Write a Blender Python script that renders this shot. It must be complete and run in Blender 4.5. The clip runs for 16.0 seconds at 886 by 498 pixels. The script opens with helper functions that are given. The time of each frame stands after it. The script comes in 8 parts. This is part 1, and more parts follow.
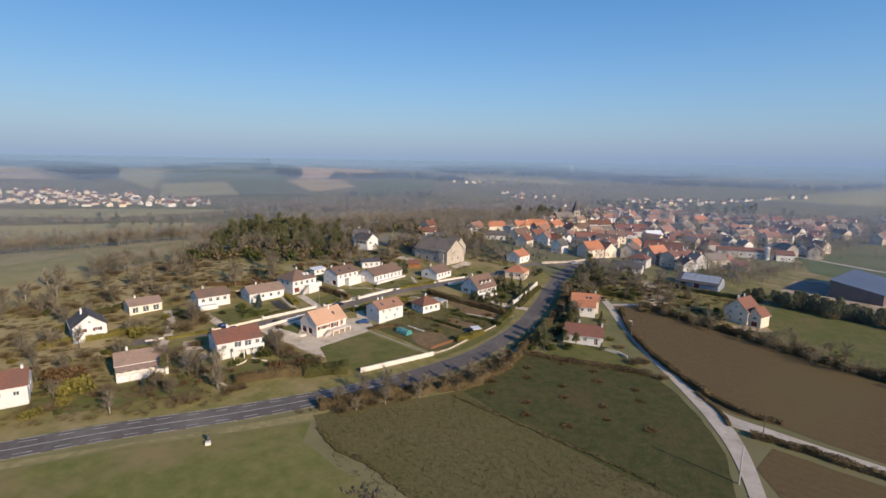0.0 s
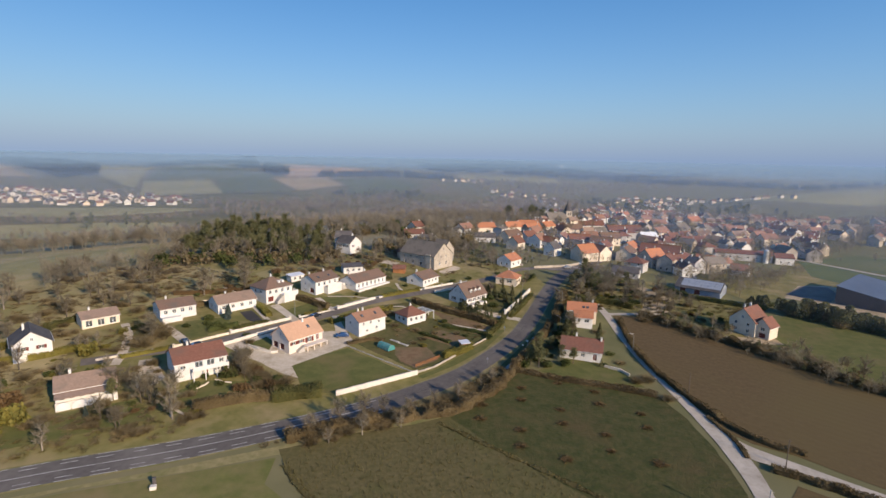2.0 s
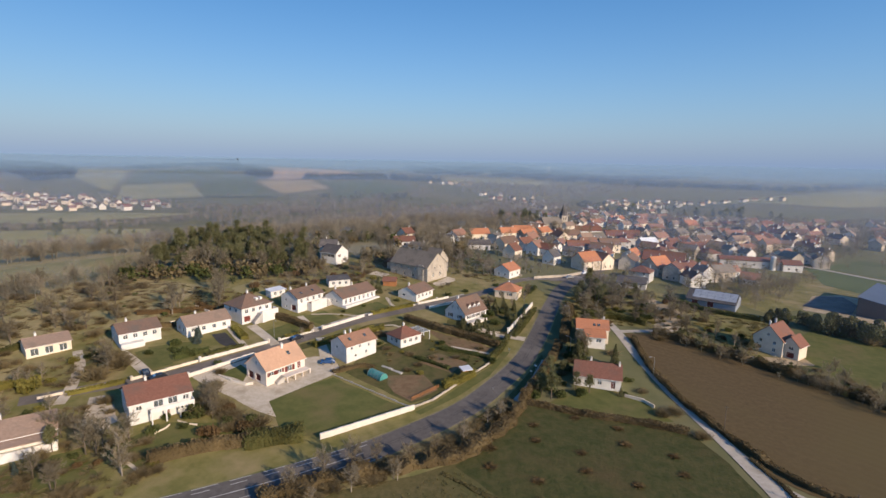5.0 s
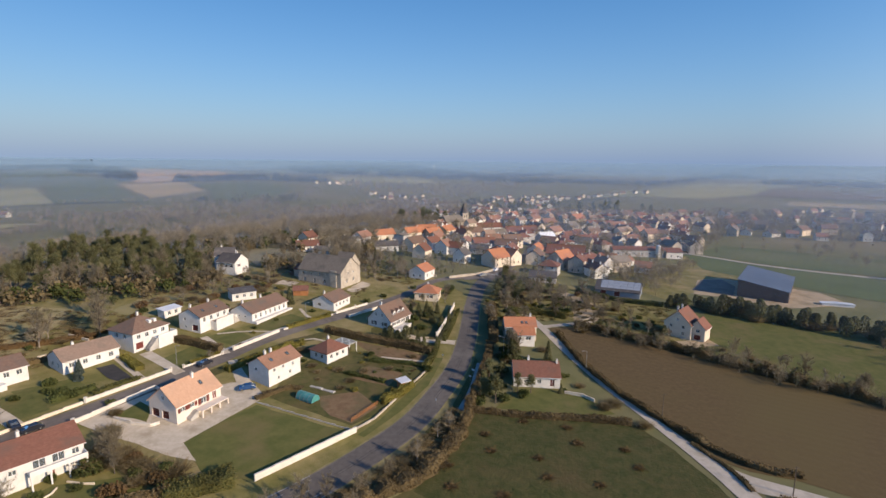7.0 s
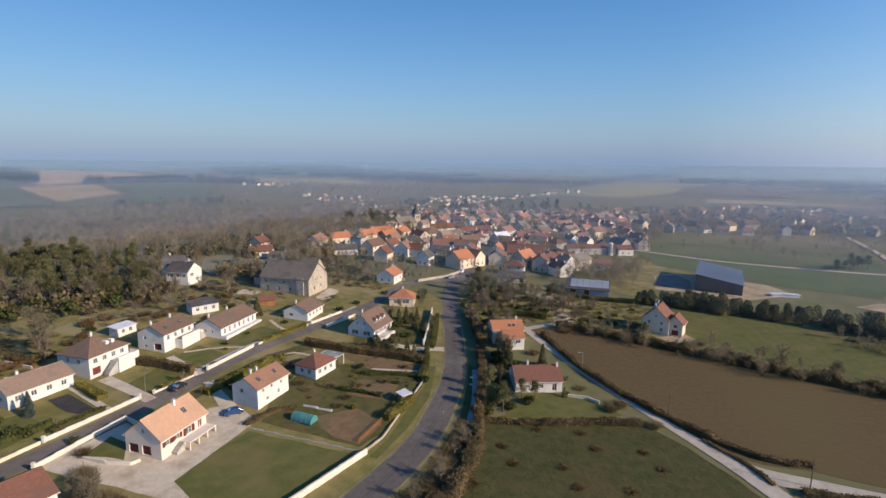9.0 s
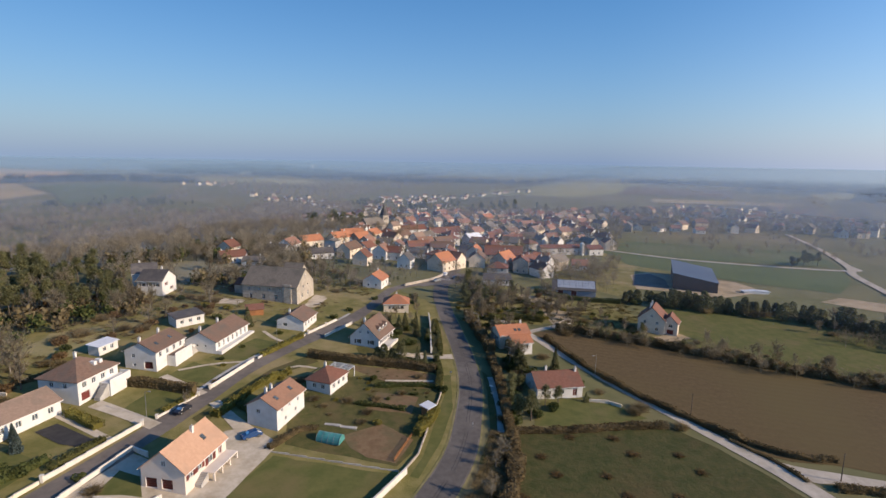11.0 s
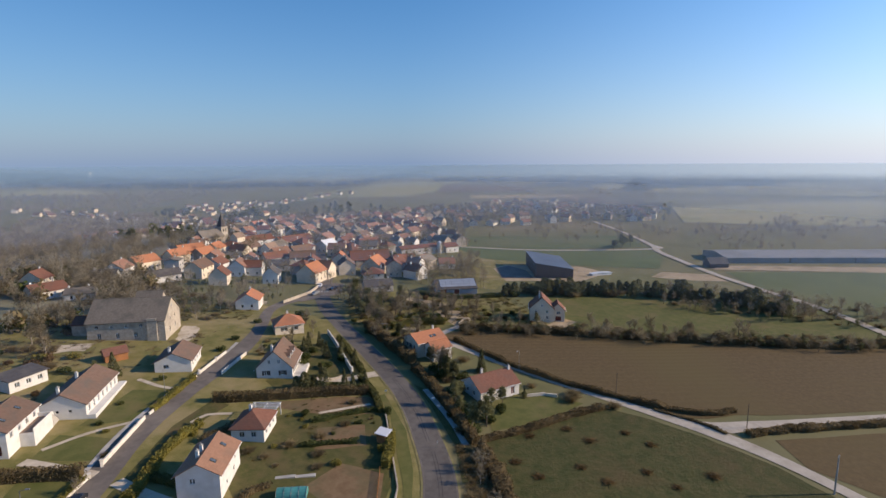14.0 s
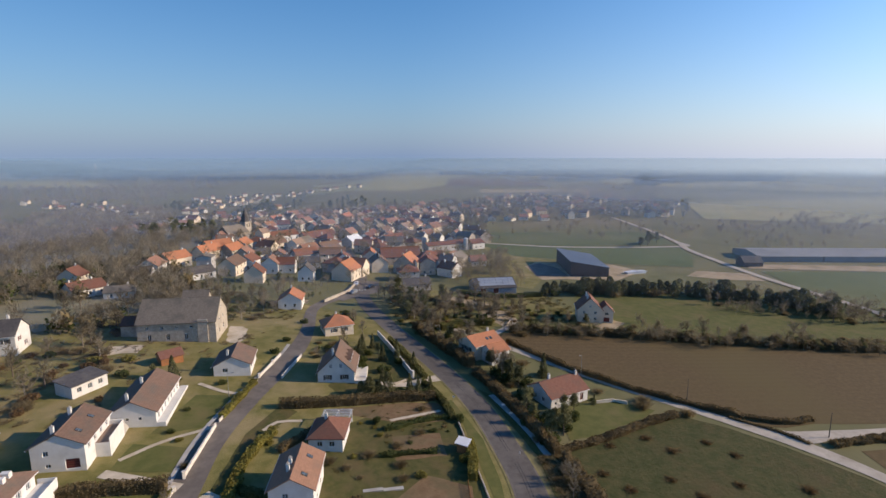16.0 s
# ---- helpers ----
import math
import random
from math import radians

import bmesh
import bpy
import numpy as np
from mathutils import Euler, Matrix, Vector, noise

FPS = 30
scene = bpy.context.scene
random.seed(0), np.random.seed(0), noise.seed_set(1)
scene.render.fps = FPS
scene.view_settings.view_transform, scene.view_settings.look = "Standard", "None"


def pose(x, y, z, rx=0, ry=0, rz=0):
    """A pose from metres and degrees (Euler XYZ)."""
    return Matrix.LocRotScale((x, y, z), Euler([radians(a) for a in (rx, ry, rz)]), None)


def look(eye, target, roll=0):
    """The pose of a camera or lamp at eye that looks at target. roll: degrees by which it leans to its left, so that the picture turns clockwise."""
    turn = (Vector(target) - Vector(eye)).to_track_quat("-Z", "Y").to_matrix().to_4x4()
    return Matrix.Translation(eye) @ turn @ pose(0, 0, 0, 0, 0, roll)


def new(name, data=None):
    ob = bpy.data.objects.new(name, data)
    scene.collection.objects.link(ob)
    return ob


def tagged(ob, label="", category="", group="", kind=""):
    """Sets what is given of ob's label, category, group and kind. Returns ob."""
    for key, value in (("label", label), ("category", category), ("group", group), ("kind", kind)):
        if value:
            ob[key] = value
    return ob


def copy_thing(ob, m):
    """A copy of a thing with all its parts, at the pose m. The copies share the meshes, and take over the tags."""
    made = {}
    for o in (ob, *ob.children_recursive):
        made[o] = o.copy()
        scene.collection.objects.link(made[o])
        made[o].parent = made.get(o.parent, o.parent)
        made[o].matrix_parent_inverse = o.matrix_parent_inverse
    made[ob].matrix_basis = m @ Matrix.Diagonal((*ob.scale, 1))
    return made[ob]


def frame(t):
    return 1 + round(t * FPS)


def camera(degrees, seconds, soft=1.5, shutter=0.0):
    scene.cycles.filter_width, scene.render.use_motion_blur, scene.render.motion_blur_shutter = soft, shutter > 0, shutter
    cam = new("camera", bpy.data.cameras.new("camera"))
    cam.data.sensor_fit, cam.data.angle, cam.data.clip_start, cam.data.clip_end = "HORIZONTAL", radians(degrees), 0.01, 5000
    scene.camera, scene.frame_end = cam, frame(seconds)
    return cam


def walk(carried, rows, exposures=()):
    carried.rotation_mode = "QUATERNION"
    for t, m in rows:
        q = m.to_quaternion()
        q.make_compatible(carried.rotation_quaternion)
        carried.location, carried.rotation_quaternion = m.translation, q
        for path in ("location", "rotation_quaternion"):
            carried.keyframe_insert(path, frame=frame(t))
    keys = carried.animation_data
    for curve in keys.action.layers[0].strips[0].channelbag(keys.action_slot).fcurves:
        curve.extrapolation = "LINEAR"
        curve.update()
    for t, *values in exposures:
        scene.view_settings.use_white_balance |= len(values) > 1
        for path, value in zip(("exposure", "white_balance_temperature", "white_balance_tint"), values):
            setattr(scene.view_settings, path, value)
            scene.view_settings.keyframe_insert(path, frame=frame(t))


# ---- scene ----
cam = camera(80.3, 16.0)
PATH = [
    (0, (30.291, -180.884, 59.53), (29.85, -178.963, 59.19), 0.9),
    (0.5, (29.627, -176.906, 59.465), (29.198, -174.983, 59.125), 0.9),
    (1, (29.157, -172.842, 59.592), (28.737, -170.917, 59.249), 0.9),
    (1.5, (28.544, -169.126, 59.672), (28.132, -167.199, 59.327), 0.9),
    (2, (27.908, -165.368, 59.729), (27.507, -163.44, 59.383), 1.1),
    (2.5, (27.372, -161.572, 59.784), (26.978, -159.642, 59.437), 1.0),
    (3, (26.974, -157.833, 59.781), (26.586, -155.902, 59.436), 1.0),
    (3.5, (26.398, -154.729, 59.891), (26.024, -152.794, 59.553), 1.1),
    (6, (14.708, -143.082, 59.896), (14.411, -141.133, 59.559), 0.7),
    (6.5, (11.415, -141.287, 59.736), (11.31, -139.318, 59.399), 0.5),
    (7, (7.514, -139.258, 59.511), (7.59, -137.288, 59.176), 0.6),
    (7.5, (3.478, -137.368, 59.345), (3.61, -135.4, 59.011), 0.6),
    (8, (-0.954, -135.237, 59.264), (-0.802, -133.27, 58.93), 0.7),
    (8.5, (-5.19, -132.989, 59.189), (-4.98, -131.028, 58.856), 0.6),
    (9, (-9.814, -130.633, 59.096), (-9.473, -128.69, 58.765), 0.6),
    (11.5, (-32.016, -118.427, 59.889), (-31.39, -116.557, 59.559), 0.8),
    (12, (-36.016, -115.076, 60.131), (-35.268, -113.251, 59.802), 0.5),
    (12.5, (-40.025, -111.823, 60.156), (-39.164, -110.048, 59.829), 0.2),
    (13, (-43.983, -108.289, 59.92), (-43.005, -106.575, 59.594), -0.1),
    (13.5, (-47.494, -104.848, 59.78), (-46.393, -103.21, 59.456), -0.3),
    (14, (-51.149, -101.019, 59.789), (-49.976, -99.432, 59.467), -0.3),
    (14.5, (-54.412, -97.307, 59.872), (-53.24, -95.72, 59.544), -0.3),
    (15, (-57.645, -93.479, 60.118), (-56.478, -91.889, 59.785), -0.2),
    (15.5, (-60.348, -89.983, 60.635), (-59.178, -88.397, 60.295), -0.1),
    (16, (-62.698, -86.884, 61.432), (-61.528, -85.3, 61.084), -0.0),
]
walk(cam, [(t, look(eye, target, roll)) for t, eye, target, roll in PATH], exposures=((0, 0.24), (6, 0.24), (16, 0.16)))

# ---- light ----
SUN_AZ, SUN_EL = -32.0, 23.0
HAZE_MIDDLE = (0, -110)
world = bpy.data.worlds.new("sky")
scene.world = world
world.use_nodes = True
wn = world.node_tree.nodes
sky = wn.new("ShaderNodeTexSky")
sky.sky_type = "NISHITA"
sky.sun_disc = False
sky.sun_elevation, sky.sun_rotation = radians(SUN_EL), radians(90 - SUN_AZ)
sky.altitude, sky.air_density, sky.dust_density, sky.ozone_density = 100, 1.0, 0.3, 5.0
deep = wn.new("ShaderNodeHueSaturation")
deep.inputs["Saturation"].default_value = 1.2
wl = world.node_tree.links.new
wl(sky.outputs["Color"], deep.inputs["Color"])


def sky_math(op, a, b):
    k = wn.new("ShaderNodeMath")
    k.operation = op
    for i, v in enumerate((a, b)):
        if isinstance(v, (int, float)):
            k.inputs[i].default_value = v
        else:
            wl(v, k.inputs[i])
    return k.outputs[0]


# winter haze: the sky opposite the sun is duller, and the air near the horizon blue-grey
heading = wn.new("ShaderNodeTexCoord").outputs["Generated"]
split = wn.new("ShaderNodeSeparateXYZ")
wl(heading, split.inputs[0])
away = sky_math("ADD", sky_math("MULTIPLY", split.outputs["X"], -math.cos(radians(SUN_AZ))), sky_math("MULTIPLY", split.outputs["Y"], -math.sin(radians(SUN_AZ))))
toward = sky_math("MAXIMUM", sky_math("MULTIPLY", away, -1.0), 0.0)
away = sky_math("MAXIMUM", away, 0.0)
dull = sky_math("SUBTRACT", 1.17, sky_math("MULTIPLY", sky_math("POWER", away, 2.0), 0.4))
dull = sky_math("ADD", dull, sky_math("MULTIPLY", sky_math("POWER", toward, 2.0), 0.42))
low = sky_math("POWER", 2.718, sky_math("MULTIPLY", sky_math("MAXIMUM", split.outputs["Z"], 0.0), -6.5))
clear_sky = wn.new("ShaderNodeVectorMath")
clear_sky.operation = "SCALE"
wl(deep.outputs["Color"], clear_sky.inputs[0]), wl(sky_math("MULTIPLY", dull, 0.12), clear_sky.inputs["Scale"])
# the low air scatters the sun's light forward, so it is whiter towards the sun
glare = wn.new("ShaderNodeVectorMath")
glare.operation = "SCALE"
glare.inputs[0].default_value = (0.66, 0.58, 0.5)
wl(sky_math("POWER", toward, 1.3), glare.inputs["Scale"])
haze_air = wn.new("ShaderNodeVectorMath")
haze_air.operation = "ADD"
back = wn.new("ShaderNodeVectorMath")
back.operation = "SCALE"
back.inputs[0].default_value = (0.05, 0.055, 0.045)
wl(away, back.inputs["Scale"])
lit_air = wn.new("ShaderNodeVectorMath")
lit_air.operation = "ADD"
wl(glare.outputs[0], lit_air.inputs[0]), wl(back.outputs[0], lit_air.inputs[1])
haze_air.inputs[0].default_value = (0.215, 0.295, 0.45)
wl(lit_air.outputs[0], haze_air.inputs[1])
veil = wn.new("ShaderNodeMix")
veil.data_type = "RGBA"
wl(low, veil.inputs["Factor"])
wl(clear_sky.outputs[0], veil.inputs[6]), wl(haze_air.outputs[0], veil.inputs[7])
wl(veil.outputs[2], wn["Background"].inputs["Color"])
wn["Background"].inputs["Strength"].default_value = 1.0
sun_data = bpy.data.lights.new("sun", "SUN")
sun_data.energy, sun_data.angle, sun_data.color = 4.9, radians(0.6), (1.0, 0.79, 0.575)
sun = new("sun", sun_data)
sa, se = radians(SUN_AZ), radians(SUN_EL)
sun.matrix_world = look((0, 0, 300), (-math.cos(sa) * math.cos(se), -math.sin(sa) * math.cos(se), 300 - math.sin(se)))


# ---- materials ----
def surf(name, c1, c2, c3=None, s1=0.5, s2=0.05, rough=0.9, bump=0.2, bscale=None, spec=0.25, rand=0.0, mid=0.5, bands=None, metal=0.0, dist=0.05):
    """A surface whose colour drifts between c1 and c2 in fine noise and towards c3 in broad noise."""
    m = bpy.data.materials.new(name)
    m.use_nodes = True
    nt = m.node_tree
    n, link = nt.nodes, nt.links.new
    bsdf = n["Principled BSDF"]
    bsdf.inputs["Roughness"].default_value = rough
    bsdf.inputs["Metallic"].default_value = metal
    bsdf.inputs["Specular IOR Level"].default_value = spec
    geo = n.new("ShaderNodeNewGeometry")

    def noise_tex(scale, detail=6.0):
        t = n.new("ShaderNodeTexNoise")
        t.inputs["Scale"].default_value, t.inputs["Detail"].default_value = scale, detail
        t.inputs["Roughness"].default_value = 0.62
        link(geo.outputs["Position"], t.inputs["Vector"])
        return t

    def mix(a, b, fac_socket, lo, hi):
        ramp = n.new("ShaderNodeMapRange")
        ramp.inputs["From Min"].default_value, ramp.inputs["From Max"].default_value = lo, hi
        link(fac_socket, ramp.inputs["Value"])
        x = n.new("ShaderNodeMix")
        x.data_type = "RGBA"
        link(ramp.outputs["Result"], x.inputs["Factor"])
        for k, v in ((6, a), (7, b)):
            if isinstance(v, tuple):
                x.inputs[k].default_value = (*v, 1)
            else:
                link(v, x.inputs[k])
        return x.outputs[2]

    fine = noise_tex(s1)
    col = mix(c1, c2, fine.outputs["Fac"], 0.36, 0.66)
    if c3:
        broad = noise_tex(s2, 4.0)
        col = mix(col, c3, broad.outputs["Fac"], mid - 0.02, mid + 0.2)
    height = fine.outputs["Fac"]
    if bscale:
        height = noise_tex(bscale, 5.0).outputs["Fac"]
    if bands:
        scale, turn, axis, amount, tint = bands
        mp = n.new("ShaderNodeMapping")
        mp.inputs["Rotation"].default_value[2] = radians(turn)
        src = n.new("ShaderNodeTexCoord").outputs["Object"] if axis == "Z" else geo.outputs["Position"]
        link(src, mp.inputs["Vector"])
        w = n.new("ShaderNodeTexWave")
        w.wave_type, w.bands_direction = "BANDS", axis
        w.inputs["Scale"].default_value, w.inputs["Distortion"].default_value, w.inputs["Detail"].default_value = scale, 1.2, 2.0
        w.inputs["Detail Scale"].default_value = 0.6
        link(mp.outputs["Vector"], w.inputs["Vector"])
        mul = n.new("ShaderNodeMath")
        mul.operation = "MULTIPLY"
        mul.inputs[1].default_value = amount
        link(w.outputs["Fac"], mul.inputs[0])
        x = n.new("ShaderNodeMix")
        x.data_type = "RGBA"
        link(mul.outputs[0], x.inputs["Factor"])
        link(col, x.inputs[6])
        x.inputs[7].default_value = (*tint, 1)
        col = x.outputs[2]
        add = n.new("ShaderNodeMath")
        add.operation = "ADD"
        link(height, add.inputs[0])
        link(w.outputs["Fac"], add.inputs[1])
        height = add.outputs[0]
    if rand:
        info = n.new("ShaderNodeObjectInfo")
        rr = n.new("ShaderNodeMapRange")
        rr.inputs["To Min"].default_value, rr.inputs["To Max"].default_value = 1 - rand, 1 + rand
        link(info.outputs["Random"], rr.inputs["Value"])
        hsv = n.new("ShaderNodeHueSaturation")
        link(rr.outputs["Result"], hsv.inputs["Value"])
        link(col, hsv.inputs["Color"])
        col = hsv.outputs["Color"]
    link(col, bsdf.inputs["Base Color"])
    if bump:
        b = n.new("ShaderNodeBump")
        b.inputs["Strength"].default_value, b.inputs["Distance"].default_value = bump, dist
        link(height, b.inputs["Height"])
        link(b.outputs["Normal"], bsdf.inputs["Normal"])
    return m


def foliage(name, c1, c2, rand=0.25, rough=0.8):
    """Leaves, twigs or needles: the colour differs from clump to clump and from plant to plant."""
    m = bpy.data.materials.new(name)
    m.use_nodes = True
    nt = m.node_tree
    n, link = nt.nodes, nt.links.new
    bsdf = n["Principled BSDF"]
    bsdf.inputs["Roughness"].default_value = rough
    bsdf.inputs["Specular IOR Level"].default_value = 0.15
    geo = n.new("ShaderNodeNewGeometry")
    x = n.new("ShaderNodeMix")
    x.data_type = "RGBA"
    link(geo.outputs["Random Per Island"], x.inputs["Factor"])
    x.inputs[6].default_value, x.inputs[7].default_value = (*c1, 1), (*c2, 1)
    big = n.new("ShaderNodeTexNoise")
    big.inputs["Scale"].default_value = 0.12
    link(geo.outputs["Position"], big.inputs["Vector"])
    rr = n.new("ShaderNodeMapRange")
    rr.inputs["From Min"].default_value, rr.inputs["From Max"].default_value = 0.3, 0.7
    rr.inputs["To Min"].default_value, rr.inputs["To Max"].default_value = 1 - rand, 1 + rand
    link(big.outputs["Fac"], rr.inputs["Value"])
    hsv = n.new("ShaderNodeHueSaturation")
    link(rr.outputs["Result"], hsv.inputs["Value"])
    link(x.outputs[2], hsv.inputs["Color"])
    link(hsv.outputs["Color"], bsdf.inputs["Base Color"])
    # light that shines through leaves and fine twigs
    glow, both = n.new("ShaderNodeBsdfTranslucent"), n.new("ShaderNodeMixShader")
    link(hsv.outputs["Color"], glow.inputs["Color"])
    both.inputs["Fac"].default_value = 0.4
    link(bsdf.outputs[0], both.inputs[1]), link(glow.outputs[0], both.inputs[2])
    link(both.outputs[0], n["Material Output"].inputs["Surface"])
    return m


M = {}
M["land"] = surf("farmland", (0.12, 0.12, 0.05), (0.165, 0.155, 0.07), (0.2, 0.168, 0.093), s1=0.09, s2=0.006, bump=0.25, bscale=1.2)
M["grass"] = surf("garden_grass", (0.135, 0.127, 0.036), (0.228, 0.192, 0.072), (0.28, 0.22, 0.108), s1=0.22, s2=0.07, bump=0.7, bscale=2.2, mid=0.5, dist=0.15)
M["lawn"] = surf("mown_lawn", (0.086, 0.096, 0.025), (0.13, 0.124, 0.039), (0.155, 0.124, 0.052), s1=0.35, s2=0.09, bump=0.4, bscale=3.0, dist=0.1, mid=0.53)
M["meadow"] = surf("rough_meadow", (0.042, 0.05, 0.0125), (0.078, 0.071, 0.024), (0.086, 0.065, 0.026), s1=0.45, s2=0.06, bump=0.8, bscale=1.2, dist=0.25, mid=0.54)
M["pasture"] = surf("green_pasture", (0.105, 0.115, 0.03), (0.16, 0.152, 0.05), (0.195, 0.155, 0.07), s1=0.3, s2=0.06, bump=0.6, bscale=2.2, dist=0.15)
# a darker green-brown grass than the lawn, used on some garden ground
M["darkgrass"] = surf("dark_green_grass", (0.062, 0.066, 0.018), (0.105, 0.093, 0.031), (0.125, 0.092, 0.042), s1=0.6, s2=0.12, bump=0.6, bscale=2.5, dist=0.12)
M["stubble"] = surf("weedy_meadow", (0.085, 0.076, 0.027), (0.13, 0.105, 0.045), (0.085, 0.086, 0.027), s1=0.9, s2=0.04, bump=0.6, bscale=1.8, dist=0.15)
M["plough"] = surf("ploughed_soil", (0.092, 0.062, 0.0265), (0.127, 0.087, 0.039), (0.114, 0.084, 0.033), s1=0.9, s2=0.014, bump=0.4, bscale=2.5, dist=0.08, mid=0.5, bands=(0.12, 32, "Y", 0.16, (0.1, 0.075, 0.036)))
M["soil"] = surf("garden_soil", (0.15, 0.095, 0.05), (0.2, 0.135, 0.075), (0.12, 0.1, 0.05), s1=0.7, s2=0.15, bump=0.5, bscale=3.0)
M["asphalt"] = surf("asphalt", (0.1, 0.09, 0.083), (0.128, 0.116, 0.107), (0.17, 0.154, 0.14), s1=0.8, s2=0.05, rough=0.9, bump=0.2, bscale=15, spec=0.12)
M["tar"] = surf("tar_seal", (0.035, 0.033, 0.032), (0.05, 0.047, 0.045), (0.06, 0.056, 0.052), s1=1.0, s2=0.3, rough=0.7, bump=0.1)
M["lane"] = surf("old_asphalt", (0.12, 0.103, 0.09), (0.16, 0.138, 0.12), (0.2, 0.172, 0.145), s1=0.5, s2=0.12, rough=0.8, bump=0.2, bscale=12)
M["track"] = surf("chalk_gravel", (0.38, 0.335, 0.275), (0.49, 0.435, 0.365), (0.27, 0.235, 0.18), s1=0.5, s2=0.25, bump=0.5, bscale=6, mid=0.54)
M["gravel"] = surf("pale_gravel", (0.46, 0.395, 0.305), (0.55, 0.48, 0.38), (0.36, 0.3, 0.215), s1=0.7, s2=0.2, bump=0.4, bscale=6)
M["earth"] = surf("bare_sandy_earth", (0.34, 0.265, 0.17), (0.44, 0.345, 0.23), (0.24, 0.19, 0.11), s1=0.3, s2=0.1, bump=0.4, bscale=5)
M["verge"] = surf("dry_verge", (0.185, 0.165, 0.068), (0.27, 0.225, 0.11), (0.12, 0.13, 0.04), s1=0.6, s2=0.1, bump=0.6, bscale=3)
M["paint"] = surf("road_paint", (0.36, 0.35, 0.335), (0.52, 0.51, 0.485), (0.22, 0.215, 0.2), s1=1.2, s2=0.4, rough=0.6, bump=0.05)
M["fieldgreen"] = surf("winter_wheat", (0.085, 0.112, 0.042), (0.115, 0.138, 0.055), (0.155, 0.152, 0.073), s1=0.04, s2=0.008, bump=0.3, bscale=1.0, bands=(0.06, 40, "X", 0.25, (0.08, 0.098, 0.04)))
M["litter"] = surf("woodland_litter", (0.2, 0.175, 0.12), (0.26, 0.23, 0.16), (0.17, 0.17, 0.09), s1=0.15, s2=0.02, bump=0.8, bscale=0.7, dist=0.4)
M["dry"] = surf("dry_rough_grass", (0.25, 0.21, 0.098), (0.34, 0.275, 0.14), (0.2, 0.185, 0.07), s1=0.25, s2=0.03, bump=0.7, bscale=1.2, dist=0.15)
M["slope"] = surf("sloping_pasture", (0.2, 0.185, 0.075), (0.26, 0.23, 0.105), (0.31, 0.25, 0.135), s1=0.1, s2=0.02, bump=0.6, bscale=1.2, dist=0.2)
M["fieldtan"] = surf("pale_stubble_field", (0.34, 0.27, 0.165), (0.4, 0.32, 0.2), (0.29, 0.25, 0.14), s1=0.03, s2=0.008, bump=0.2, bscale=1.0)
M["fieldbrown"] = surf("bare_brown_field", (0.14, 0.1, 0.07), (0.17, 0.125, 0.085), (0.12, 0.1, 0.06), s1=0.04, s2=0.01, bump=0.3, bscale=1.0)
M["fieldpale"] = surf("thin_pale_crop", (0.26, 0.25, 0.125), (0.32, 0.3, 0.16), (0.22, 0.235, 0.115), s1=0.03, s2=0.008, bump=0.2, bscale=1.0)
M["fieldpink"] = surf("reddish_bare_field", (0.4, 0.29, 0.205), (0.46, 0.34, 0.245), (0.36, 0.28, 0.19), s1=0.03, s2=0.008, bump=0.2, bscale=1.0)
M["render"] = surf("white_render", (0.61, 0.59, 0.555), (0.68, 0.665, 0.635), (0.53, 0.505, 0.465), s1=0.6, s2=0.25, rough=0.85, bump=0.06, bscale=8, rand=0.04, mid=0.6)
M["cream"] = surf("cream_render", (0.64, 0.55, 0.43), (0.7, 0.61, 0.49), (0.55, 0.46, 0.35), s1=0.5, s2=0.2, rough=0.88, bump=0.08, bscale=8, rand=0.06, mid=0.58)
M["peach"] = surf("peach_render", (0.66, 0.57, 0.485), (0.71, 0.63, 0.545), (0.6, 0.51, 0.425), s1=0.6, s2=0.3, rough=0.85, bump=0.05, bscale=8, mid=0.6)
M["stone"] = surf("limestone_rubble", (0.36, 0.31, 0.25), (0.5, 0.44, 0.36), (0.28, 0.25, 0.21), s1=1.4, s2=0.3, bump=0.6, bscale=3.5, rand=0.08)
M["greywall"] = surf("grey_render", (0.42, 0.4, 0.38), (0.52, 0.5, 0.47), (0.34, 0.32, 0.3), s1=0.7, s2=0.2, bump=0.15, bscale=6, rand=0.1)
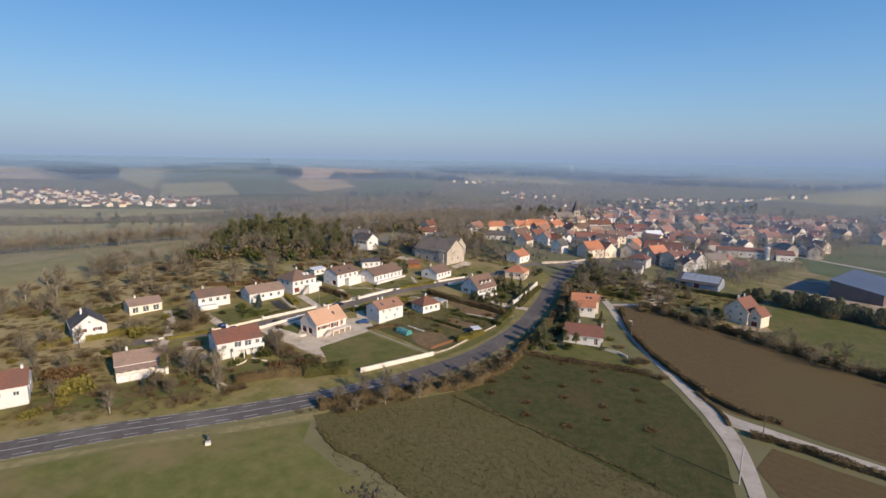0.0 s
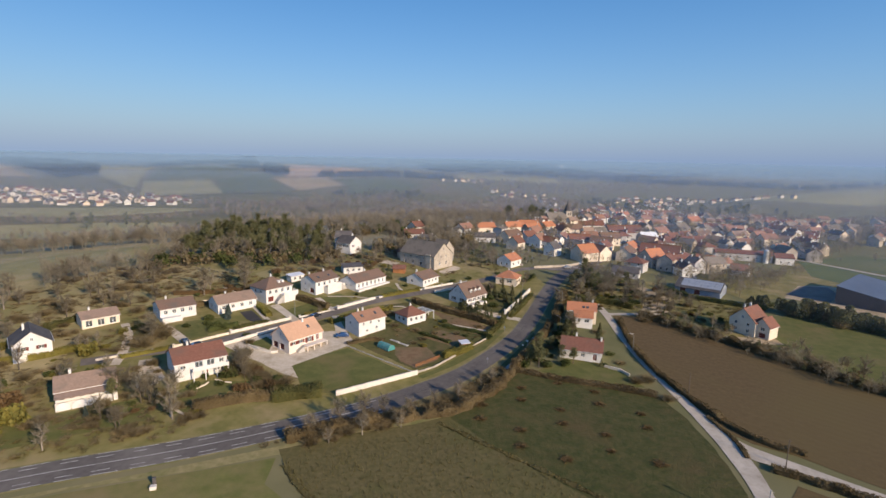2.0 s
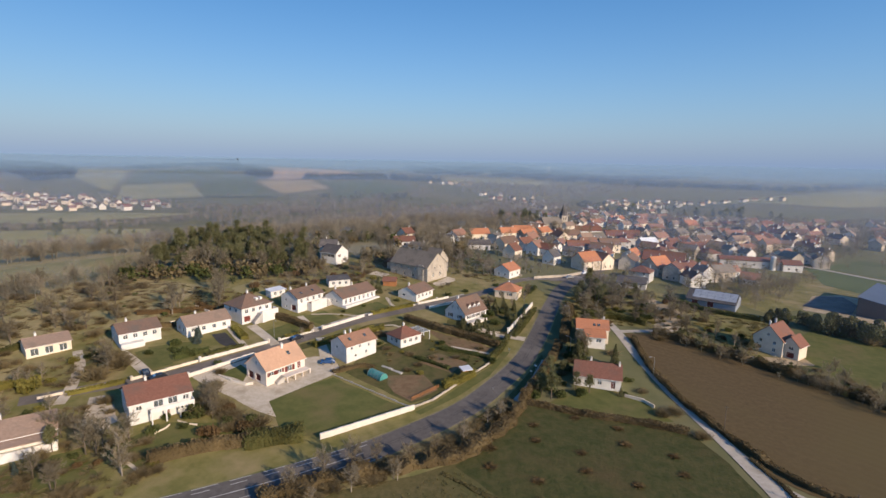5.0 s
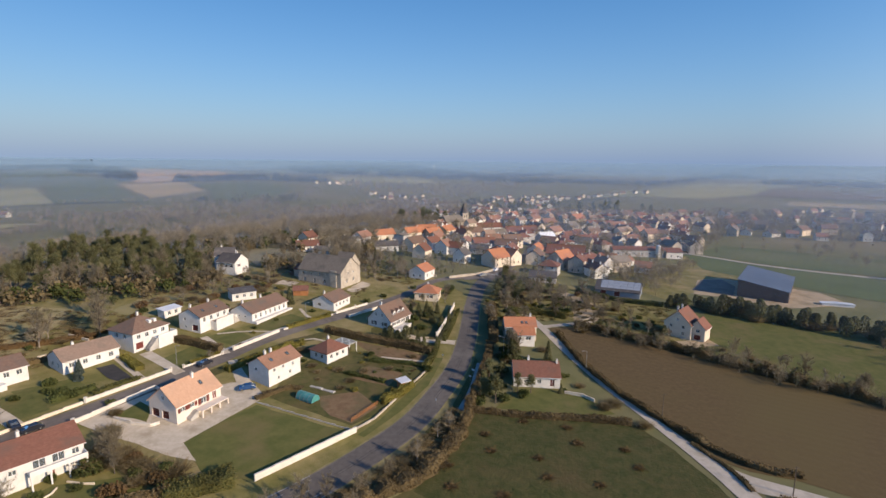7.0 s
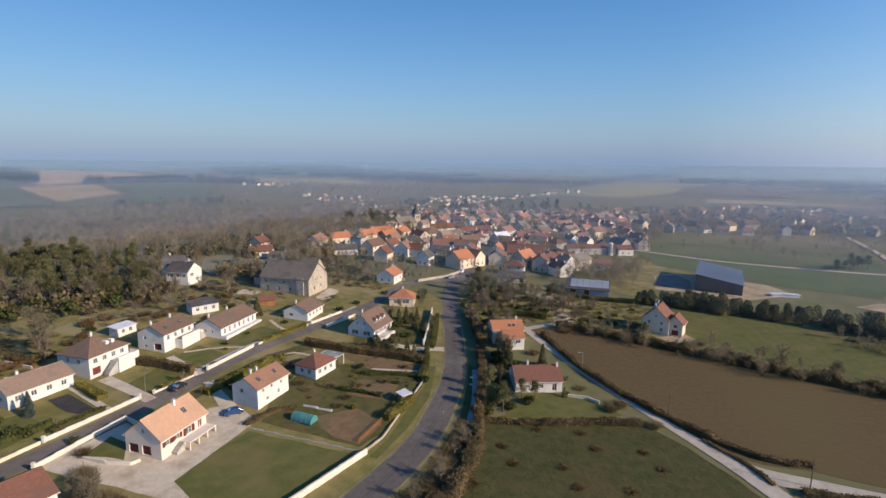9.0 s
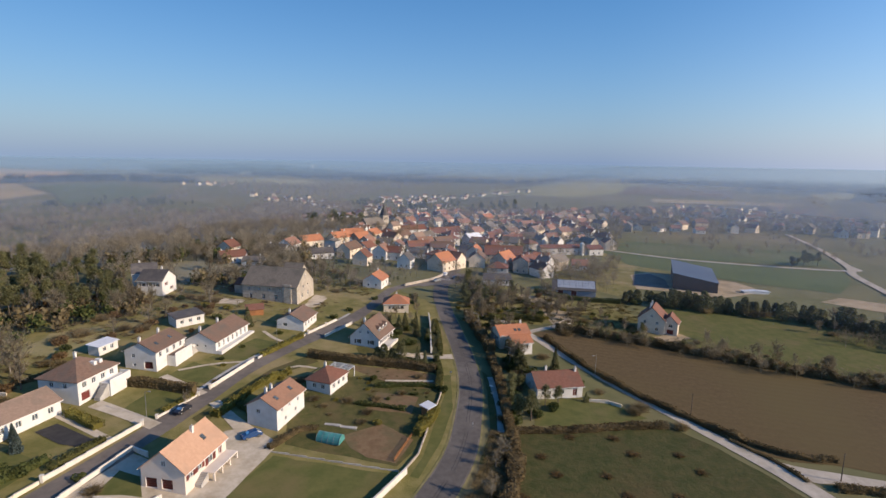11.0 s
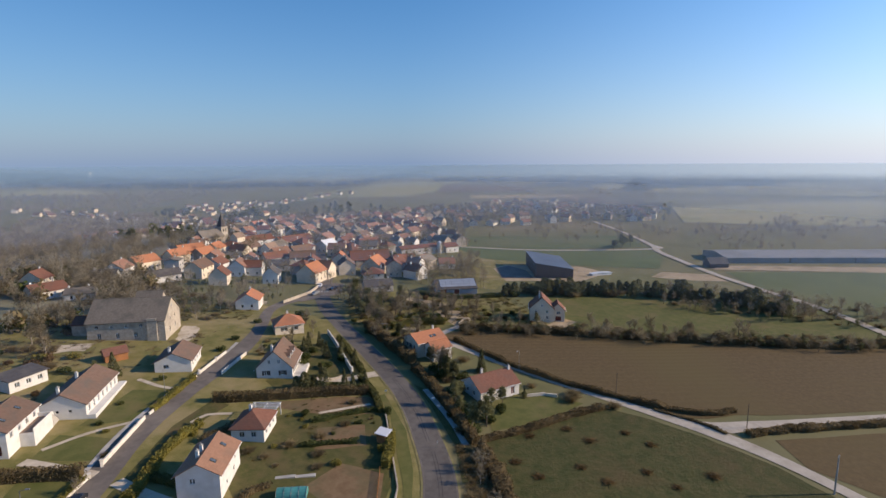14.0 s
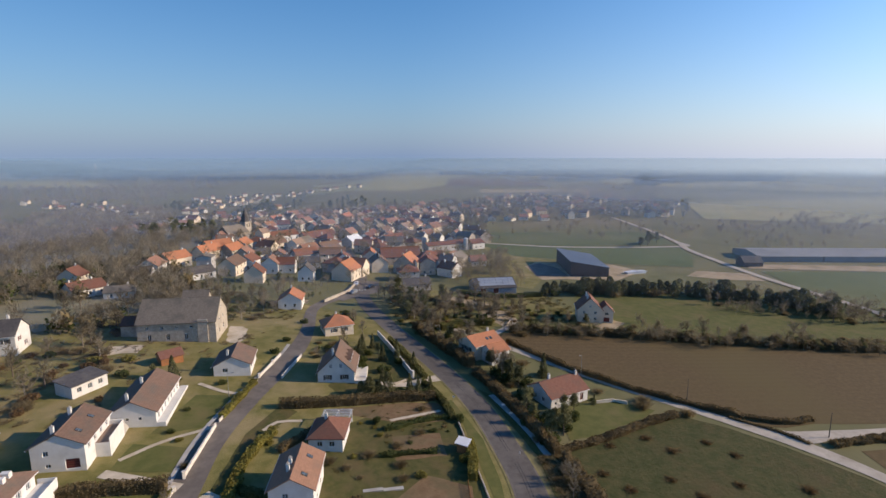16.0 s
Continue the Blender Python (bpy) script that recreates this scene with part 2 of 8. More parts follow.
for key, nm, a, b, c in (
    ("brown", "brown_roof_tile", (0.15, 0.095, 0.07), (0.2, 0.13, 0.095), (0.13, 0.105, 0.085)),
    ("redbrown", "red_brown_roof_tile", (0.165, 0.076, 0.053), (0.215, 0.1, 0.069), (0.145, 0.087, 0.066)),
    ("orange", "orange_roof_tile", (0.4, 0.165, 0.085), (0.47, 0.205, 0.11), (0.33, 0.155, 0.095)),
    ("oldred", "weathered_clay_tile", (0.23, 0.125, 0.09), (0.31, 0.17, 0.12), (0.19, 0.135, 0.105)),
    ("peachtile", "pale_terracotta_tile", (0.44, 0.265, 0.17), (0.5, 0.31, 0.205), (0.39, 0.25, 0.17)),
    ("dulltile", "dull_terracotta_tile", (0.27, 0.15, 0.098), (0.33, 0.185, 0.122), (0.23, 0.145, 0.102)),
    ("tan", "tan_roof_tile", (0.25, 0.175, 0.13), (0.31, 0.22, 0.165), (0.2, 0.155, 0.12)),
    ("slate", "dark_slate", (0.075, 0.07, 0.07), (0.11, 0.1, 0.098), (0.15, 0.135, 0.12)),
    ("greytile", "grey_lichened_tile", (0.17, 0.145, 0.12), (0.23, 0.2, 0.165), (0.13, 0.12, 0.1)),
):
    M[key] = surf(nm, a, b, c, s1=1.6, s2=0.25, rough=0.8, bump=0.25, bscale=4.0, bands=(1.45, 0, "Z", 0.12, tuple(v * 0.75 for v in a)), rand=0.1)
M["metalblue"] = surf("blue_sheet_metal", (0.08, 0.1, 0.145), (0.1, 0.123, 0.168), (0.12, 0.142, 0.185), s1=0.3, s2=0.05, rough=0.5, bump=0.1, bscale=2, spec=0.35)
M["barnwall"] = surf("blue_grey_sheet_wall", (0.22, 0.25, 0.3), (0.27, 0.3, 0.35), (0.19, 0.21, 0.25), s1=0.6, s2=0.1, rough=0.6, bump=0.1, bscale=2, spec=0.3)
M["cladding"] = surf("brown_timber_cladding", (0.11, 0.08, 0.07), (0.15, 0.11, 0.09), (0.09, 0.075, 0.065), s1=0.9, s2=0.1, bump=0.4, bands=(1.2, 0, "X", 0.3, (0.07, 0.05, 0.045)))
# pale base colour: the panels' reflection of the sky is painted into it
M["solar"] = surf("solar_panel", (0.26, 0.29, 0.34), (0.31, 0.34, 0.39), (0.36, 0.39, 0.43), s1=0.7, s2=0.2, rough=0.35, bump=0, spec=0.5)
M["whitemetal"] = surf("white_sheet_roof", (0.6, 0.62, 0.66), (0.7, 0.72, 0.75), (0.5, 0.52, 0.56), s1=0.5, s2=0.1, rough=0.45, bump=0.05, spec=0.5)
M["glasshouse"] = surf("dusty_greenhouse_glass", (0.24, 0.238, 0.238), (0.31, 0.305, 0.3), (0.2, 0.198, 0.196), s1=0.4, s2=0.05, rough=0.6, bump=0.05, spec=0.3)
M["concrete"] = surf("concrete", (0.38, 0.36, 0.33), (0.48, 0.45, 0.41), (0.3, 0.28, 0.25), s1=1.2, s2=0.3, bump=0.2, bscale=8)
M["wallwhite"] = surf("whitewashed_wall", (0.6, 0.555, 0.485), (0.68, 0.64, 0.57), (0.5, 0.44, 0.36), s1=0.8, s2=0.3, bump=0.1, bscale=6, mid=0.56)
M["wood"] = surf("varnished_wood", (0.3, 0.13, 0.05), (0.38, 0.17, 0.07), (0.22, 0.1, 0.045), s1=2.0, s2=0.5, rough=0.6, bump=0.2)
M["shutter"] = surf("dark_red_shutter", (0.12, 0.03, 0.025), (0.16, 0.045, 0.035), (0.1, 0.035, 0.03), s1=3, s2=0.5, rough=0.6, bump=0.05, rand=0.15)
M["frame"] = surf("white_window_frame", (0.7, 0.69, 0.67), (0.78, 0.77, 0.75), (0.6, 0.58, 0.55), s1=4, s2=0.8, rough=0.5, bump=0.02)
M["teal"] = surf("teal_polytunnel_film", (0.05, 0.2, 0.19), (0.07, 0.26, 0.24), (0.09, 0.3, 0.28), s1=1.0, s2=0.4, rough=0.4, bump=0.1, spec=0.5)
M["bark"] = surf("grey_bark", (0.11, 0.085, 0.065), (0.17, 0.135, 0.105), (0.08, 0.07, 0.05), s1=2.0, s2=0.5, bump=0.5)
M["palebark"] = surf("pale_bark", (0.25, 0.21, 0.165), (0.33, 0.285, 0.23), (0.18, 0.15, 0.12), s1=2.0, s2=0.5, bump=0.4)
M["dark"] = surf("rubber_and_opening_black", (0.02, 0.02, 0.02), (0.03, 0.03, 0.03), s1=5, rough=0.8, bump=0.05)
M["steel"] = surf("grey_steel", (0.3, 0.3, 0.3), (0.38, 0.38, 0.38), (0.25, 0.24, 0.23), s1=3, s2=0.5, rough=0.45, metal=0.7, bump=0.02)
M["twig"] = foliage("bare_twigs", (0.19, 0.163, 0.108), (0.285, 0.242, 0.165), 0.28)
M["twigwood"] = foliage("woodland_twigs", (0.215, 0.185, 0.135), (0.33, 0.285, 0.21), 0.35)
M["farwood"] = foliage("far_wood", (0.03, 0.032, 0.024), (0.055, 0.052, 0.04), 0.3)
M["twigpale"] = foliage("pale_bare_twigs", (0.24, 0.205, 0.14), (0.33, 0.28, 0.195), 0.2)
M["rust"] = foliage("rusty_dry_leaves", (0.14, 0.09, 0.042), (0.21, 0.135, 0.065), 0.25)
M["needle"] = foliage("pine_needles", (0.115, 0.12, 0.055), (0.2, 0.192, 0.092), 0.35)
M["leaf"] = foliage("evergreen_leaves", (0.06, 0.078, 0.026), (0.12, 0.128, 0.042), 0.3)
M["yellow"] = foliage("yellow_green_leaves", (0.17, 0.155, 0.036), (0.28, 0.24, 0.065), 0.3)
M["hedge"] = foliage("hedge_leaves", (0.088, 0.095, 0.032), (0.16, 0.145, 0.052), 0.3)
M["brownhedge"] = foliage("winter_hedge", (0.12, 0.09, 0.045), (0.22, 0.165, 0.085), 0.3)
M["scrub"] = foliage("tan_scrub", (0.165, 0.13, 0.07), (0.27, 0.212, 0.115), 0.3)
M["bluefir"] = foliage("blue_spruce_needles", (0.07, 0.095, 0.085), (0.11, 0.14, 0.125), 0.2)
M["weed"] = foliage("dry_grass_tufts", (0.12, 0.11, 0.04), (0.2, 0.165, 0.075), 0.2)


def glass_like(name, col, rough, transmission):
    m = bpy.data.materials.new(name)
    m.use_nodes = True
    b = m.node_tree.nodes["Principled BSDF"]
    b.inputs["Base Color"].default_value, b.inputs["Roughness"].default_value = (*col, 1), rough
    b.inputs["Transmission Weight"].default_value = transmission
    return m


M["glass"] = glass_like("window_glass", (0.35, 0.4, 0.43), 0.04, 0.75)
for key, nm, a in (("carblue", "blue_car_paint", (0.02, 0.06, 0.16)), ("cardark", "dark_car_paint", (0.02, 0.022, 0.03)), ("carwhite", "white_car_paint", (0.65, 0.65, 0.66)), ("cargrey", "grey_car_paint", (0.2, 0.21, 0.22))):
    M[key] = surf(nm, a, tuple(v * 1.1 for v in a), s1=6, rough=0.25, bump=0, spec=0.6)


def haze_like(name, ratio, near, far, depth, colour, shine, rough):
    """A level sheet whose blue colour stands in for haze in the air: it grows more opaque the farther out it lies."""
    m = bpy.data.materials.new(name)
    m.use_nodes = True
    nt = m.node_tree
    n, link = nt.nodes, nt.links.new
    n.remove(n["Principled BSDF"])
    geo, off, flat, size = n.new("ShaderNodeNewGeometry"), n.new("ShaderNodeVectorMath"), n.new("ShaderNodeVectorMath"), n.new("ShaderNodeVectorMath")
    off.operation, flat.operation, size.operation = "SUBTRACT", "MULTIPLY", "LENGTH"
    off.inputs[1].default_value, flat.inputs[1].default_value = (*HAZE_MIDDLE, 0), (1, 1, 0)
    link(geo.outputs["Position"], off.inputs[0]), link(off.outputs[0], flat.inputs[0]), link(flat.outputs[0], size.inputs[0])

    def step(op, a, b):
        k = n.new("ShaderNodeMath")
        k.operation = op
        for q, v in enumerate((a, b)):
            if isinstance(v, float):
                k.inputs[q].default_value = v
            else:
                link(v, k.inputs[q])
        return k.outputs[0]

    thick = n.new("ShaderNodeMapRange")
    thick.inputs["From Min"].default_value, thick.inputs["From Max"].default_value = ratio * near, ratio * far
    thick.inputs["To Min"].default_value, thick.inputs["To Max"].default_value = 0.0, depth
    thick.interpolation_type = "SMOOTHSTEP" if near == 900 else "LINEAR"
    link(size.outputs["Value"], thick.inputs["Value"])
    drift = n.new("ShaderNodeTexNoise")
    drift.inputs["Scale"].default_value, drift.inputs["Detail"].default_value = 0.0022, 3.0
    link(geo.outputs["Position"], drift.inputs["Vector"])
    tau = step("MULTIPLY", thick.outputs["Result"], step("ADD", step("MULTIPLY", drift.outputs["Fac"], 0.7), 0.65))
    # denser towards the sun, standing in for the brighter forward-scattered haze there
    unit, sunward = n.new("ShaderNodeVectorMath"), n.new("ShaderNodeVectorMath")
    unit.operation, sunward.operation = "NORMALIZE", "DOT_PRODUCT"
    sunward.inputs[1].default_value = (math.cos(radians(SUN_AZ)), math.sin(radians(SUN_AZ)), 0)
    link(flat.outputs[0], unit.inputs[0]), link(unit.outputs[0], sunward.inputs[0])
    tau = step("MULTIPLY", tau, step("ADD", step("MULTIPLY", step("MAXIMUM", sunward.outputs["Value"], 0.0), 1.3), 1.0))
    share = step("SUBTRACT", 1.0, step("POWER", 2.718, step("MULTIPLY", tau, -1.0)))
    lit, sheen, air, clear, both = (n.new("ShaderNode" + k) for k in ("BsdfDiffuse", "BsdfGlossy", "MixShader", "BsdfTransparent", "MixShader"))
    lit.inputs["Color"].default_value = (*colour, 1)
    # the glossy share mirrors the low sky, so far land fades into the horizon
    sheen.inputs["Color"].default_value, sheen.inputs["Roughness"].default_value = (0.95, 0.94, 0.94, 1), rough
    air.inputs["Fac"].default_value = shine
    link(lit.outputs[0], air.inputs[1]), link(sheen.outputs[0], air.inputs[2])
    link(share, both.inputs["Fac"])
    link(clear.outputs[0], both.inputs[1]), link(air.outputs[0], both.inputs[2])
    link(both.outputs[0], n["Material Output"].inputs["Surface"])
    return m


# ---- mesh tools ----
def link_mesh(name, bm, material, parent=None, label=""):
    me = bpy.data.meshes.new(name)
    bm.to_mesh(me)
    bm.free()
    return put(name, me, material, parent, label)


def put(name, me, material, parent=None, label=""):
    if material is not None and not me.materials:
        me.materials.append(material)
    ob = new(name, me)
    if parent is not None:
        ob.parent = parent
    if label:
        ob["label"] = label
    return ob


def part(name, bm, material, parent, label=""):
    return link_mesh(name, bm, material, parent, label)


def quad(bm, *ps):
    return bm.faces.new([bm.verts.new(p) for p in ps])


def box(bm, x0, y0, z0, x1, y1, z1):
    v = [bm.verts.new(p) for p in ((x0, y0, z0), (x1, y0, z0), (x1, y1, z0), (x0, y1, z0), (x0, y0, z1), (x1, y0, z1), (x1, y1, z1), (x0, y1, z1))]
    for f in ((3, 2, 1, 0), (4, 5, 6, 7), (0, 1, 5, 4), (1, 2, 6, 5), (2, 3, 7, 6), (3, 0, 4, 7)):
        bm.faces.new([v[i] for i in f])
    return v


def soft_box(bm, x0, y0, z0, x1, y1, z1, b=0.04):
    v = box(bm, x0, y0, z0, x1, y1, z1)
    es = {e for w in v for e in w.link_edges}
    bmesh.ops.bevel(bm, geom=list(es), offset=b, segments=1, affect="EDGES")


def cyl(bm, p, q, r0, r1, k=8, caps=True):
    p, q = Vector(p), Vector(q)
    d = (q - p).normalized()
    a = d.orthogonal().normalized()
    b = d.cross(a)
    rings = []
    for c, r in ((p, r0), (q, r1)):
        rings.append([bm.verts.new(c + (a * math.cos(t) + b * math.sin(t)) * r) for t in (2 * math.pi * i / k for i in range(k))])
    for i in range(k):
        bm.faces.new((rings[0][i], rings[0][(i + 1) % k], rings[1][(i + 1) % k], rings[1][i]))
    if caps:
        bm.faces.new(rings[0][::-1])
        bm.faces.new(rings[1])


def mesh_np(name, V, F):
    """A mesh from an array of places and one of triangles or quads."""
    V, F = np.asarray(V, np.float32), np.asarray(F, np.int32)
    me = bpy.data.meshes.new(name)
    k = F.shape[1]
    me.vertices.add(len(V))
    me.vertices.foreach_set("co", V.ravel())
    me.loops.add(F.size)
    me.loops.foreach_set("vertex_index", F.ravel())
    me.polygons.add(len(F))
    me.polygons.foreach_set("loop_start", np.arange(0, F.size, k, dtype=np.int32))
    me.polygons.foreach_set("loop_total", np.full(len(F), k, dtype=np.int32))
    me.update(calc_edges=True)
    return me


# ---- land ----
def sst(a, b, x):
    t = min(1.0, max(0.0, (x - a) / (b - a)))
    return t * t * (3 - 2 * t)


def hill(x, y, cx, cy, sx, sy, h):
    return h * math.exp(-(((x - cx) / sx) ** 2) - ((y - cy) / sy) ** 2)


def ground_z(x, y):
    u, v = 1.6 * math.tanh(x / 160), 1.8 * math.tanh(y / 180)
    z = -0.41 - 4.0 * u + 6.43 * v + 1.76 * u * u - 1.36 * u * v - 0.98 * v * v - 0.11 * v**3 - 1.36 * u * u * v
    z -= 30 * sst(150, 430, -0.8 * x + 0.6 * y)
    z += 44 * sst(1300, 4800, math.hypot(x, y))
    return z + hill(x, y, -1000, 1500, 520, 480, 40) + hill(x, y, -1650, 900, 420, 420, 30) + hill(x, y, -60, 1950, 520, 230, 32)


def lift_at(x, y):
    r = math.hypot(x, y)
    return 0.0 if r < 130 else min(1.8, 0.1 * ((r - 130) / 200) ** 1.5)


def gz(x, y, up=0.0):
    return ground_z(x, y) + lift_at(x, y) + up


def spline(pts, step=3.0):
    """A smooth line through pts, of the same number of values each, at even steps."""
    P = [np.array(p, float) for p in pts]
    P = [2 * P[0] - P[1]] + P + [2 * P[-1] - P[-2]]
    out = []
    for i in range(1, len(P) - 2):
        a, b, c, d = P[i - 1 : i + 3]
        n = max(1, int(np.linalg.norm((c - b)[:2]) / step))
        for j in range(n):
            t = j / n
            out.append(0.5 * (2 * b + (c - a) * t + (2 * a - 5 * b + 4 * c - d) * t * t + (3 * b - a - 3 * c + d) * t**3))
    return out + [P[-2]]


def ribbon_mesh(name, line, half, lift, shift=0.0, dash=None, across=2):
    """A strip along a line on the ground; half: its half width, or None where the line's third value gives it."""
    bm = bmesh.new()
    rows, run = [], 0.0
    for i, p in enumerate(line):
        d = (line[min(i + 1, len(line) - 1)] - line[max(i - 1, 0)])[:2]
        d = d / np.linalg.norm(d)
        nrm = np.array([-d[1], d[0]])
        w = half if half is not None else p[2]
        sh = shift(p) if callable(shift) else shift
        row = []
        for k in range(across + 1):
            q = p[:2] + nrm * (sh - w + 2 * w * k / across)
            row.append(bm.verts.new((q[0], q[1], gz(q[0], q[1], lift))))
        if i:
            run += float(np.linalg.norm((p - line[i - 1])[:2]))
            if dash is None or run % dash[0] < dash[1]:
                for k in range(across):
                    bm.faces.new((rows[-1][k], row[k], row[k + 1], rows[-1][k + 1]))
        rows.append(row)
    return bm


def inside(poly, x, y):
    hit = False
    for (x0, y0), (x1, y1) in zip(poly, poly[1:] + poly[:1]):
        if (y0 > y) != (y1 > y) and x < (x1 - x0) * (y - y0) / (y1 - y0) + x0:
            hit = not hit
    return hit


def patch(name, pts, material, label, lift=0.03, cell=6.0, wobble=0.4, category="ground"):
    """A piece of ground with its own cover, laid on the land."""
    from mathutils.geometry import delaunay_2d_cdt
    loop = []
    for (x0, y0), (x1, y1) in zip(pts, pts[1:] + pts[:1]):
        n = max(1, int(math.hypot(x1 - x0, y1 - y0) / (cell * 0.6)))
        for j in range(n):
            x, y = x0 + (x1 - x0) * j / n, y0 + (y1 - y0) * j / n
            w = wobble * noise.noise((x * 0.25, y * 0.25, lift * 40))
            loop.append((x + w, y + w * 0.7))
    xs, ys = [p[0] for p in loop], [p[1] for p in loop]
    inner = []
    for i in range(int((max(xs) - min(xs)) / cell) + 1):
        for j in range(int((max(ys) - min(ys)) / cell) + 1):
            q = (min(xs) + i * cell, min(ys) + j * cell)
            if inside(loop, *q):
                inner.append(q)
    n = len(loop)
    verts, _, faces, *_ = delaunay_2d_cdt([Vector(p) for p in loop + inner], [(i, (i + 1) % n) for i in range(n)], [], 1, 0.01)
    me = bpy.data.meshes.new(name)
    me.from_pydata([(v.x, v.y, gz(v.x, v.y, lift)) for v in verts], [], [f if (verts[f[1]] - verts[f[0]]).cross(verts[f[2]] - verts[f[0]]) > 0 else f[::-1] for f in faces])
    return tagged(put(name, me, material), label, category, kind="structure")


N = 230
axis = [4850 * math.sinh(6.2 * u) / math.sinh(6.2) for u in np.linspace(-1, 1, N)]
GV = [(x, y, ground_z(x, y)) for y in axis for x in axis]
GF = [(j * N + i, j * N + i + 1, (j + 1) * N + i + 1, (j + 1) * N + i) for j in range(N - 1) for i in range(N - 1)]
ground = put("ground", mesh_np("ground", GV, GF), M["land"])
for p in ground.data.polygons:
    p.use_smooth = True
tagged(ground, "wide rolling farmland of grass and bare winter fields", "ground", kind="structure")

# distant haze painted as four added level sheets of blue tint, which cast no shadow
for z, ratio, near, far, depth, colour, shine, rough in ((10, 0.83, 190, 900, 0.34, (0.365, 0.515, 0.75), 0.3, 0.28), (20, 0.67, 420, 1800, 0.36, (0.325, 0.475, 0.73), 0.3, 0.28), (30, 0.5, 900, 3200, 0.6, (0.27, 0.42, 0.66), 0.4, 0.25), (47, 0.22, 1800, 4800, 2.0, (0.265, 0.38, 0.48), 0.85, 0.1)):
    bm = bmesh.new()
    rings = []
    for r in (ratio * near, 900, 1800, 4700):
        rings.append([bm.verts.new((HAZE_MIDDLE[0] + r * math.cos(2 * math.pi * k / 64), HAZE_MIDDLE[1] + r * math.sin(2 * math.pi * k / 64), z)) for k in range(64)])
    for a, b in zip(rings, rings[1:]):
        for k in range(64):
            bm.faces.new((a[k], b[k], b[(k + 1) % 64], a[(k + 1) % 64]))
    mist = tagged(link_mesh("mist", bm, haze_like("mist", ratio, near, far, depth, colour, shine, rough)), "added blue sheet standing in for distant haze", "mist", kind="structure")
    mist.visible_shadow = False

# ---- fields, roads and paths ----
patch("garden_ground", [(-160, -80), (-100, -118), (-60, -88), (-32, -62), (-14, -45), (5, -20), (16, 8), (22, 40), (28, 75), (10, 110), (-40, 130), (-90, 90), (-150, 40), (-190, 0)], M["grass"], "grassy ground between village gardens", 0.02, 7)
patch("verge_ground", [(-160, -160), (-90, -112), (-50, -84), (-28, -68), (-12, -52), (4, -36), (14, -16), (22, -16), (14, -34), (2, -54), (-20, -66), (-40, -80), (-60, -92), (-130, -150)], M["verge"], "dry grass verge beside the road", 0.035, 6)
patch("pasture", [(-160, -190), (-130, -150), (-60, -93), (-27, -72), (-25, -80), (-14, -86), (-5, -90), (2, -96), (10, -130), (0, -260), (-200, -260)], M["pasture"], "green pasture beside the road", 0.05, 7)
patch("weedy_meadow", [(8, -44), (-2, -52), (-14, -59), (-28, -69.5), (-22, -76), (-15, -81), (-8, -83), (3, -90), (12, -125), (40, -140), (68, -120), (69, -82), (56, -78), (45, -73), (33, -65), (19, -57)], M["stubble"], "weedy brownish meadow with tall dry tufts", 0.055, 5)
patch("meadow", [(18, -18), (13, -31), (6, -47), (19, -57), (33, -65), (45, -73), (56, -78), (66, -80), (69, -60), (67, -45), (64, -33), (59, -23), (47, -20.5), (33, -19.5)], M["meadow"], "rough green meadow dotted with brush", 0.06, 5)
patch("ploughed_field", [(53, 41), (54, 30), (55, 12), (58, -6), (63, -20), (69, -34), (76, -41), (84, -44), (101, -55), (130, -72), (240, -130), (250, -90), (158, -40), (136, -20), (107, 6), (86, 26), (70, 38), (60, 43)], M["plough"], "bare brown ploughed field", 0.06, 6)
patch("small_field", [(80, -55), (100, -66), (180, -110), (160, -150), (100, -140), (76, -80), (74, -64)], M["plough"], "bare brown field corner between two tracks", 0.05, 6)
patch("house_lawn", [(26, -15.5), (34, -18), (46, -19.5), (56, -18), (51, -8), (46, -5), (33, -5)], M["lawn"], "mown lawn beside a brown-roofed house", 0.07, 4)
patch("big_lawn", [(-33, -17.5), (-9.5, -27.5), (-24.5, -43.5), (-33, -46), (-40, -38.5), (-44, -34.5), (-38, -24)], M["lawn"], "large mown lawn behind a white wall", 0.06, 4)
patch("garden_lawn", [(-67, -60), (-61, -48), (-50, -45), (-41, -49), (-54, -62), (-60, -65)], M["lawn"], "garden lawn below a balcony house", 0.05, 3)
patch("garden_lawn", [(-104, -92), (-92, -80), (-79, -68), (-71, -61), (-61, -67), (-82, -86)], M["lawn"], "lawn between garden and main road", 0.05, 4)
patch("dry_bank", [(-99.7, 40.9), (-96.9, 53.6), (-85.9, 58.4), (-77.7, 47.5), (-82.5, 38.6), (-90.4, 32.0)], M["slope"], "pale dry grassy bank behind villas", 0.07, 3, 1.5)
patch("side_lawn", [(-62.5, -24.5), (-60.5, -18), (-56.5, -20.5), (-54.6, -26.4)], M["lawn"], "small lawn beside a gravel drive", 0.1, 3)
patch("front_lawn", [(-66, 5), (-61.5, 14), (-51, 8.5), (-54, 3), (-59, -1)], M["lawn"], "front lawn inside a low hedge", 0.06, 3)
patch("front_lawn", [(-60, 21), (-55, 29), (-46, 22), (-43, 26), (-48, 14)], M["lawn"], "front lawn behind a whitewashed street wall", 0.06, 3)
patch("front_lawn", [(-52, 31), (-40, 45), (-30, 40), (-38, 28)], M["lawn"], "front lawn of a long bungalow", 0.06, 3)
patch("front_lawn", [(-92, -16), (-82, -8), (-74, -14), (-80, -24)], M["lawn"], "front lawn sloping to the lane", 0.06, 3)
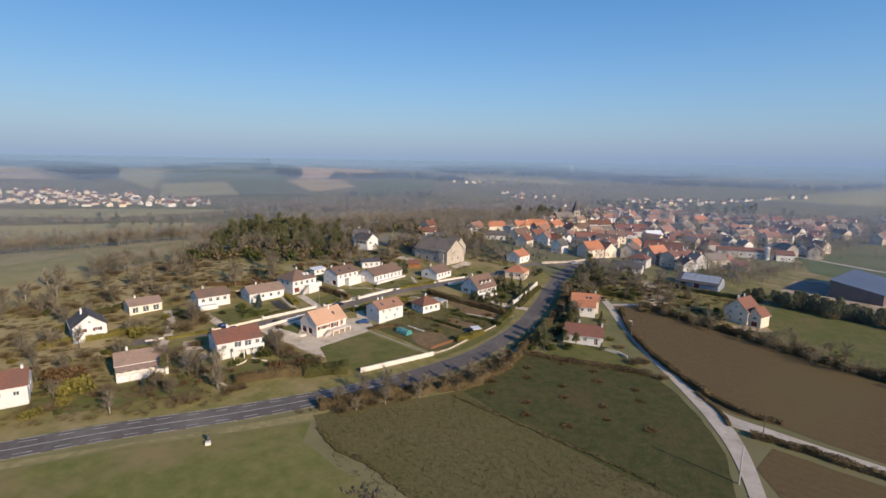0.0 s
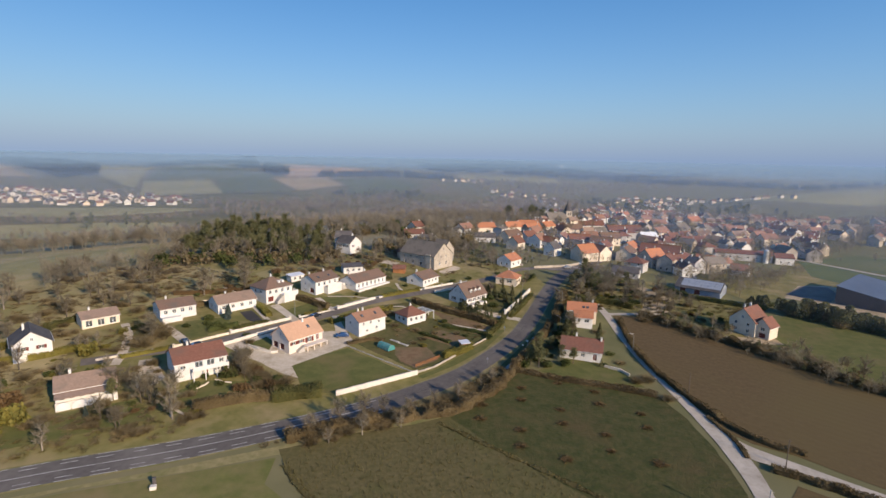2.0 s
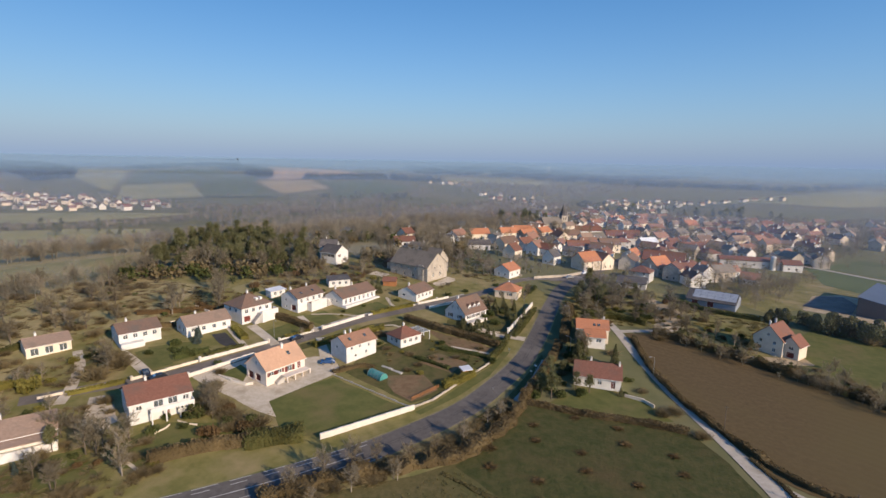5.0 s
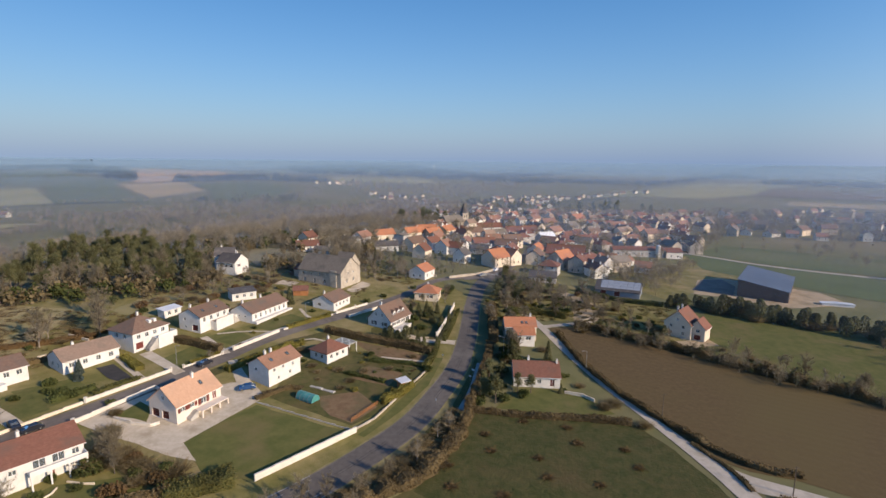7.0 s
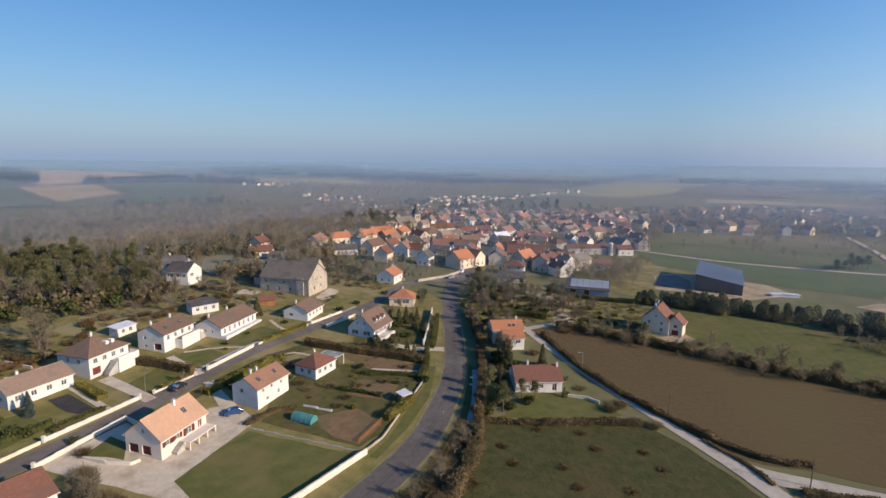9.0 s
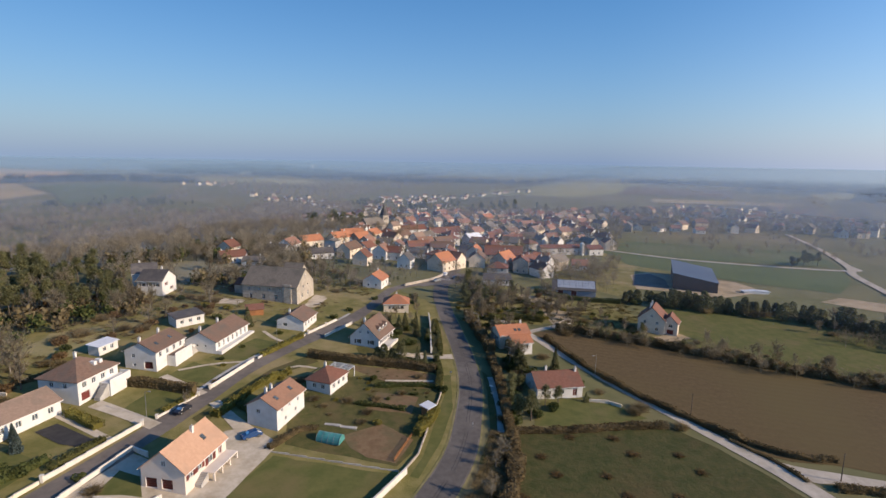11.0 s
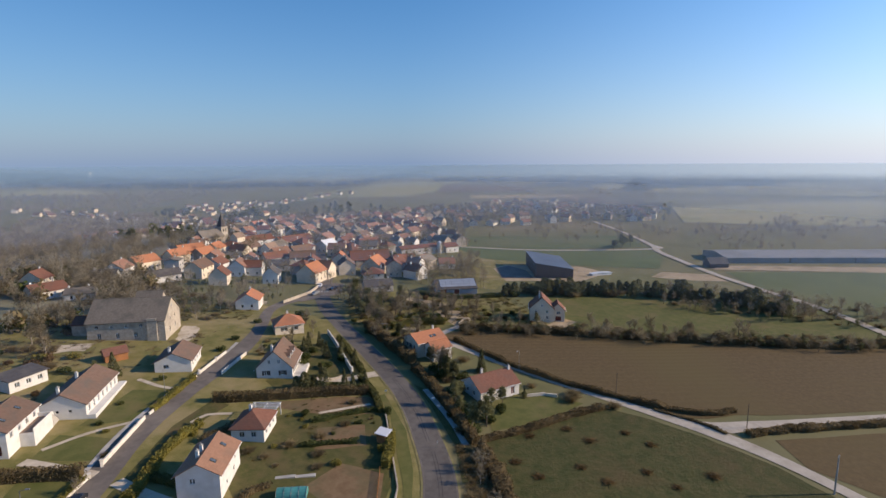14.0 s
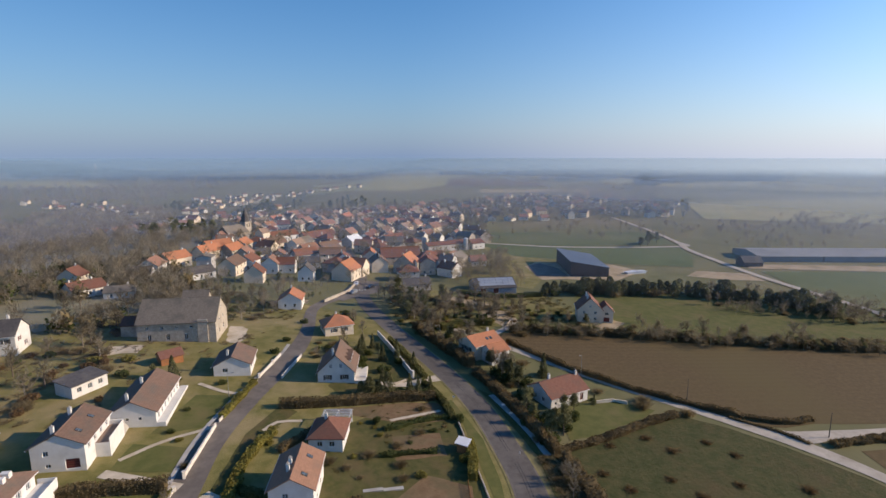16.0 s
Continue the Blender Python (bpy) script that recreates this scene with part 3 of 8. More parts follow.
patch("front_lawn", [(-93, -20), (-88, -13), (-78, -23), (-82, -28), (-88, -24)], M["lawn"], "front lawn beside a driveway", 0.06, 3)
patch("dark_yard", [(-80, -2.4), (-77, 0.4), (-67.4, -7.4), (-68.4, -9.8), (-74, -7.6)], M["tar"], "dark asphalt yard beside a bungalow", 0.12, 2, 0.1)
patch("belt_field", [(100, 22), (112, 9), (142, -18), (162, -36), (222, -76), (250, -55), (192, 2), (164, 38), (146, 74), (128, 70), (112, 50)], M["lawn"], "green field between a hedge and a conifer belt", 0.04, 6)
patch("yard_meadow", [(100, 112), (125, 148), (160, 165), (180, 196), (172, 152), (196, 108), (165, 128), (150, 122), (133, 93), (115, 82)], M["grass"], "rough meadow behind a farmyard", 0.06, 6)
patch("side_meadow", [(178, 0), (196, 20), (216, 2), (204, -28), (196, -60), (168, -44), (152, -16)], M["lawn"], "rough green ground beside a paddock", 0.08, 6)
patch("house_meadow", [(110, 50), (124, 44), (160, 16), (176, 0), (150, -16), (128, 8), (104, 27), (98, 40)], M["lawn"], "green paddock beside a tall house", 0.09, 6)
patch("gravel_yard", [(-69.2, -28), (-60.2, -12.4), (-56, -15.5), (-50, -12), (-43, -7), (-38, -6), (-32.8, -15), (-38, -24), (-43.5, -33.5), (-38.5, -39.5), (-45, -38), (-53, -34.5), (-60, -32)], M["gravel"], "pale gravel drive around a peach house", 0.075, 3, 0.25)
patch("kitchen_garden", [(-19, -12.5), (-9.5, -9), (-3.5, -16.3), (-9, -24), (-14.4, -21), (-17.5, -17)], M["soil"], "dug brown vegetable plot", 0.06, 3)
patch("kitchen_lawn", [(-31, -14), (-9, -25), (-4, -20), (2, -11), (8, 1), (9, 12), (-9, 16), (-22, 14), (-30, 0)], M["darkgrass"], "dark green grass round vegetable plots", 0.045, 3)
# green verge strip, darkened in colour to hold the hedge's shade as well
patch("ditch_bank", [(11.5, -30), (17, -19), (21.5, -6), (25.2, 8), (23.6, 14), (20.8, 2), (14.8, -16), (8, -27)], M["darkgrass"], "dark green, hedge-shaded grass bank beside a ditch", 0.08, 2, 0.2)
patch("shady_garden", [(-9, 25), (2, 21), (11, 17.5), (12.5, 27), (17, 48), (10, 58), (0, 46), (-10, 35)], M["darkgrass"], "dark green garden ground round a dormered house", 0.05, 3)
patch("lane_border", [(-48.5, -4), (-40, 10), (-31, 20), (-22, 26), (-24, 31), (-35, 22), (-44, 9), (-51, -1)], M["darkgrass"], "rough border between lane and gardens", 0.05, 3)
patch("verge_lawn", [(-7, -28.5), (-2.8, -22.5), (1.8, -12.8), (9.8, 4), (11.2, 13), (13.8, 13), (9, -5), (2, -18.5), (-5.5, -29.5)], M["lawn"], "green grass bank beside the road", 0.06, 2, 0.2)
patch("kitchen_garden", [(-16, 24), (-8, 21), (2.6, 17.5), (9.5, 13.5), (9, 5), (-1, 8), (-9, 15.5)], M["soil"], "long bare vegetable bed beside a hedge", 0.06, 3)
patch("kitchen_garden", [(-12, -2), (-2, -6), (2, 2), (-8, 6)], M["soil"], "small vegetable plot", 0.06, 3)
patch("yard_ground", [(133, 93), (146, 86), (161, 70), (196, 77), (197, 98), (165, 128), (150, 122)], M["earth"], "sandy farmyard round a large barn", 0.1, 6)
patch("drive", [(64, 47), (74, 50), (80, 62), (78, 78), (72, 90), (68, 88), (70, 70), (66, 56)], M["earth"], "sandy drive leading to a barn", 0.1, 4)
patch("drive", [(88, 30), (99, 25), (108, 27), (107, 33), (97, 31)], M["earth"], "sandy forecourt of a tall house", 0.1, 3)
patch("barn_forecourt", [(-24, 79), (-19, 92), (-15, 90), (-17, 80), (-21, 75)], M["gravel"], "pale trodden forecourt before a stone barn", 0.08, 2, 2.0)
patch("barn_terrace", [(-58, 81), (-48, 79), (-46, 84), (-54, 88)], M["gravel"], "pale rubble beside a stone barn", 0.08, 2, 2.0)
patch("green_field", [(168, 150), (182, 202), (189, 200), (225, 155), (288, 108), (262, 84), (230, 66), (205, 92)], M["fieldgreen"], "green winter wheat beside a pale track", 0.12, 10)
patch("green_field", [(192, 208), (236, 246), (340, 170), (300, 118), (228, 160)], M["fieldgreen"], "winter wheat field beyond a pale track", 0.12, 14)
patch("green_field", [(250, 38), (310, -6), (560, -180), (420, -280), (200, -60), (206, -28), (222, 4)], M["fieldgreen"], "wide dark green winter field", 0.12, 14)
patch("construction_strip", [(252, 46), (266, 50), (330, -4), (600, -210), (590, -222), (318, -14)], M["earth"], "pale sandy strip beside long glasshouses", 0.2, 14)
patch("building_plot", [(205, 56), (222, 60), (238, 40), (228, 26), (214, 40)], M["earth"], "bare sandy building plot", 0.14, 6)
patch("far_green_field", [(480, 190), (660, 310), (1000, 170), (1500, 0), (1300, -300), (560, 60)], M["fieldpale"], "wide pale green field on the plain", 0.3, 50, 3)
patch("far_bare_field", [(644, 859), (822, 727), (1015, 926), (864, 1125)], M["fieldbrown"], "dark bare field on the plain", 0.5, 40, 2)
patch("far_tan_field", [(560, 640), (780, 500), (840, 560), (620, 720)], M["fieldtan"], "pale stubble field on the plain", 0.4, 40, 2)
patch("far_green_field", [(330, 900), (600, 1500), (1100, 1300), (860, 1130), (640, 860), (480, 760)], M["fieldpale"], "pale green field behind the village", 0.4, 50, 3)
patch("far_green_field", [(900, 600), (1200, 900), (2200, 500), (1900, 100), (1100, 200)], M["fieldpale"], "pale green field far out on the plain", 0.4, 70, 4)
patch("hill_green_field", [(-874, 868), (-1079, 1139), (-954, 1249), (-702, 1132), (-656, 1021), (-741, 938)], M["fieldgreen"], "dark green field on a hillside", 0.5, 40, 4)
patch("hill_pale_field", [(-631, 569), (-860, 843), (-765, 941), (-547, 673)], M["fieldpale"], "pale thin crop on a hillside", 0.55, 40, 4)
patch("hill_green_field", [(-556, 669), (-741, 938), (-656, 1021), (-436, 727)], M["fieldgreen"], "green field below a hill", 0.5, 40, 4)
patch("hill_bare_field", [(-891, 1364), (-649, 1579), (-509, 1470), (-570, 1204), (-650, 1097), (-761, 1238)], M["fieldpink"], "pinkish bare field on a hillside", 0.5, 40, 4)
patch("hill_tan_field", [(-665, 1050), (-569, 1162), (-444, 976), (-463, 790)], M["fieldtan"], "pale stubble field on a slope", 0.55, 40, 4)
patch("hill_green_field", [(-544, 1142), (-424, 1260), (-292, 1128), (-277, 794), (-343, 759), (-438, 979)], M["fieldgreen"], "green field in the valley", 0.5, 40, 4)
patch("hill_pale_field", [(-880, 850), (-1085, 1130), (-1240, 1120), (-1175, 1040), (-1060, 925), (-760, 700)], M["fieldpale"], "pale field on a far hill", 0.5, 50, 4)
patch("hill_tan_field", [(-1700, 900), (-1440, 990), (-1240, 880), (-1100, 800), (-1400, 640)], M["fieldtan"], "pale field above a far village", 0.5, 50, 4)
patch("far_green_field", [(-260, 1420), (73, 1560), (28, 1699), (-300, 1635)], M["fieldpale"], "pale green field before a far wood", 0.5, 40, 4)
patch("valley_meadow", [(-700, 230), (-900, 330), (-652, 350), (-517, 417), (-403, 447), (-422, 395), (-484, 308), (-578, 285)], M["fieldpale"], "wide pale green meadow below a village", 0.5, 20, 3)
patch("valley_meadow", [(-560, 110), (-680, 190), (-503, 232), (-426, 287), (-358, 312), (-317, 261), (-352, 211), (-428, 174)], M["fieldpale"], "long pale green meadow in the valley", 0.4, 20, 3)
patch("slope_meadow", [(-260, -50), (-216, 4), (-204, 46), (-176, 84), (-146, 52), (-160, 34), (-172, 14), (-181, -11), (-196, -60)], M["slope"], "sloping pasture between rows of trees", 0.22, 10, 2)

patch("woodland_floor", [(-176, 150), (-110, 140), (-70, 110), (-40, 120), (-20, 205), (0, 250), (20, 300), (0, 420), (60, 650), (80, 900), (-60, 900), (-94, 698), (-167, 620), (-196, 509), (-225, 430), (-220, 280)], M["litter"], "leaf-strewn floor of winter woodland", 0.25, 16, 4)
patch("scrub_slope", [(-150, 40), (-190, 0), (-160, -80), (-230, -60), (-300, 40), (-260, 160), (-180, 150), (-170, 100)], M["dry"], "rough dry grassy slope above the gardens", 0.1, 10, 2)
patch("dry_slope", [(-160, -80), (-118, -84), (-98, -60), (-122, -22), (-104, 8), (-112, 40), (-150, 42), (-192, 0)], M["dry"], "dry scrubby grass between gardens", 0.035, 7, 1.5)
patch("scrub_ground", [(30, 70), (34, 40), (46, 50), (64, 48), (78, 40), (96, 26), (98, 40), (110, 72), (84, 100), (60, 104), (46, 100)], M["grass"], "rough ground with scrub between gardens", 0.05, 6, 1)

ROAD = spline([(-800, -700, 3.65), (-300, -285, 3.65), (-140, -150, 3.65), (-84, -102.5, 3.65), (-68, -89.5, 3.65), (-48, -75.5, 3.65), (-31, -62.3, 3.65), (-16, -49.2, 3.6), (-5, -37, 3.5), (5, -23.5, 3.35), (12, -8.5, 3.2), (18, 8, 3.1), (22, 27, 3.1), (25, 47, 3.1), (28, 67, 3.1), (33, 92, 3.2), (42, 117, 3.2), (55, 141, 3.2), (70, 172, 3.0), (84, 215, 3.0), (120, 300, 3.0)], 2.0)
road = tagged(link_mesh("road", ribbon_mesh("road", ROAD, None, 0.1), M["asphalt"]), "curving dark asphalt main road with worn white markings", "road", kind="structure")
FINE = [np.array([(1 - k / 4) * a + k / 4 * b for a, b in zip(p, q)]) for p, q in zip(ROAD, ROAD[1:]) for k in range(4) if -320 < p[0] < 30]
part("centre_line", ribbon_mesh("line", [p for p in FINE if p[0] < -14], 0.1, 0.108, 0.0, None, 1), M["paint"], road)
for side in (-1, 1):
    part("gutter_strip", ribbon_mesh("strip", [p for p in FINE if p[0] > -16], 0.16, 0.106, lambda p, s=side: s * (p[2] - 0.18), (23.0, 17.0), 1), M["lane"], road, "pale worn edge strip")
near_road = [p for p in FINE if p[0] < -12]
for side in (-1, 1):
    part("lane_line", ribbon_mesh("line", near_road, 0.09, 0.108, lambda p, s=side: s * (p[2] - 1.35), (6.5, 3.0), 1), M["paint"], road)
    part("edge_line", ribbon_mesh("line", near_road, 0.08, 0.108, lambda p, s=side: s * (p[2] - 0.16), (6.5, 4.6), 1), M["paint"], road)
    part("road_shoulder", ribbon_mesh("shoulder", [p for p in ROAD if -320 < p[0] < 30], 0.25, 0.085, lambda p, s=side: s * (p[2] + 0.2), None, 1), M["verge"], road, "narrow worn grassy edge")
for shift in (-0.3, 0.35):
    part("tar_joint", ribbon_mesh("joint", [p for p in FINE if p[0] > -10], 0.05, 0.112, lambda p, s=shift: s + 0.05 * math.sin(p[1] * 0.5 + s), (19.0, 15.0), 1), M["tar"], road, "dark tarred joint in the asphalt")
for y0 in (0, 1, 2, 3, 4, 5):
    bm = bmesh.new()
    cx, cy = 41.5 - 2.6 + y0 * 1.05, 117.5 + 1.3 - y0 * 0.55
    for a, b in ((-0.25, -1.4), (0.25, -1.4), (0.25, 1.4), (-0.25, 1.4)):
        x, y = cx + a * 0.88 + b * 0.47, cy - a * 0.47 + b * 0.88
        bm.verts.new((x, y, gz(x, y, 0.125)))
    bm.faces.new(bm.verts)
    part("crossing_stripe", bm, M["paint"], road)

LANE = spline([(-99, -50, 2.3), (-88, -40, 2.3), (-79, -33, 2.3), (-70, -23, 2.8), (-59, -7, 2.8), (-51, 6, 2.8), (-42, 22, 2.8), (-30, 37, 2.8), (-16, 52, 2.8), (-6, 65, 2.7), (2, 78, 2.2), (13, 99, 2.2), (27, 109, 2.8), (38, 112, 2.6)], 2.0)
lane = tagged(link_mesh("lane", ribbon_mesh("lane", LANE, None, 0.09), M["lane"]), "narrow grey residential lane", "road", kind="structure")
part("pavement", ribbon_mesh("pavement", [p for p in LANE if -50 < p[0] < -5], 0.5, 0.16, 3.3, None, 1), M["concrete"], lane, "pale concrete footway")
square = patch("village_square", [(27, 104), (40, 108), (48, 110), (58, 128), (50, 134), (40, 124), (30, 114)], M["lane"], "asphalt village square with parking", 0.1, 4, 0.1, "road")

for nm, pts, lab in (
    ("gravel_track", [(62, -135, 1.6), (68, -95, 1.6), (71, -74, 1.6), (72, -58, 2.0), (71, -46, 2.4), (69.5, -39, 2.2), (65, -24, 1.5), (58, 0, 1.4), (53.5, 22, 1.4), (51, 39, 1.5), (48, 52, 1.5), (44, 64, 1.4)], "pale chalk gravel farm track"),
    ("gravel_track", [(69, -38, 1.6), (74, -44.5, 2.6), (81, -48, 2.0), (91, -53.5, 1.6), (120, -70, 1.6), (240, -140, 1.6)], "pale farm track along a ploughed field"),
    ("gravel_track", [(51, 42, 1.3), (58, 44.5, 1.3), (66, 47, 1.3), (72, 50, 1.4)], "short gravel spur behind a field"),
    ("pale_track", [(170, 205, 1.9), (186, 203, 1.9), (224, 156, 2.3), (292, 110, 2.3), (310, 121, 2.4)], "pale concrete farm road across green fields"),
    ("pale_track", [(420, 260, 2.0), (360, 180, 2.0), (308, 120, 2.2), (285, 100, 2.2), (262, 70, 2.2), (240, 39, 2.2), (224, 9, 2.2), (205, -30, 2.0), (160, -90, 2.0)], "pale sandy farm road"),
    ("garden_path", [(-89.4, -48.5, 1.3), (-92.8, -42, 1.3), (-97.5, -35, 1.3), (-101.5, -30, 1.3), (-108.5, -23.8, 1.2)], "pale curving garden path"),
    ("garden_path", [(-38, 51, 0.6), (-34, 44, 0.6), (-31, 41, 0.6)], "trodden earth garden path"),
    ("garden_path", [(-58, 24, 0.5), (-50, 27, 0.5), (-40, 28, 0.5)], "pale garden path"),
    ("garden_path", [(-5, 12, 0.5), (8, 10, 0.5)], "concrete garden path between beds"),
    ("driveway", [(-80.5, -30, 1.5), (-88, -25.5, 1.5), (-96, -21.4, 1.7)], "concrete driveway up to a white house"),
    ("driveway", [(-65.4, -7.2, 0.9), (-72, -1.4, 0.9), (-78.4, 4.2, 0.9)], "concrete strip beside a dark yard"),
    ("driveway", [(-57.6, -3.2, 1.5), (-64.5, 2.3, 1.5), (-72.5, 8.2, 1.7)], "pale drive up to a villa"),
    ("driveway", [(-50, 10, 1.2), (-56, 16, 1.2), (-61, 21, 1.2)], "concrete driveway along a hedge"),
    ("driveway", [(-47, 6, 1.3), (-43, -1, 1.4), (-38, -9, 2.0), (-34, -14, 2.0)], "pale drive down to a garage"),
    ("driveway", [(-84, -43, 1.6), (-78, -50, 2.4), (-73, -55, 2.6)], "pale gravel driveway"),
    ("garden_path", [(-61, -61.6, 0.4), (-54, -64.4, 0.4)], "narrow pale garden path"),
    ("driveway", [(-79.4, -46.8, 2.6), (-75, -51, 2.6), (-72, -52, 1.8)], "pale gravel forecourt beside a house"),
    ("driveway", [(18.2, 25, 1.8), (14, 25.5, 1.6), (8, 26, 1.3), (2, 30, 1.2)], "reddish driveway off the main road"),
    ("field_path", [(17, -17, 0.8), (20.6, -7, 0.8), (23.4, 4.5, 0.8), (24.6, 10, 0.8)], "concrete ditch beside the road"),
    ("garden_path", [(-31.3, 21.5, 0.5), (-27.5, 23.6, 0.5), (-22.5, 21.5, 0.5)], "pale sandy path to a bungalow"),
):
    key = "gravel" if nm in ("garden_path", "driveway") else ("concrete" if nm == "field_path" else "track")
    tagged(link_mesh(nm, ribbon_mesh(nm, spline(pts, 2.0), None, 0.3 if nm == "pale_track" else 0.115), M[key]), lab, "path", kind="structure")


# ---- houses ----
WINDOWS = {}


def window_mesh(w, h, kind):
    key = (round(w, 2), round(h, 2), kind)
    if key not in WINDOWS:
        f = bmesh.new()
        t, d = 0.07, 0.06
        box(f, -w / 2, 0, 0, -w / 2 + t, d, h), box(f, w / 2 - t, 0, 0, w / 2, d, h)
        box(f, -w / 2 + t, 0, 0, w / 2 - t, d, t), box(f, -w / 2 + t, 0, h - t, w / 2 - t, d, h)
        if kind == "window" and w > 0.7:
            box(f, -0.04, 0, t, 0.04, d, h - t)
        fm = bpy.data.meshes.new("window_frame")
        f.to_mesh(fm), f.free()
        p = bmesh.new()
        if kind == "garage":
            for i in range(4):
                soft_box(p, -w / 2 + t, 0.02, t + i * (h - 2 * t) / 4 + 0.02, w / 2 - t, 0.05, t + (i + 1) * (h - 2 * t) / 4 - 0.02, 0.01)
        else:
            box(p, -w / 2 + t, 0.025, t, w / 2 - t, 0.035, h - t)
        pm = bpy.data.meshes.new("pane")
        p.to_mesh(pm), p.free()
        s = bmesh.new()
        soft_box(s, 0, -0.05, 0, w / 2, -0.01, h, 0.01)
        for i in range(3):
            box(s, 0.03, -0.065, 0.08 + i * (h - 0.3) / 2, w / 2 - 0.03, -0.05, 0.16 + i * (h - 0.3) / 2)
        sm = bpy.data.meshes.new("shutter")
        s.to_mesh(sm), s.free()
        WINDOWS[key] = (fm, pm, sm)
    return WINDOWS[key]


def facade(bm, o, u, length, z0, z1, holes, depth=0.22):
    """One wall face from o along u with rectangular openings (x0, z0, x1, z1) and their reveals."""
    inward = Vector((-u.y, u.x, 0))
    xs = sorted({0.0, length, *(v for h in holes for v in (h[0], h[2]))})
    zs = sorted({z0, z1, *(v for h in holes for v in (h[1], h[3]))})
    at = lambda x, z, d=0.0: o + u * x + inward * d + Vector((0, 0, z))  # noqa: E731
    for xa, xb in zip(xs, xs[1:]):
        for za, zb in zip(zs, zs[1:]):
            cx, cz = (xa + xb) / 2, (za + zb) / 2
            if not any(h[0] < cx < h[2] and h[1] < cz < h[3] for h in holes):
                quad(bm, at(xa, za), at(xb, za), at(xb, zb), at(xa, zb))
    for a, b, c, d in holes:
        quad(bm, at(a, b), at(c, b), at(c, b, depth), at(a, b, depth))
        quad(bm, at(a, d, depth), at(c, d, depth), at(c, d), at(a, d))
        quad(bm, at(a, b, depth), at(a, d, depth), at(a, d), at(a, b))
        quad(bm, at(c, b), at(c, d), at(c, d, depth), at(c, b, depth))


def roof_mesh(kind, L, W, h, rise, over=0.45, verge=0.3, thick=0.17):
    """A roof slab whose ridge runs along x."""
    bm = bmesh.new()
    slope = rise / (W / 2)
    ey, ez = W / 2 + over, h - over * slope
    x = L / 2 + verge
    if kind == "gable":
        top = [(-ey, ez + thick), (0, h + rise + thick), (ey, ez + thick)]
        low = [(-ey, ez), (0, h + rise), (ey, ez)]
        for s in (0, 1):
            quad(bm, (-x, *top[s]), (x, *top[s]), (x, *top[s + 1]), (-x, *top[s + 1]))
            quad(bm, (x, *low[s]), (-x, *low[s]), (-x, *low[s + 1]), (x, *low[s + 1]))
            quad(bm, (x, *low[s]), (x, *low[s + 1]), (x, *top[s + 1]), (x, *top[s]))
            quad(bm, (-x, *low[s + 1]), (-x, *low[s]), (-x, *top[s]), (-x, *top[s + 1]))
        quad(bm, (-x, *low[0]), (x, *low[0]), (x, *top[0]), (-x, *top[0]))
        quad(bm, (x, *low[2]), (-x, *low[2]), (-x, *top[2]), (x, *top[2]))
    elif kind == "shed":
        quad(bm, (-x, -ey, h + thick), (x, -ey, h + thick), (x, ey, h + rise + thick), (-x, ey, h + rise + thick))
        quad(bm, (-x, ey, h + rise), (x, ey, h + rise), (x, -ey, h), (-x, -ey, h))
        quad(bm, (-x, -ey, h), (x, -ey, h), (x, -ey, h + thick), (-x, -ey, h + thick))
        quad(bm, (x, ey, h + rise), (-x, ey, h + rise), (-x, ey, h + rise + thick), (x, ey, h + rise + thick))
        for s in (-1, 1):
            quad(bm, (s * x, -ey, h), (s * x, ey, h + rise), (s * x, ey, h + rise + thick), (s * x, -ey, h + thick))
    else:
        x = L / 2 + over
        r = max(0.15, L / 2 - W / 2)
        for dz, flip in ((thick, 1), (0.0, -1)):
            a, b, c, d = (-x, -ey, ez + dz), (x, -ey, ez + dz), (x, ey, ez + dz), (-x, ey, ez + dz)
            p, q = (-r, 0, h + rise + dz), (r, 0, h + rise + dz)
            for f in ((a, b, q, p), (b, c, q), (c, d, p, q), (d, a, p)):
                bm.faces.new([bm.verts.new(v) for v in (f if flip > 0 else f[::-1])])
        ring = [(-x, -ey), (x, -ey), (x, ey), (-x, ey)]
        for (xa, ya), (xb, yb) in zip(ring, ring[1:] + ring[:1]):
            quad(bm, (xa, ya, ez), (xb, yb, ez), (xb, yb, ez + thick), (xa, ya, ez + thick))
    return bm


def chimney(parent, x, y, z0, z1, material, w=0.55):
    bm = bmesh.new()
    soft_box(bm, x - w / 2, y - w / 2, z0, x + w / 2, y + w / 2, z1, 0.02)
    c = part("chimney", bm, material, parent)
    bm = bmesh.new()
    soft_box(bm, x - w / 2 - 0.06, y - w / 2 - 0.06, z1, x + w / 2 + 0.06, y + w / 2 + 0.06, z1 + 0.09, 0.02)
    cyl(bm, (x, y, z1 + 0.09), (x, y, z1 + 0.4), 0.13, 0.11, 8)
    part("chimney_cap", bm, M["concrete"], c)


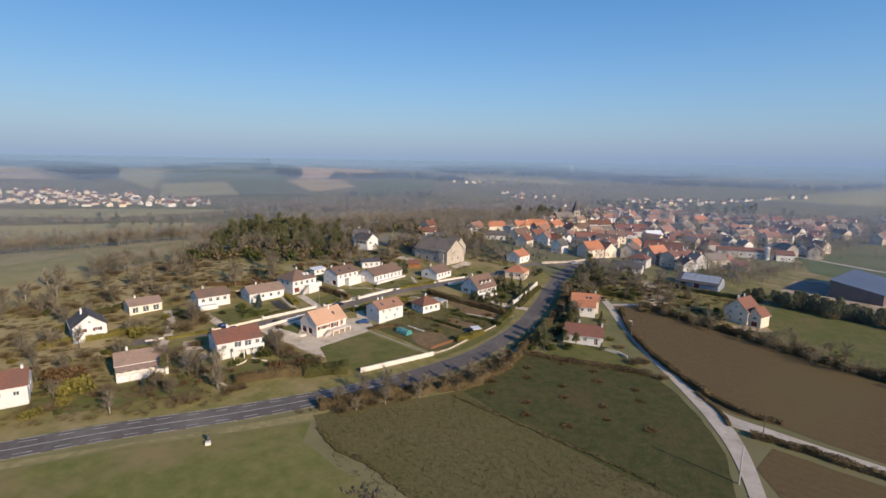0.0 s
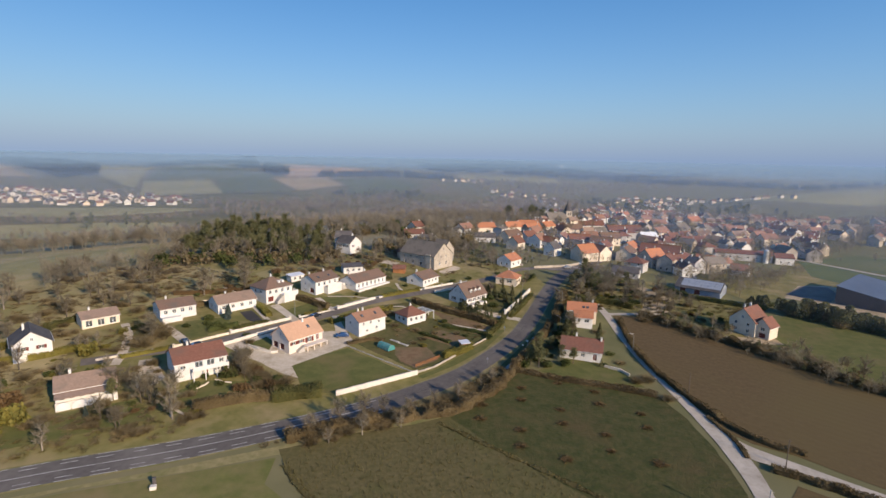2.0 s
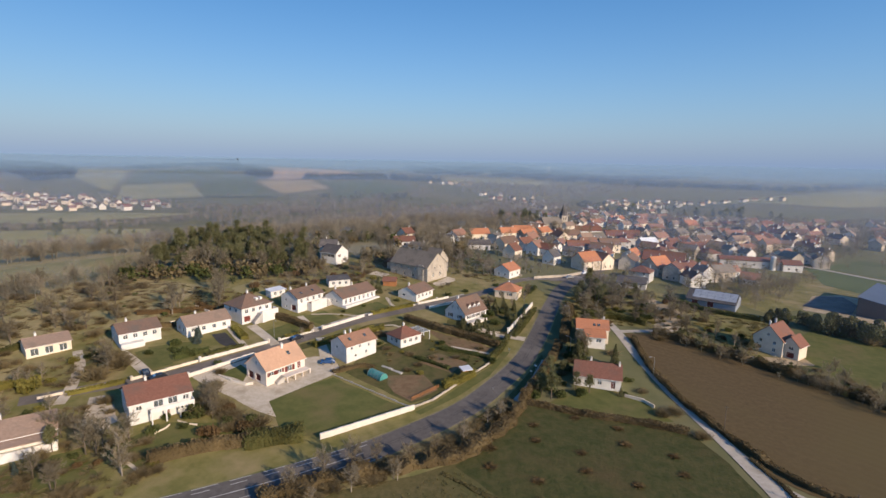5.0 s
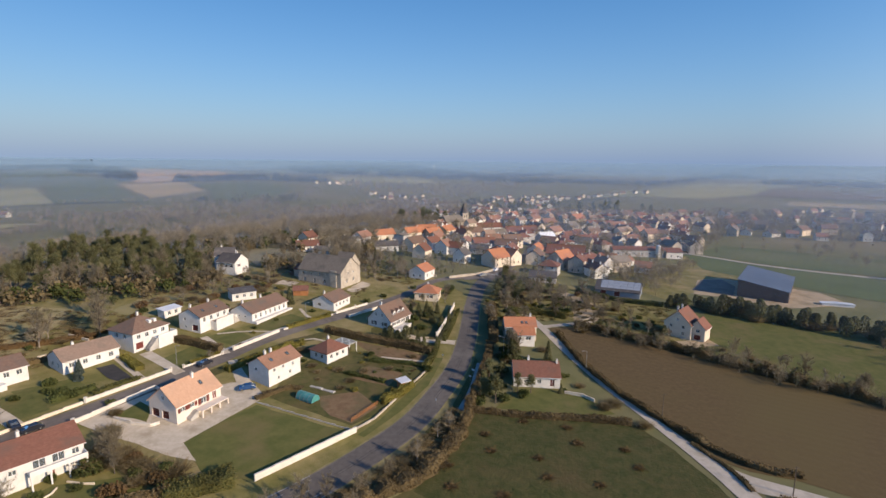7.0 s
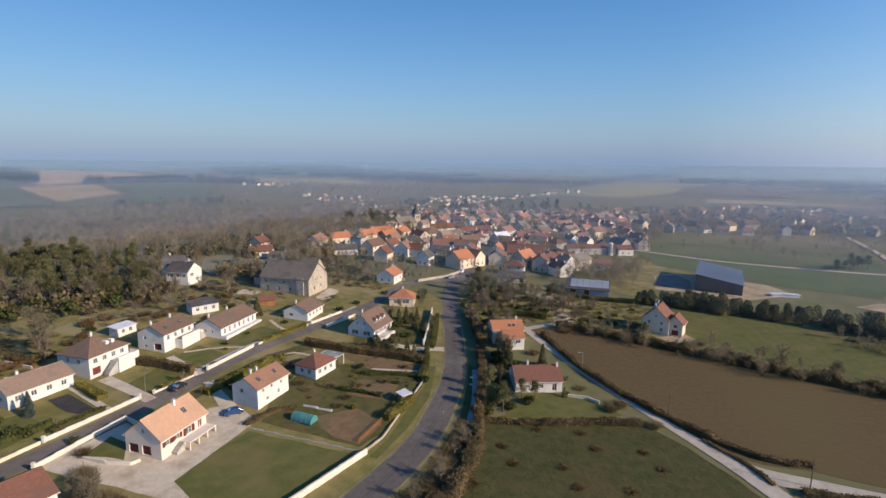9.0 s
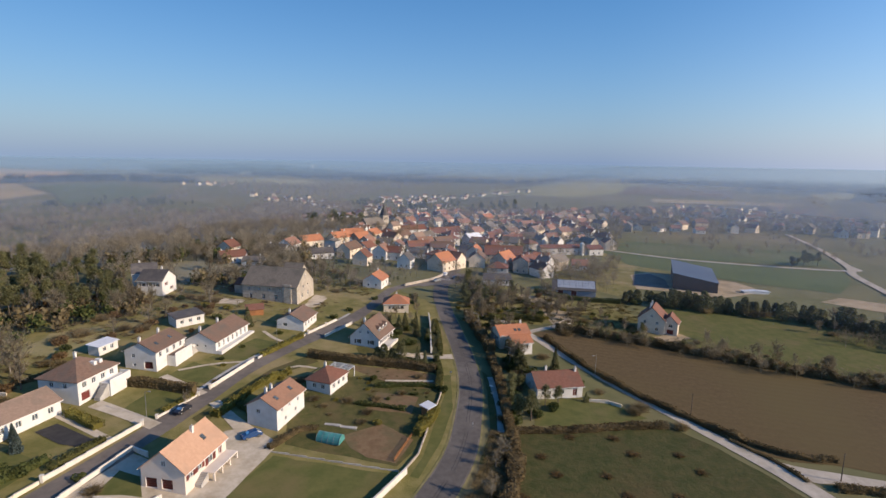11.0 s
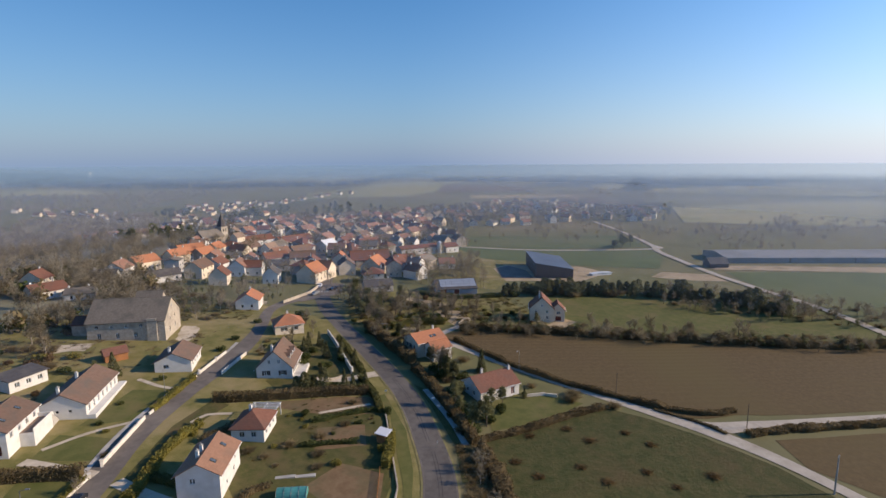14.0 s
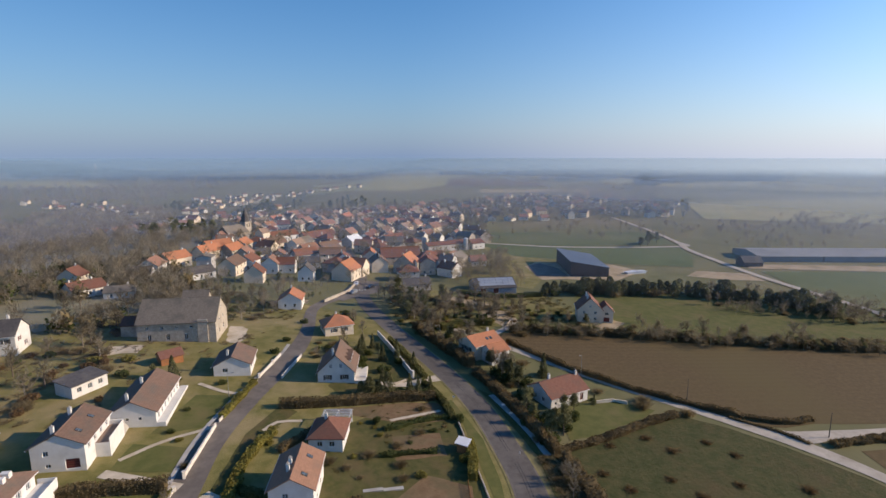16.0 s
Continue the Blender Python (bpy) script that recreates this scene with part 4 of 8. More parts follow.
def openings(parent, side, L, W, items, shut, plain=False):
    """Windows, doors and garage doors set into one side; items: (centre, sill, width, height, kind)."""
    spin = {"F": 0, "R": 90, "B": 180, "L": 270}[side]
    off = W / 2 if side in "FB" else L / 2
    for cx, z, w, h, kind in items:
        fm, pm, sm = window_mesh(w, h, "garage" if kind == "garage" else "window")
        if plain:
            o = put("window", pm, M["glass"], parent)
            o.matrix_local = pose(0, 0, 0, 0, 0, spin) @ pose(cx, -off + 0.1, z)
            continue
        base = pose(0, 0, 0, 0, 0, spin) @ pose(cx, -off + 0.14, z)
        wdw = put({"window": "window", "door": "door", "garage": "garage_door"}[kind], fm, M["frame"], parent)
        wdw.matrix_local = base
        if kind == "garage":
            put("door_panel", pm, M["shutter"], wdw)
        else:
            put("pane", pm, M["glass"] if kind == "window" else M["shutter"], wdw)
        if kind == "window" and shut:
            for s in (-1, 1):
                o = put("shutter", sm, shut, wdw)
                o.matrix_local = pose(-w if s < 0 else w / 2, -0.14, 0)


def row(n, L, z, w=1.1, h=1.2, kind="window", shift=0.0):
    return [(shift + (i + 0.5) * L / n - L / 2, z, w, h, kind) for i in range(n)]


def house(x, y, rot, L, W, h, rise, kind="gable", wall="render", roof="brown", F=(), B=(), R=(), Lf=(), shut="shutter", chimneys=((0.3, 0.4),), label="", group="", name="house", base=2.5, z=None, gutter=True, category="house", plain=False):
    """A house with its floor's middle at x, y; its long front looks to -y before it is turned by rot."""
    z = ground_z(x, y) + lift_at(x, y) if z is None else z
    ob = tagged(new(name), label, category, group)
    ob.matrix_world = pose(x, y, z, 0, 0, rot)
    bm = bmesh.new()
    X, Y = Vector((1, 0, 0)), Vector((0, 1, 0))
    hol = lambda items, n: [(c + n / 2 - w / 2, s, c + n / 2 + w / 2, s + hh) for c, s, w, hh, _ in items]  # noqa: E731
    facade(bm, Vector((-L / 2, -W / 2, 0)), X, L, -base, h, hol(F, L))
    facade(bm, Vector((L / 2, W / 2, 0)), -X, L, -base, h, hol(B, L))
    low_gable = [i for i in R if i[1] + i[3] <= h], [i for i in Lf if i[1] + i[3] <= h]
    facade(bm, Vector((L / 2, -W / 2, 0)), Y, W, -base, h, hol(low_gable[0], W))
    facade(bm, Vector((-L / 2, W / 2, 0)), -Y, W, -base, h, hol(low_gable[1], W))
    if kind == "gable":
        for s in (-1, 1):
            tri = [(s * L / 2, -W / 2, h), (s * L / 2, W / 2, h), (s * L / 2, 0, h + rise)]
            bm.faces.new([bm.verts.new(p) for p in (tri if s > 0 else tri[::-1])])
    elif kind == "shed":
        for s in (-1, 1):
            bm.faces.new([bm.verts.new(p) for p in ((s * L / 2, -W / 2, h), (s * L / 2, W / 2, h), (s * L / 2, W / 2, h + rise))])
        quad(bm, (-L / 2, W / 2, h), (L / 2, W / 2, h), (L / 2, W / 2, h + rise), (-L / 2, W / 2, h + rise))
    part("wall", bm, M[wall], ob)
    rf = part("roof", roof_mesh(kind, L, W, h, rise), M[roof], ob)
    if kind != "shed":
        r = L / 2 + 0.3 if kind == "gable" else max(0.15, L / 2 - W / 2)
        bm = bmesh.new()
        cyl(bm, (-r, 0, h + rise + 0.13), (r, 0, h + rise + 0.13), 0.13, 0.13, 8)
        part("ridge", bm, M[roof], rf)
    if gutter:
        slope = rise / (W / 2)
        for s in (-1, 1):
            bm = bmesh.new()
            yy = s * (W / 2 + 0.5)
            cyl(bm, (-L / 2 - 0.3, yy, h - 0.45 * slope), (L / 2 + 0.3, yy, h - 0.45 * slope), 0.07, 0.07, 6)
            part("gutter", bm, M["frame"], rf)
    for fx, fy in chimneys:
        zz = h + rise * (1 - abs(fy))
        chimney(ob, fx * L / 2, fy * W / 2, zz - 0.6, max(zz, h + rise) + 0.9, M["render" if wall != "stone" else "stone"])
    for side, items in (("F", F), ("B", B), ("R", low_gable[0]), ("L", low_gable[1])):
        openings(ob, side, L, W, items, M[shut] if shut else None, plain)
    for side, items in (("R", [i for i in R if i not in low_gable[0]]), ("L", [i for i in Lf if i not in low_gable[1]])):
        openings(ob, side, L + 0.34, W, items, None)
    return ob


def corner(ax, ay, rot, L, W):
    """The middle of a house whose front left corner is at ax, ay."""
    c, s = math.cos(radians(rot)), math.sin(radians(rot))
    return ax + c * L / 2 - s * W / 2, ay + s * L / 2 + c * W / 2, rot


def terrace(parent, x0, x1, y0, depth, z, pillars=3, solid=False, rail=True, material="render"):
    """A raised terrace or balcony before a front at y0, with pillars or a solid base."""
    bm = bmesh.new()
    soft_box(bm, x0, y0 - depth, z - 0.18 if not solid else -1.5, x1, y0 - 0.003, z, 0.02)
    t = part("terrace", bm, M[material], parent)
    if not solid:
        for i in range(pillars):
            px = x0 + 0.2 + (x1 - x0 - 0.4) * i / max(1, pillars - 1)
            bm = bmesh.new()
            soft_box(bm, px - 0.15, y0 - depth + 0.05, -1.5, px + 0.15, y0 - depth + 0.35, z - 0.18, 0.02)
            part("pillar", bm, M[material], t)
    if rail:
        bm = bmesh.new()
        soft_box(bm, x0, y0 - depth, z + 0.003, x1, y0 - depth + 0.14, z + 0.85, 0.02)
        soft_box(bm, x1 - 0.14, y0 - depth + 0.143, z + 0.003, x1, y0 - 0.01, z + 0.85, 0.02)
        part("parapet", bm, M[material], t)
    return t


def outside_stair(parent, x0, y0, w, n, rise, run=0.28, step=-1):
    for i in range(n):
        bm = bmesh.new()
        soft_box(bm, x0 + step * i * run, y0 - w, -1.0, x0 + step * (i + 1) * run, y0, rise * (n - i) / n, 0.01)
        part("step", bm, M["concrete"], parent)


def dormer(parent, x, y, z, w=1.5, d=2.2, h=1.3, roof="brown"):
    """A gabled roof window that looks to -y."""
    bm = bmesh.new()
    box(bm, x - w / 2, y, z, x + w / 2, y + d, z + h)
    bm.faces.new([bm.verts.new(p) for p in ((x - w / 2, y, z + h), (x + w / 2, y, z + h), (x, y, z + h + w * 0.45))])
    dm = part("dormer", bm, M["render"], parent)
    bm = bmesh.new()
    o, t = 0.15, 0.1
    for s in (-1, 1):
        a, b = (x + s * (w / 2 + o), z + h - o * 0.9), (x, z + h + w * 0.45)
        p = [(a[0], y - o, a[1] + t), (b[0], y - o, b[1] + t), (b[0], y + d, b[1] + t), (a[0], y + d, a[1] + t)]
        q = [(v[0], v[1], v[2] - t) for v in p]
        quad(bm, *p), quad(bm, *q[::-1])
        for i in range(4):
            quad(bm, q[i], q[(i + 1) % 4], p[(i + 1) % 4], p[i])
    part("dormer_roof", bm, M[roof], dm)
    fm, pm, _ = window_mesh(w - 0.4, h - 0.25, "window")
    o = put("window", fm, M["frame"], dm)
    o.matrix_local = pose(x, y - 0.062, z + 0.15)
    put("pane", pm, M["glass"], o)


def skylight(parent, x, up, W, h, rise):
    """A small window in the front slope of a roof, up: how far from eave to ridge."""
    bm = bmesh.new()
    soft_box(bm, -0.45, -0.6, -0.05, 0.45, 0.6, 0.07, 0.02)
    o = part("roof_window", bm, M["dark"], parent, "dark-framed roof window")
    o.matrix_local = pose(x, -(W / 2) * (1 - up), h + rise * up + 0.19, math.degrees(math.atan2(rise, W / 2)))
    bm = bmesh.new()
    box(bm, -0.37, -0.52, 0.072, 0.37, 0.52, 0.08)
    part("pane", bm, M["glass"], o)


W1 = "window"
G = house(*corner(-47.6, -27.2, 64, 12.6, 8.8), 12.6, 8.8, 3.9, 3.5, wall="peach", roof="peachtile", chimneys=((0.25, -0.12),),
          F=[(-4.6, 1.9, 1.3, 1.1, W1), (-2.0, 1.9, 1.3, 1.1, W1), (1.2, 1.5, 1.6, 1.6, W1), (4.4, 1.3, 1.2, 2.0, "door")],
          Lf=[(-2.4, 0.1, 2.3, 2.0, "garage"), (2.0 - 2.6 + 1.4, 0.1, 2.2, 2.0, "garage"), (0.3, 4.6, 0.9, 1.1, W1)], label="peach rendered house with a pale terracotta roof and gravel yard")
terrace(G, -1.6, 6.3, -4.4, 2.6, 1.25, 4, False, False, "peach")
outside_stair(G, -1.6, -4.4, 1.4, 8, 1.25)
H = house(*corner(-32.4, -8.7, 58, 11.2, 7.6), 11.2, 7.6, 4.7, 2.1, roof="dulltile", chimneys=((-0.45, 0.25), (-0.1, 0.25)), shut=None,
          F=[(-3.6, 3.2, 0.8, 0.9, W1), (-0.6, 3.2, 0.8, 0.9, W1), (2.8, 2.9, 0.8, 0.9, W1), (-2.2, 0.7, 0.7, 0.8, W1), (1.8, 0.9, 0.8, 1.0, W1)], Lf=[(-1.0, 3.0, 1.0, 1.0, W1)], label="tall white house with a terracotta roof above vegetable plots")
I = house(*corner(-20, 5.9, 54, 8.2, 7.0), 8.2, 7.0, 3.0, 2.2, "hip", roof="redbrown", chimneys=((0.1, 0.2),), shut=None, F=row(3, 7, 0.9), Lf=row(2, 5, 0.9), label="small white bungalow with a red-brown hipped roof")
for px in (4.3, 8.2):
    for py in (-3.4, -0.4, 2.6):
        bm = bmesh.new()
        soft_box(bm, px - 0.1, py - 0.1, -1.5, px + 0.1, py + 0.1, 2.8, 0.015)
        part("pergola_post", bm, M["frame"], I)
for i in range(6):
    bm = bmesh.new()
    soft_box(bm, 4.2 + i * 0.76, -3.7, 2.95, 4.34 + i * 0.76, 2.9, 3.12, 0.015)
    part("pergola_rafter", bm, M["frame"], I)
for py in (-3.4, -0.4, 2.6):
    bm = bmesh.new()
    soft_box(bm, 4.1, py - 0.08, 2.8, 8.4, py + 0.08, 2.95, 0.015)
    part("pergola_beam", bm, M["frame"], I)
Fh = house(*corner(-3.4, 33.1, 58, 12.2, 9.6), 12.2, 9.6, 2.9, 4.6, roof="brown", chimneys=((-0.6, 0.2),), F=row(4, 11, 0.9), Lf=[(-2.2, 0.8, 1.1, 1.3, W1), (2.2, 0.8, 1.1, 1.3, W1), (-1.3, 4.0, 0.8, 1.2, W1), (1.3, 4.0, 0.8, 1.2, W1)], shut="slate", label="white house with a steep brown roof and dormers behind a hedge")
for dx in (-2.2, 0.4, 3.0):
    dormer(Fh, dx, -3.6, 3.8, 1.5, 2.6)
terrace(Fh, -6.6, 3.0, -4.8, 3.0, 0.5, 2, True, False, "wallwhite")
Wh = house(*corner(-25.4, 49.9, 66, 11.2, 9.2), 11.2, 9.2, 2.9, 2.3, roof="brown", chimneys=((-0.5, 0.3),), F=row(4, 10, 0.9), Lf=[(-1.8, 1.0, 1.4, 1.1, W1)], shut=None, label="white bungalow with a brown roof near a stone barn")
Vh = house(*corner(-50, 33.9, 66, 18.2, 9.4), 18.2, 9.4, 3.0, 2.5, roof="brown", chimneys=((0.2, 0.25), (-0.75, 0.3)), F=row(7, 17, 0.6, 1.0, 1.7), Lf=[(-1, 1.2, 0.7, 0.7, W1), (1.5, 1.2, 0.7, 0.7, W1)], shut=None, label="long white bungalow with a brown roof and a row of windows")
terrace(Vh, -9.1, 9.8, -4.7, 1.8, 0.35, 2, True, False)
bm = bmesh.new()
soft_box(bm, -11.4, 1.6, -2, -9.2, 4.4, 2.1, 0.03)
part("annexe", bm, M["render"], Vh, "flat-roofed white annexe")
Q = house(*corner(-63, 23.6, 67, 12.4, 8.8), 12.4, 8.8, 4.9, 2.2, roof="brown", chimneys=((-0.75, 0.25), (0.5, 0.3)), F=row(4, 11.5, 2.9, 1.1, 1.4), Lf=[(-2.0, 3.0, 0.9, 1.0, W1), (-1.8, 0.7, 0.9, 0.7, W1), (2.2, 0.1, 2.4, 2.0, "garage")], shut=None, label="white two-level house with a brown roof and a raised terrace")
terrace(Q, -2.0, 5.6, -4.4, 2.6, 2.4, 3, True, True)
bm = bmesh.new()
soft_box(bm, -1.9, -6.8, 2.404, 5.4, -4.42, 2.44, 0.01)
part("terrace_tiles", bm, M["tan"], Q, "brown terrace tiling")
outside_stair(Q, 5.9, -5.6, 1.3, 9, 2.4, 0.28, 1)
X = house(*corner(-75.3, 7.6, 64, 11.6, 10.4), 11.6, 10.4, 5.2, 3.0, "hip", roof="brown", chimneys=((0.15, 0.3),), F=row(4, 10.5, 3.1, 1.2, 1.3) + [(-3.8, 0.1, 2.4, 2.0, "garage")], Lf=row(2, 7, 3.2), shut=None, label="white villa with a brown hipped roof and front terrace")
for dx in (1.2, 2.8):
    bm = bmesh.new()
    soft_box(bm, dx - 0.45, -3.6, 6.0, dx + 0.45, -2.2, 7.2, 0.03)
    part("dormer", bm, M["render"], X, "small white roof dormer")
terrace(X, 0.0, 6.4, -5.2, 3.0, 2.6, 3, True, True)
outside_stair(X, 0.0, -6.2, 1.6, 10, 2.5)
Zh = house(*corner(-85.6, -6.8, 56, 14, 8.4), 14, 8.4, 3.1, 2.2, roof="tan", chimneys=((-0.35, 0.1),), F=row(4, 13, 0.9, 1.2, 1.3), Lf=row(2, 6, 0.9), shut=None, label="white bungalow with a tan tiled roof and a dark drive")
Y = house(*corner(-67.5, -51.6, 49, 13.2, 10.6), 13.2, 10.6, 4.6, 2.5, roof="redbrown", chimneys=((-0.3, 0.25),), F=[(-4.6, 2.7, 1.2, 1.0, W1), (-0.6, 2.5, 2.0, 1.9, W1), (2.4, 2.5, 2.0, 1.9, W1), (5.2, 2.7, 1.2, 1.2, W1), (1.2, 0.1, 0.9, 2.0, "door"), (4.0, 0.6, 1.3, 1.1, W1)], Lf=row(2, 8, 2.7), shut=None, label="white house with a red-brown roof and a long balcony")
terrace(Y, -2.6, 6.6, -5.3, 2.2, 2.4, 4, False, True)
b1h = house(*corner(-116.7, -32, 57, 10.6, 8), 10.6, 8, 2.8, 1.5, roof="tan", chimneys=((-0.4, 0.3),), F=row(3, 10, 0.1, 1.9, 2.0), shut=None, label="cream bungalow with a tan roof among shrubs", wall="cream")
aL = house(*corner(-98.9, -18.9, 54, 11.4, 9), 11.4, 9, 3.8, 1.9, roof="brown", chimneys=((-0.4, 0.3),), F=row(4, 10.5, 1.8, 1.2, 1.3), Lf=row(2, 6, 1.9), shut=None, label="white house with a brown roof above a sloping drive")
terrace(aL, -5.7, 0.5, -4.5, 2.4, 1.0, 2, True, False)
y2 = house(*corner(-86, -69.5, 46, 12.6, 9), 12.6, 9, 3.2, 2.1, roof="tan", chimneys=((-0.5, 0.3),), F=row(6, 12, 0.8, 1.1, 1.5), shut=None, label="white villa with a tan roof and arched terrace walls")
terrace(y2, -6.3, 6.3, -4.5, 2.6, 0.4, 2, True, True, "wallwhite")
bm = bmesh.new()
z0, y0, z1, y1 = 2.75, -4.45, 2.2, -7.3
quad(bm, (-6.4, y1, z1 + 0.14), (6.4, y1, z1 + 0.14), (6.4, y0, z0 + 0.14), (-6.4, y0, z0 + 0.14))
quad(bm, (-6.4, y0, z0), (6.4, y0, z0), (6.4, y1, z1), (-6.4, y1, z1))
quad(bm, (-6.4, y1, z1), (6.4, y1, z1), (6.4, y1, z1 + 0.14), (-6.4, y1, z1 + 0.14))
for x in (-6.4, 6.4):
    quad(bm, (x, y0, z0), (x, y1, z1), (x, y1, z1 + 0.14), (x, y0, z0 + 0.14))
part("porch_roof", bm, M["tan"], y2, "tiled porch roof along the front")
for k in range(4):
    bm = bmesh.new()
    cx = -4.8 + 3.2 * k
    rim = [(cx + 1.45 * math.cos(a), 0.1 + 1.25 * math.sin(a)) for a in np.linspace(0, math.pi, 13)]
    for y in (-7.5, -7.25):
        bm.faces.new([bm.verts.new((x, y, z)) for x, z in [(cx + 1.45, -1.6)] + rim + [(cx - 1.45, -1.6)]])
    for (xa, za), (xb, zb) in zip(rim, rim[1:]):
        quad(bm, (xa, -7.5, za), (xb, -7.5, zb), (xb, -7.25, zb), (xa, -7.25, za))
    part("arched_wall", bm, M["render"], y2, "round-topped white terrace wall")
big = house(*corner(-109, -49, -37 + 180, 11, 9), 11, 9, 4.4, 3.4, roof="slate", chimneys=((0.2, 0.3),), Lf=[(-2, 2.6, 1.2, 1.1, W1), (2, 2.6, 1.2, 1.1, W1), (0, 5.2, 0.8, 0.9, W1)], R=[(-2, 2.6, 1.2, 1.1, W1), (1.8, 2.6, 1.2, 1.1, W1)], F=row(3, 9, 2.6), B=row(3, 9, 2.6), label="white gabled house with a dark roof on a slope")
hall = house(-104, -88, 46, 15, 10, 4.8, 2.6, roof="redbrown", chimneys=((0.85, 0.0),), F=row(4, 14, 2.4, 1.2, 1.1), R=row(2, 7, 2.2), shut=None, label="long white house with a red-brown roof beside the road")
Ch = house(*corner(32.6, -3.8, -6, 12.6, 9.4), 12.6, 9.4, 3.0, 2.5, roof="redbrown", chimneys=((-0.3, 0.3), (0.92, -0.1)), shut=None, F=[(-4.8, 1.0, 0.7, 0.8, W1), (-3.0, 1.0, 1.0, 0.9, W1), (-1.2, 1.0, 0.5, 0.6, W1), (0.6, 0.9, 1.1, 1.2, W1), (4.2, 0.15, 1.2, 2.0, "door")], Lf=row(2, 6, 1.0), label="white bungalow with a red-brown roof by a gravel track")
Nh = house(40.6, 33.2, -2, 10.4, 8.6, 4.6, 1.9, roof="orange", chimneys=((0.75, 0.3),), wall="cream", F=row(2, 8, 2.4, 0.9, 1.0), Lf=row(2, 5, 2.2), label="cream house with a bright orange tiled roof")
N2 = house(40.9, 26.6, -2, 6.6, 5.6, 3.9, 1.6, roof="orange", chimneys=(), F=[(-1.5, 2.0, 0.9, 1.1, W1), (1.2, 2.0, 1.6, 1.1, W1)], shut=None, label="low white wing with an orange roof")
Eh = house(9.6, 71.5, -12, 9.4, 8.2, 3.4, 2.4, "hip", roof="orange", wall="cream", chimneys=((0.0, 0.1),), F=row(2, 7, 1.2), R=row(2, 6, 1.2), Lf=row(2, 6, 1.2), label="small cream house with an orange hipped roof")
Lh = house(100.0, 38.0, 45, 9.2, 9.2, 5.2, 4.3, roof="redbrown", wall="cream", chimneys=((0.4, 0.2), (-0.5, 0.2)), F=row(2, 7, 3.2), Lf=[(-2.2, 1.0, 1.0, 1.2, W1), (2.0, 1.0, 1.0, 1.2, W1), (-2.2, 3.4, 0.9, 1.1, W1), (2.0, 3.4, 0.9, 1.1, W1), (0, 5.9, 0.9, 1.0, W1)], R=[(-1.6, 3.4, 0.9, 1.1, W1), (1.6, 3.4, 0.9, 1.1, W1)], shut=None, label="tall cream house with a steep red-brown roof beside a field")
L2 = house(104.2, 33.6, 45, 6.0, 5.4, 4.6, 2.6, roof="redbrown", wall="cream", chimneys=(), Lf=[(0.3, 2.9, 1.4, 1.1, W1), (0.3, 0.2, 2.3, 1.9, "garage")], shut=None, name="house_wing", label="projecting gabled wing of a tall cream house", category="house")
outside_stair(L2, -3.0, 4.4, 1.4, 8, 2.2)

skylight(G, 2.4, 0.5, 8.8, 3.9, 3.5)
for x in (-3.0, 2.6):
    skylight(H, x, 0.5, 7.6, 4.7, 2.1), skylight(Q, x, 0.45, 8.8, 4.9, 2.2)
skylight(Nh, 0.6, 0.4, 8.6, 4.6, 1.9), skylight(Nh, 2.0, 0.4, 8.6, 4.6, 1.9)

# the stone barn
barn = house(-33.8, 90.0, -27, 22.5, 14.5, 6.0, 5.6, wall="stone", roof="greytile", chimneys=(), shut=None, F=row(4, 21, 0.6, 1.1, 1.8) + row(5, 21, 4.0, 0.9, 0.9), R=[(-3, 1.0, 1.0, 1.6, W1), (2, 1.0, 1.0, 1.6, W1), (-2, 4.6, 0.8, 1.0, W1), (2, 4.6, 0.8, 1.0, W1), (0, 8.4, 0.7, 0.9, W1)], name="barn", category="barn", label="large old limestone barn with a dark steep roof", gutter=False)
bm = bmesh.new()
soft_box(bm, 6.0, -7.6, -1, 9.0, -7.26, 6.6, 0.03)
part("buttress", bm, M["stone"], barn)
house(-46.6, 97.0, -27, 5.2, 7.5, 3.6, 1.8, wall="stone", roof="redbrown", chimneys=(), shut=None, name="lean_to", category="shed", label="stone outbuilding with a red roof against a barn", gutter=False)
house(-27.5, 100.5, -27, 8, 9, 6.0, 5.0, wall="stone", roof="greytile", chimneys=(), shut=None, name="barn_wing", category="barn", label="stone barn wing with a grey tiled roof", gutter=False)
house(-41.6, 68.6, 8, 5.6, 4.2, 2.2, 1.2, wall="wood", roof="redbrown", chimneys=(), shut=None, name="garden_shed", category="shed", label="varnished wooden garden shed with a red roof", gutter=False)
house(-62, 60.0, 35, 9.0, 5.4, 2.8, 0.8, "shed", roof="slate", chimneys=(), F=row(3, 8, 0.9), shut=None, label="low white house with a shallow dark roof", gutter=False)
house(-78.3, 96.5, -18, 9.5, 9.5, 5.4, 3.2, roof="slate", chimneys=((0.3, 0.3),), F=row(3, 8, 3.2), R=[(-2, 3.2, 0.9, 1.2, W1), (1.5, 1.0, 0.9, 1.2, W1)], label="white house with a dark roof among trees")
house(-84, 104, 12, 8.5, 8, 6.4, 3.0, roof="slate", chimneys=((-0.4, 0.3),), F=row(2, 6, 3.4), label="white house half hidden by trees")
house(-79.5, 38.5, 62, 6.5, 3.4, 2.3, 0.5, "shed", roof="whitemetal", chimneys=(), shut=None, F=row(2, 5, 0.7), name="garden_shed", category="shed", label="low white garden shed with a metal roof", gutter=False)

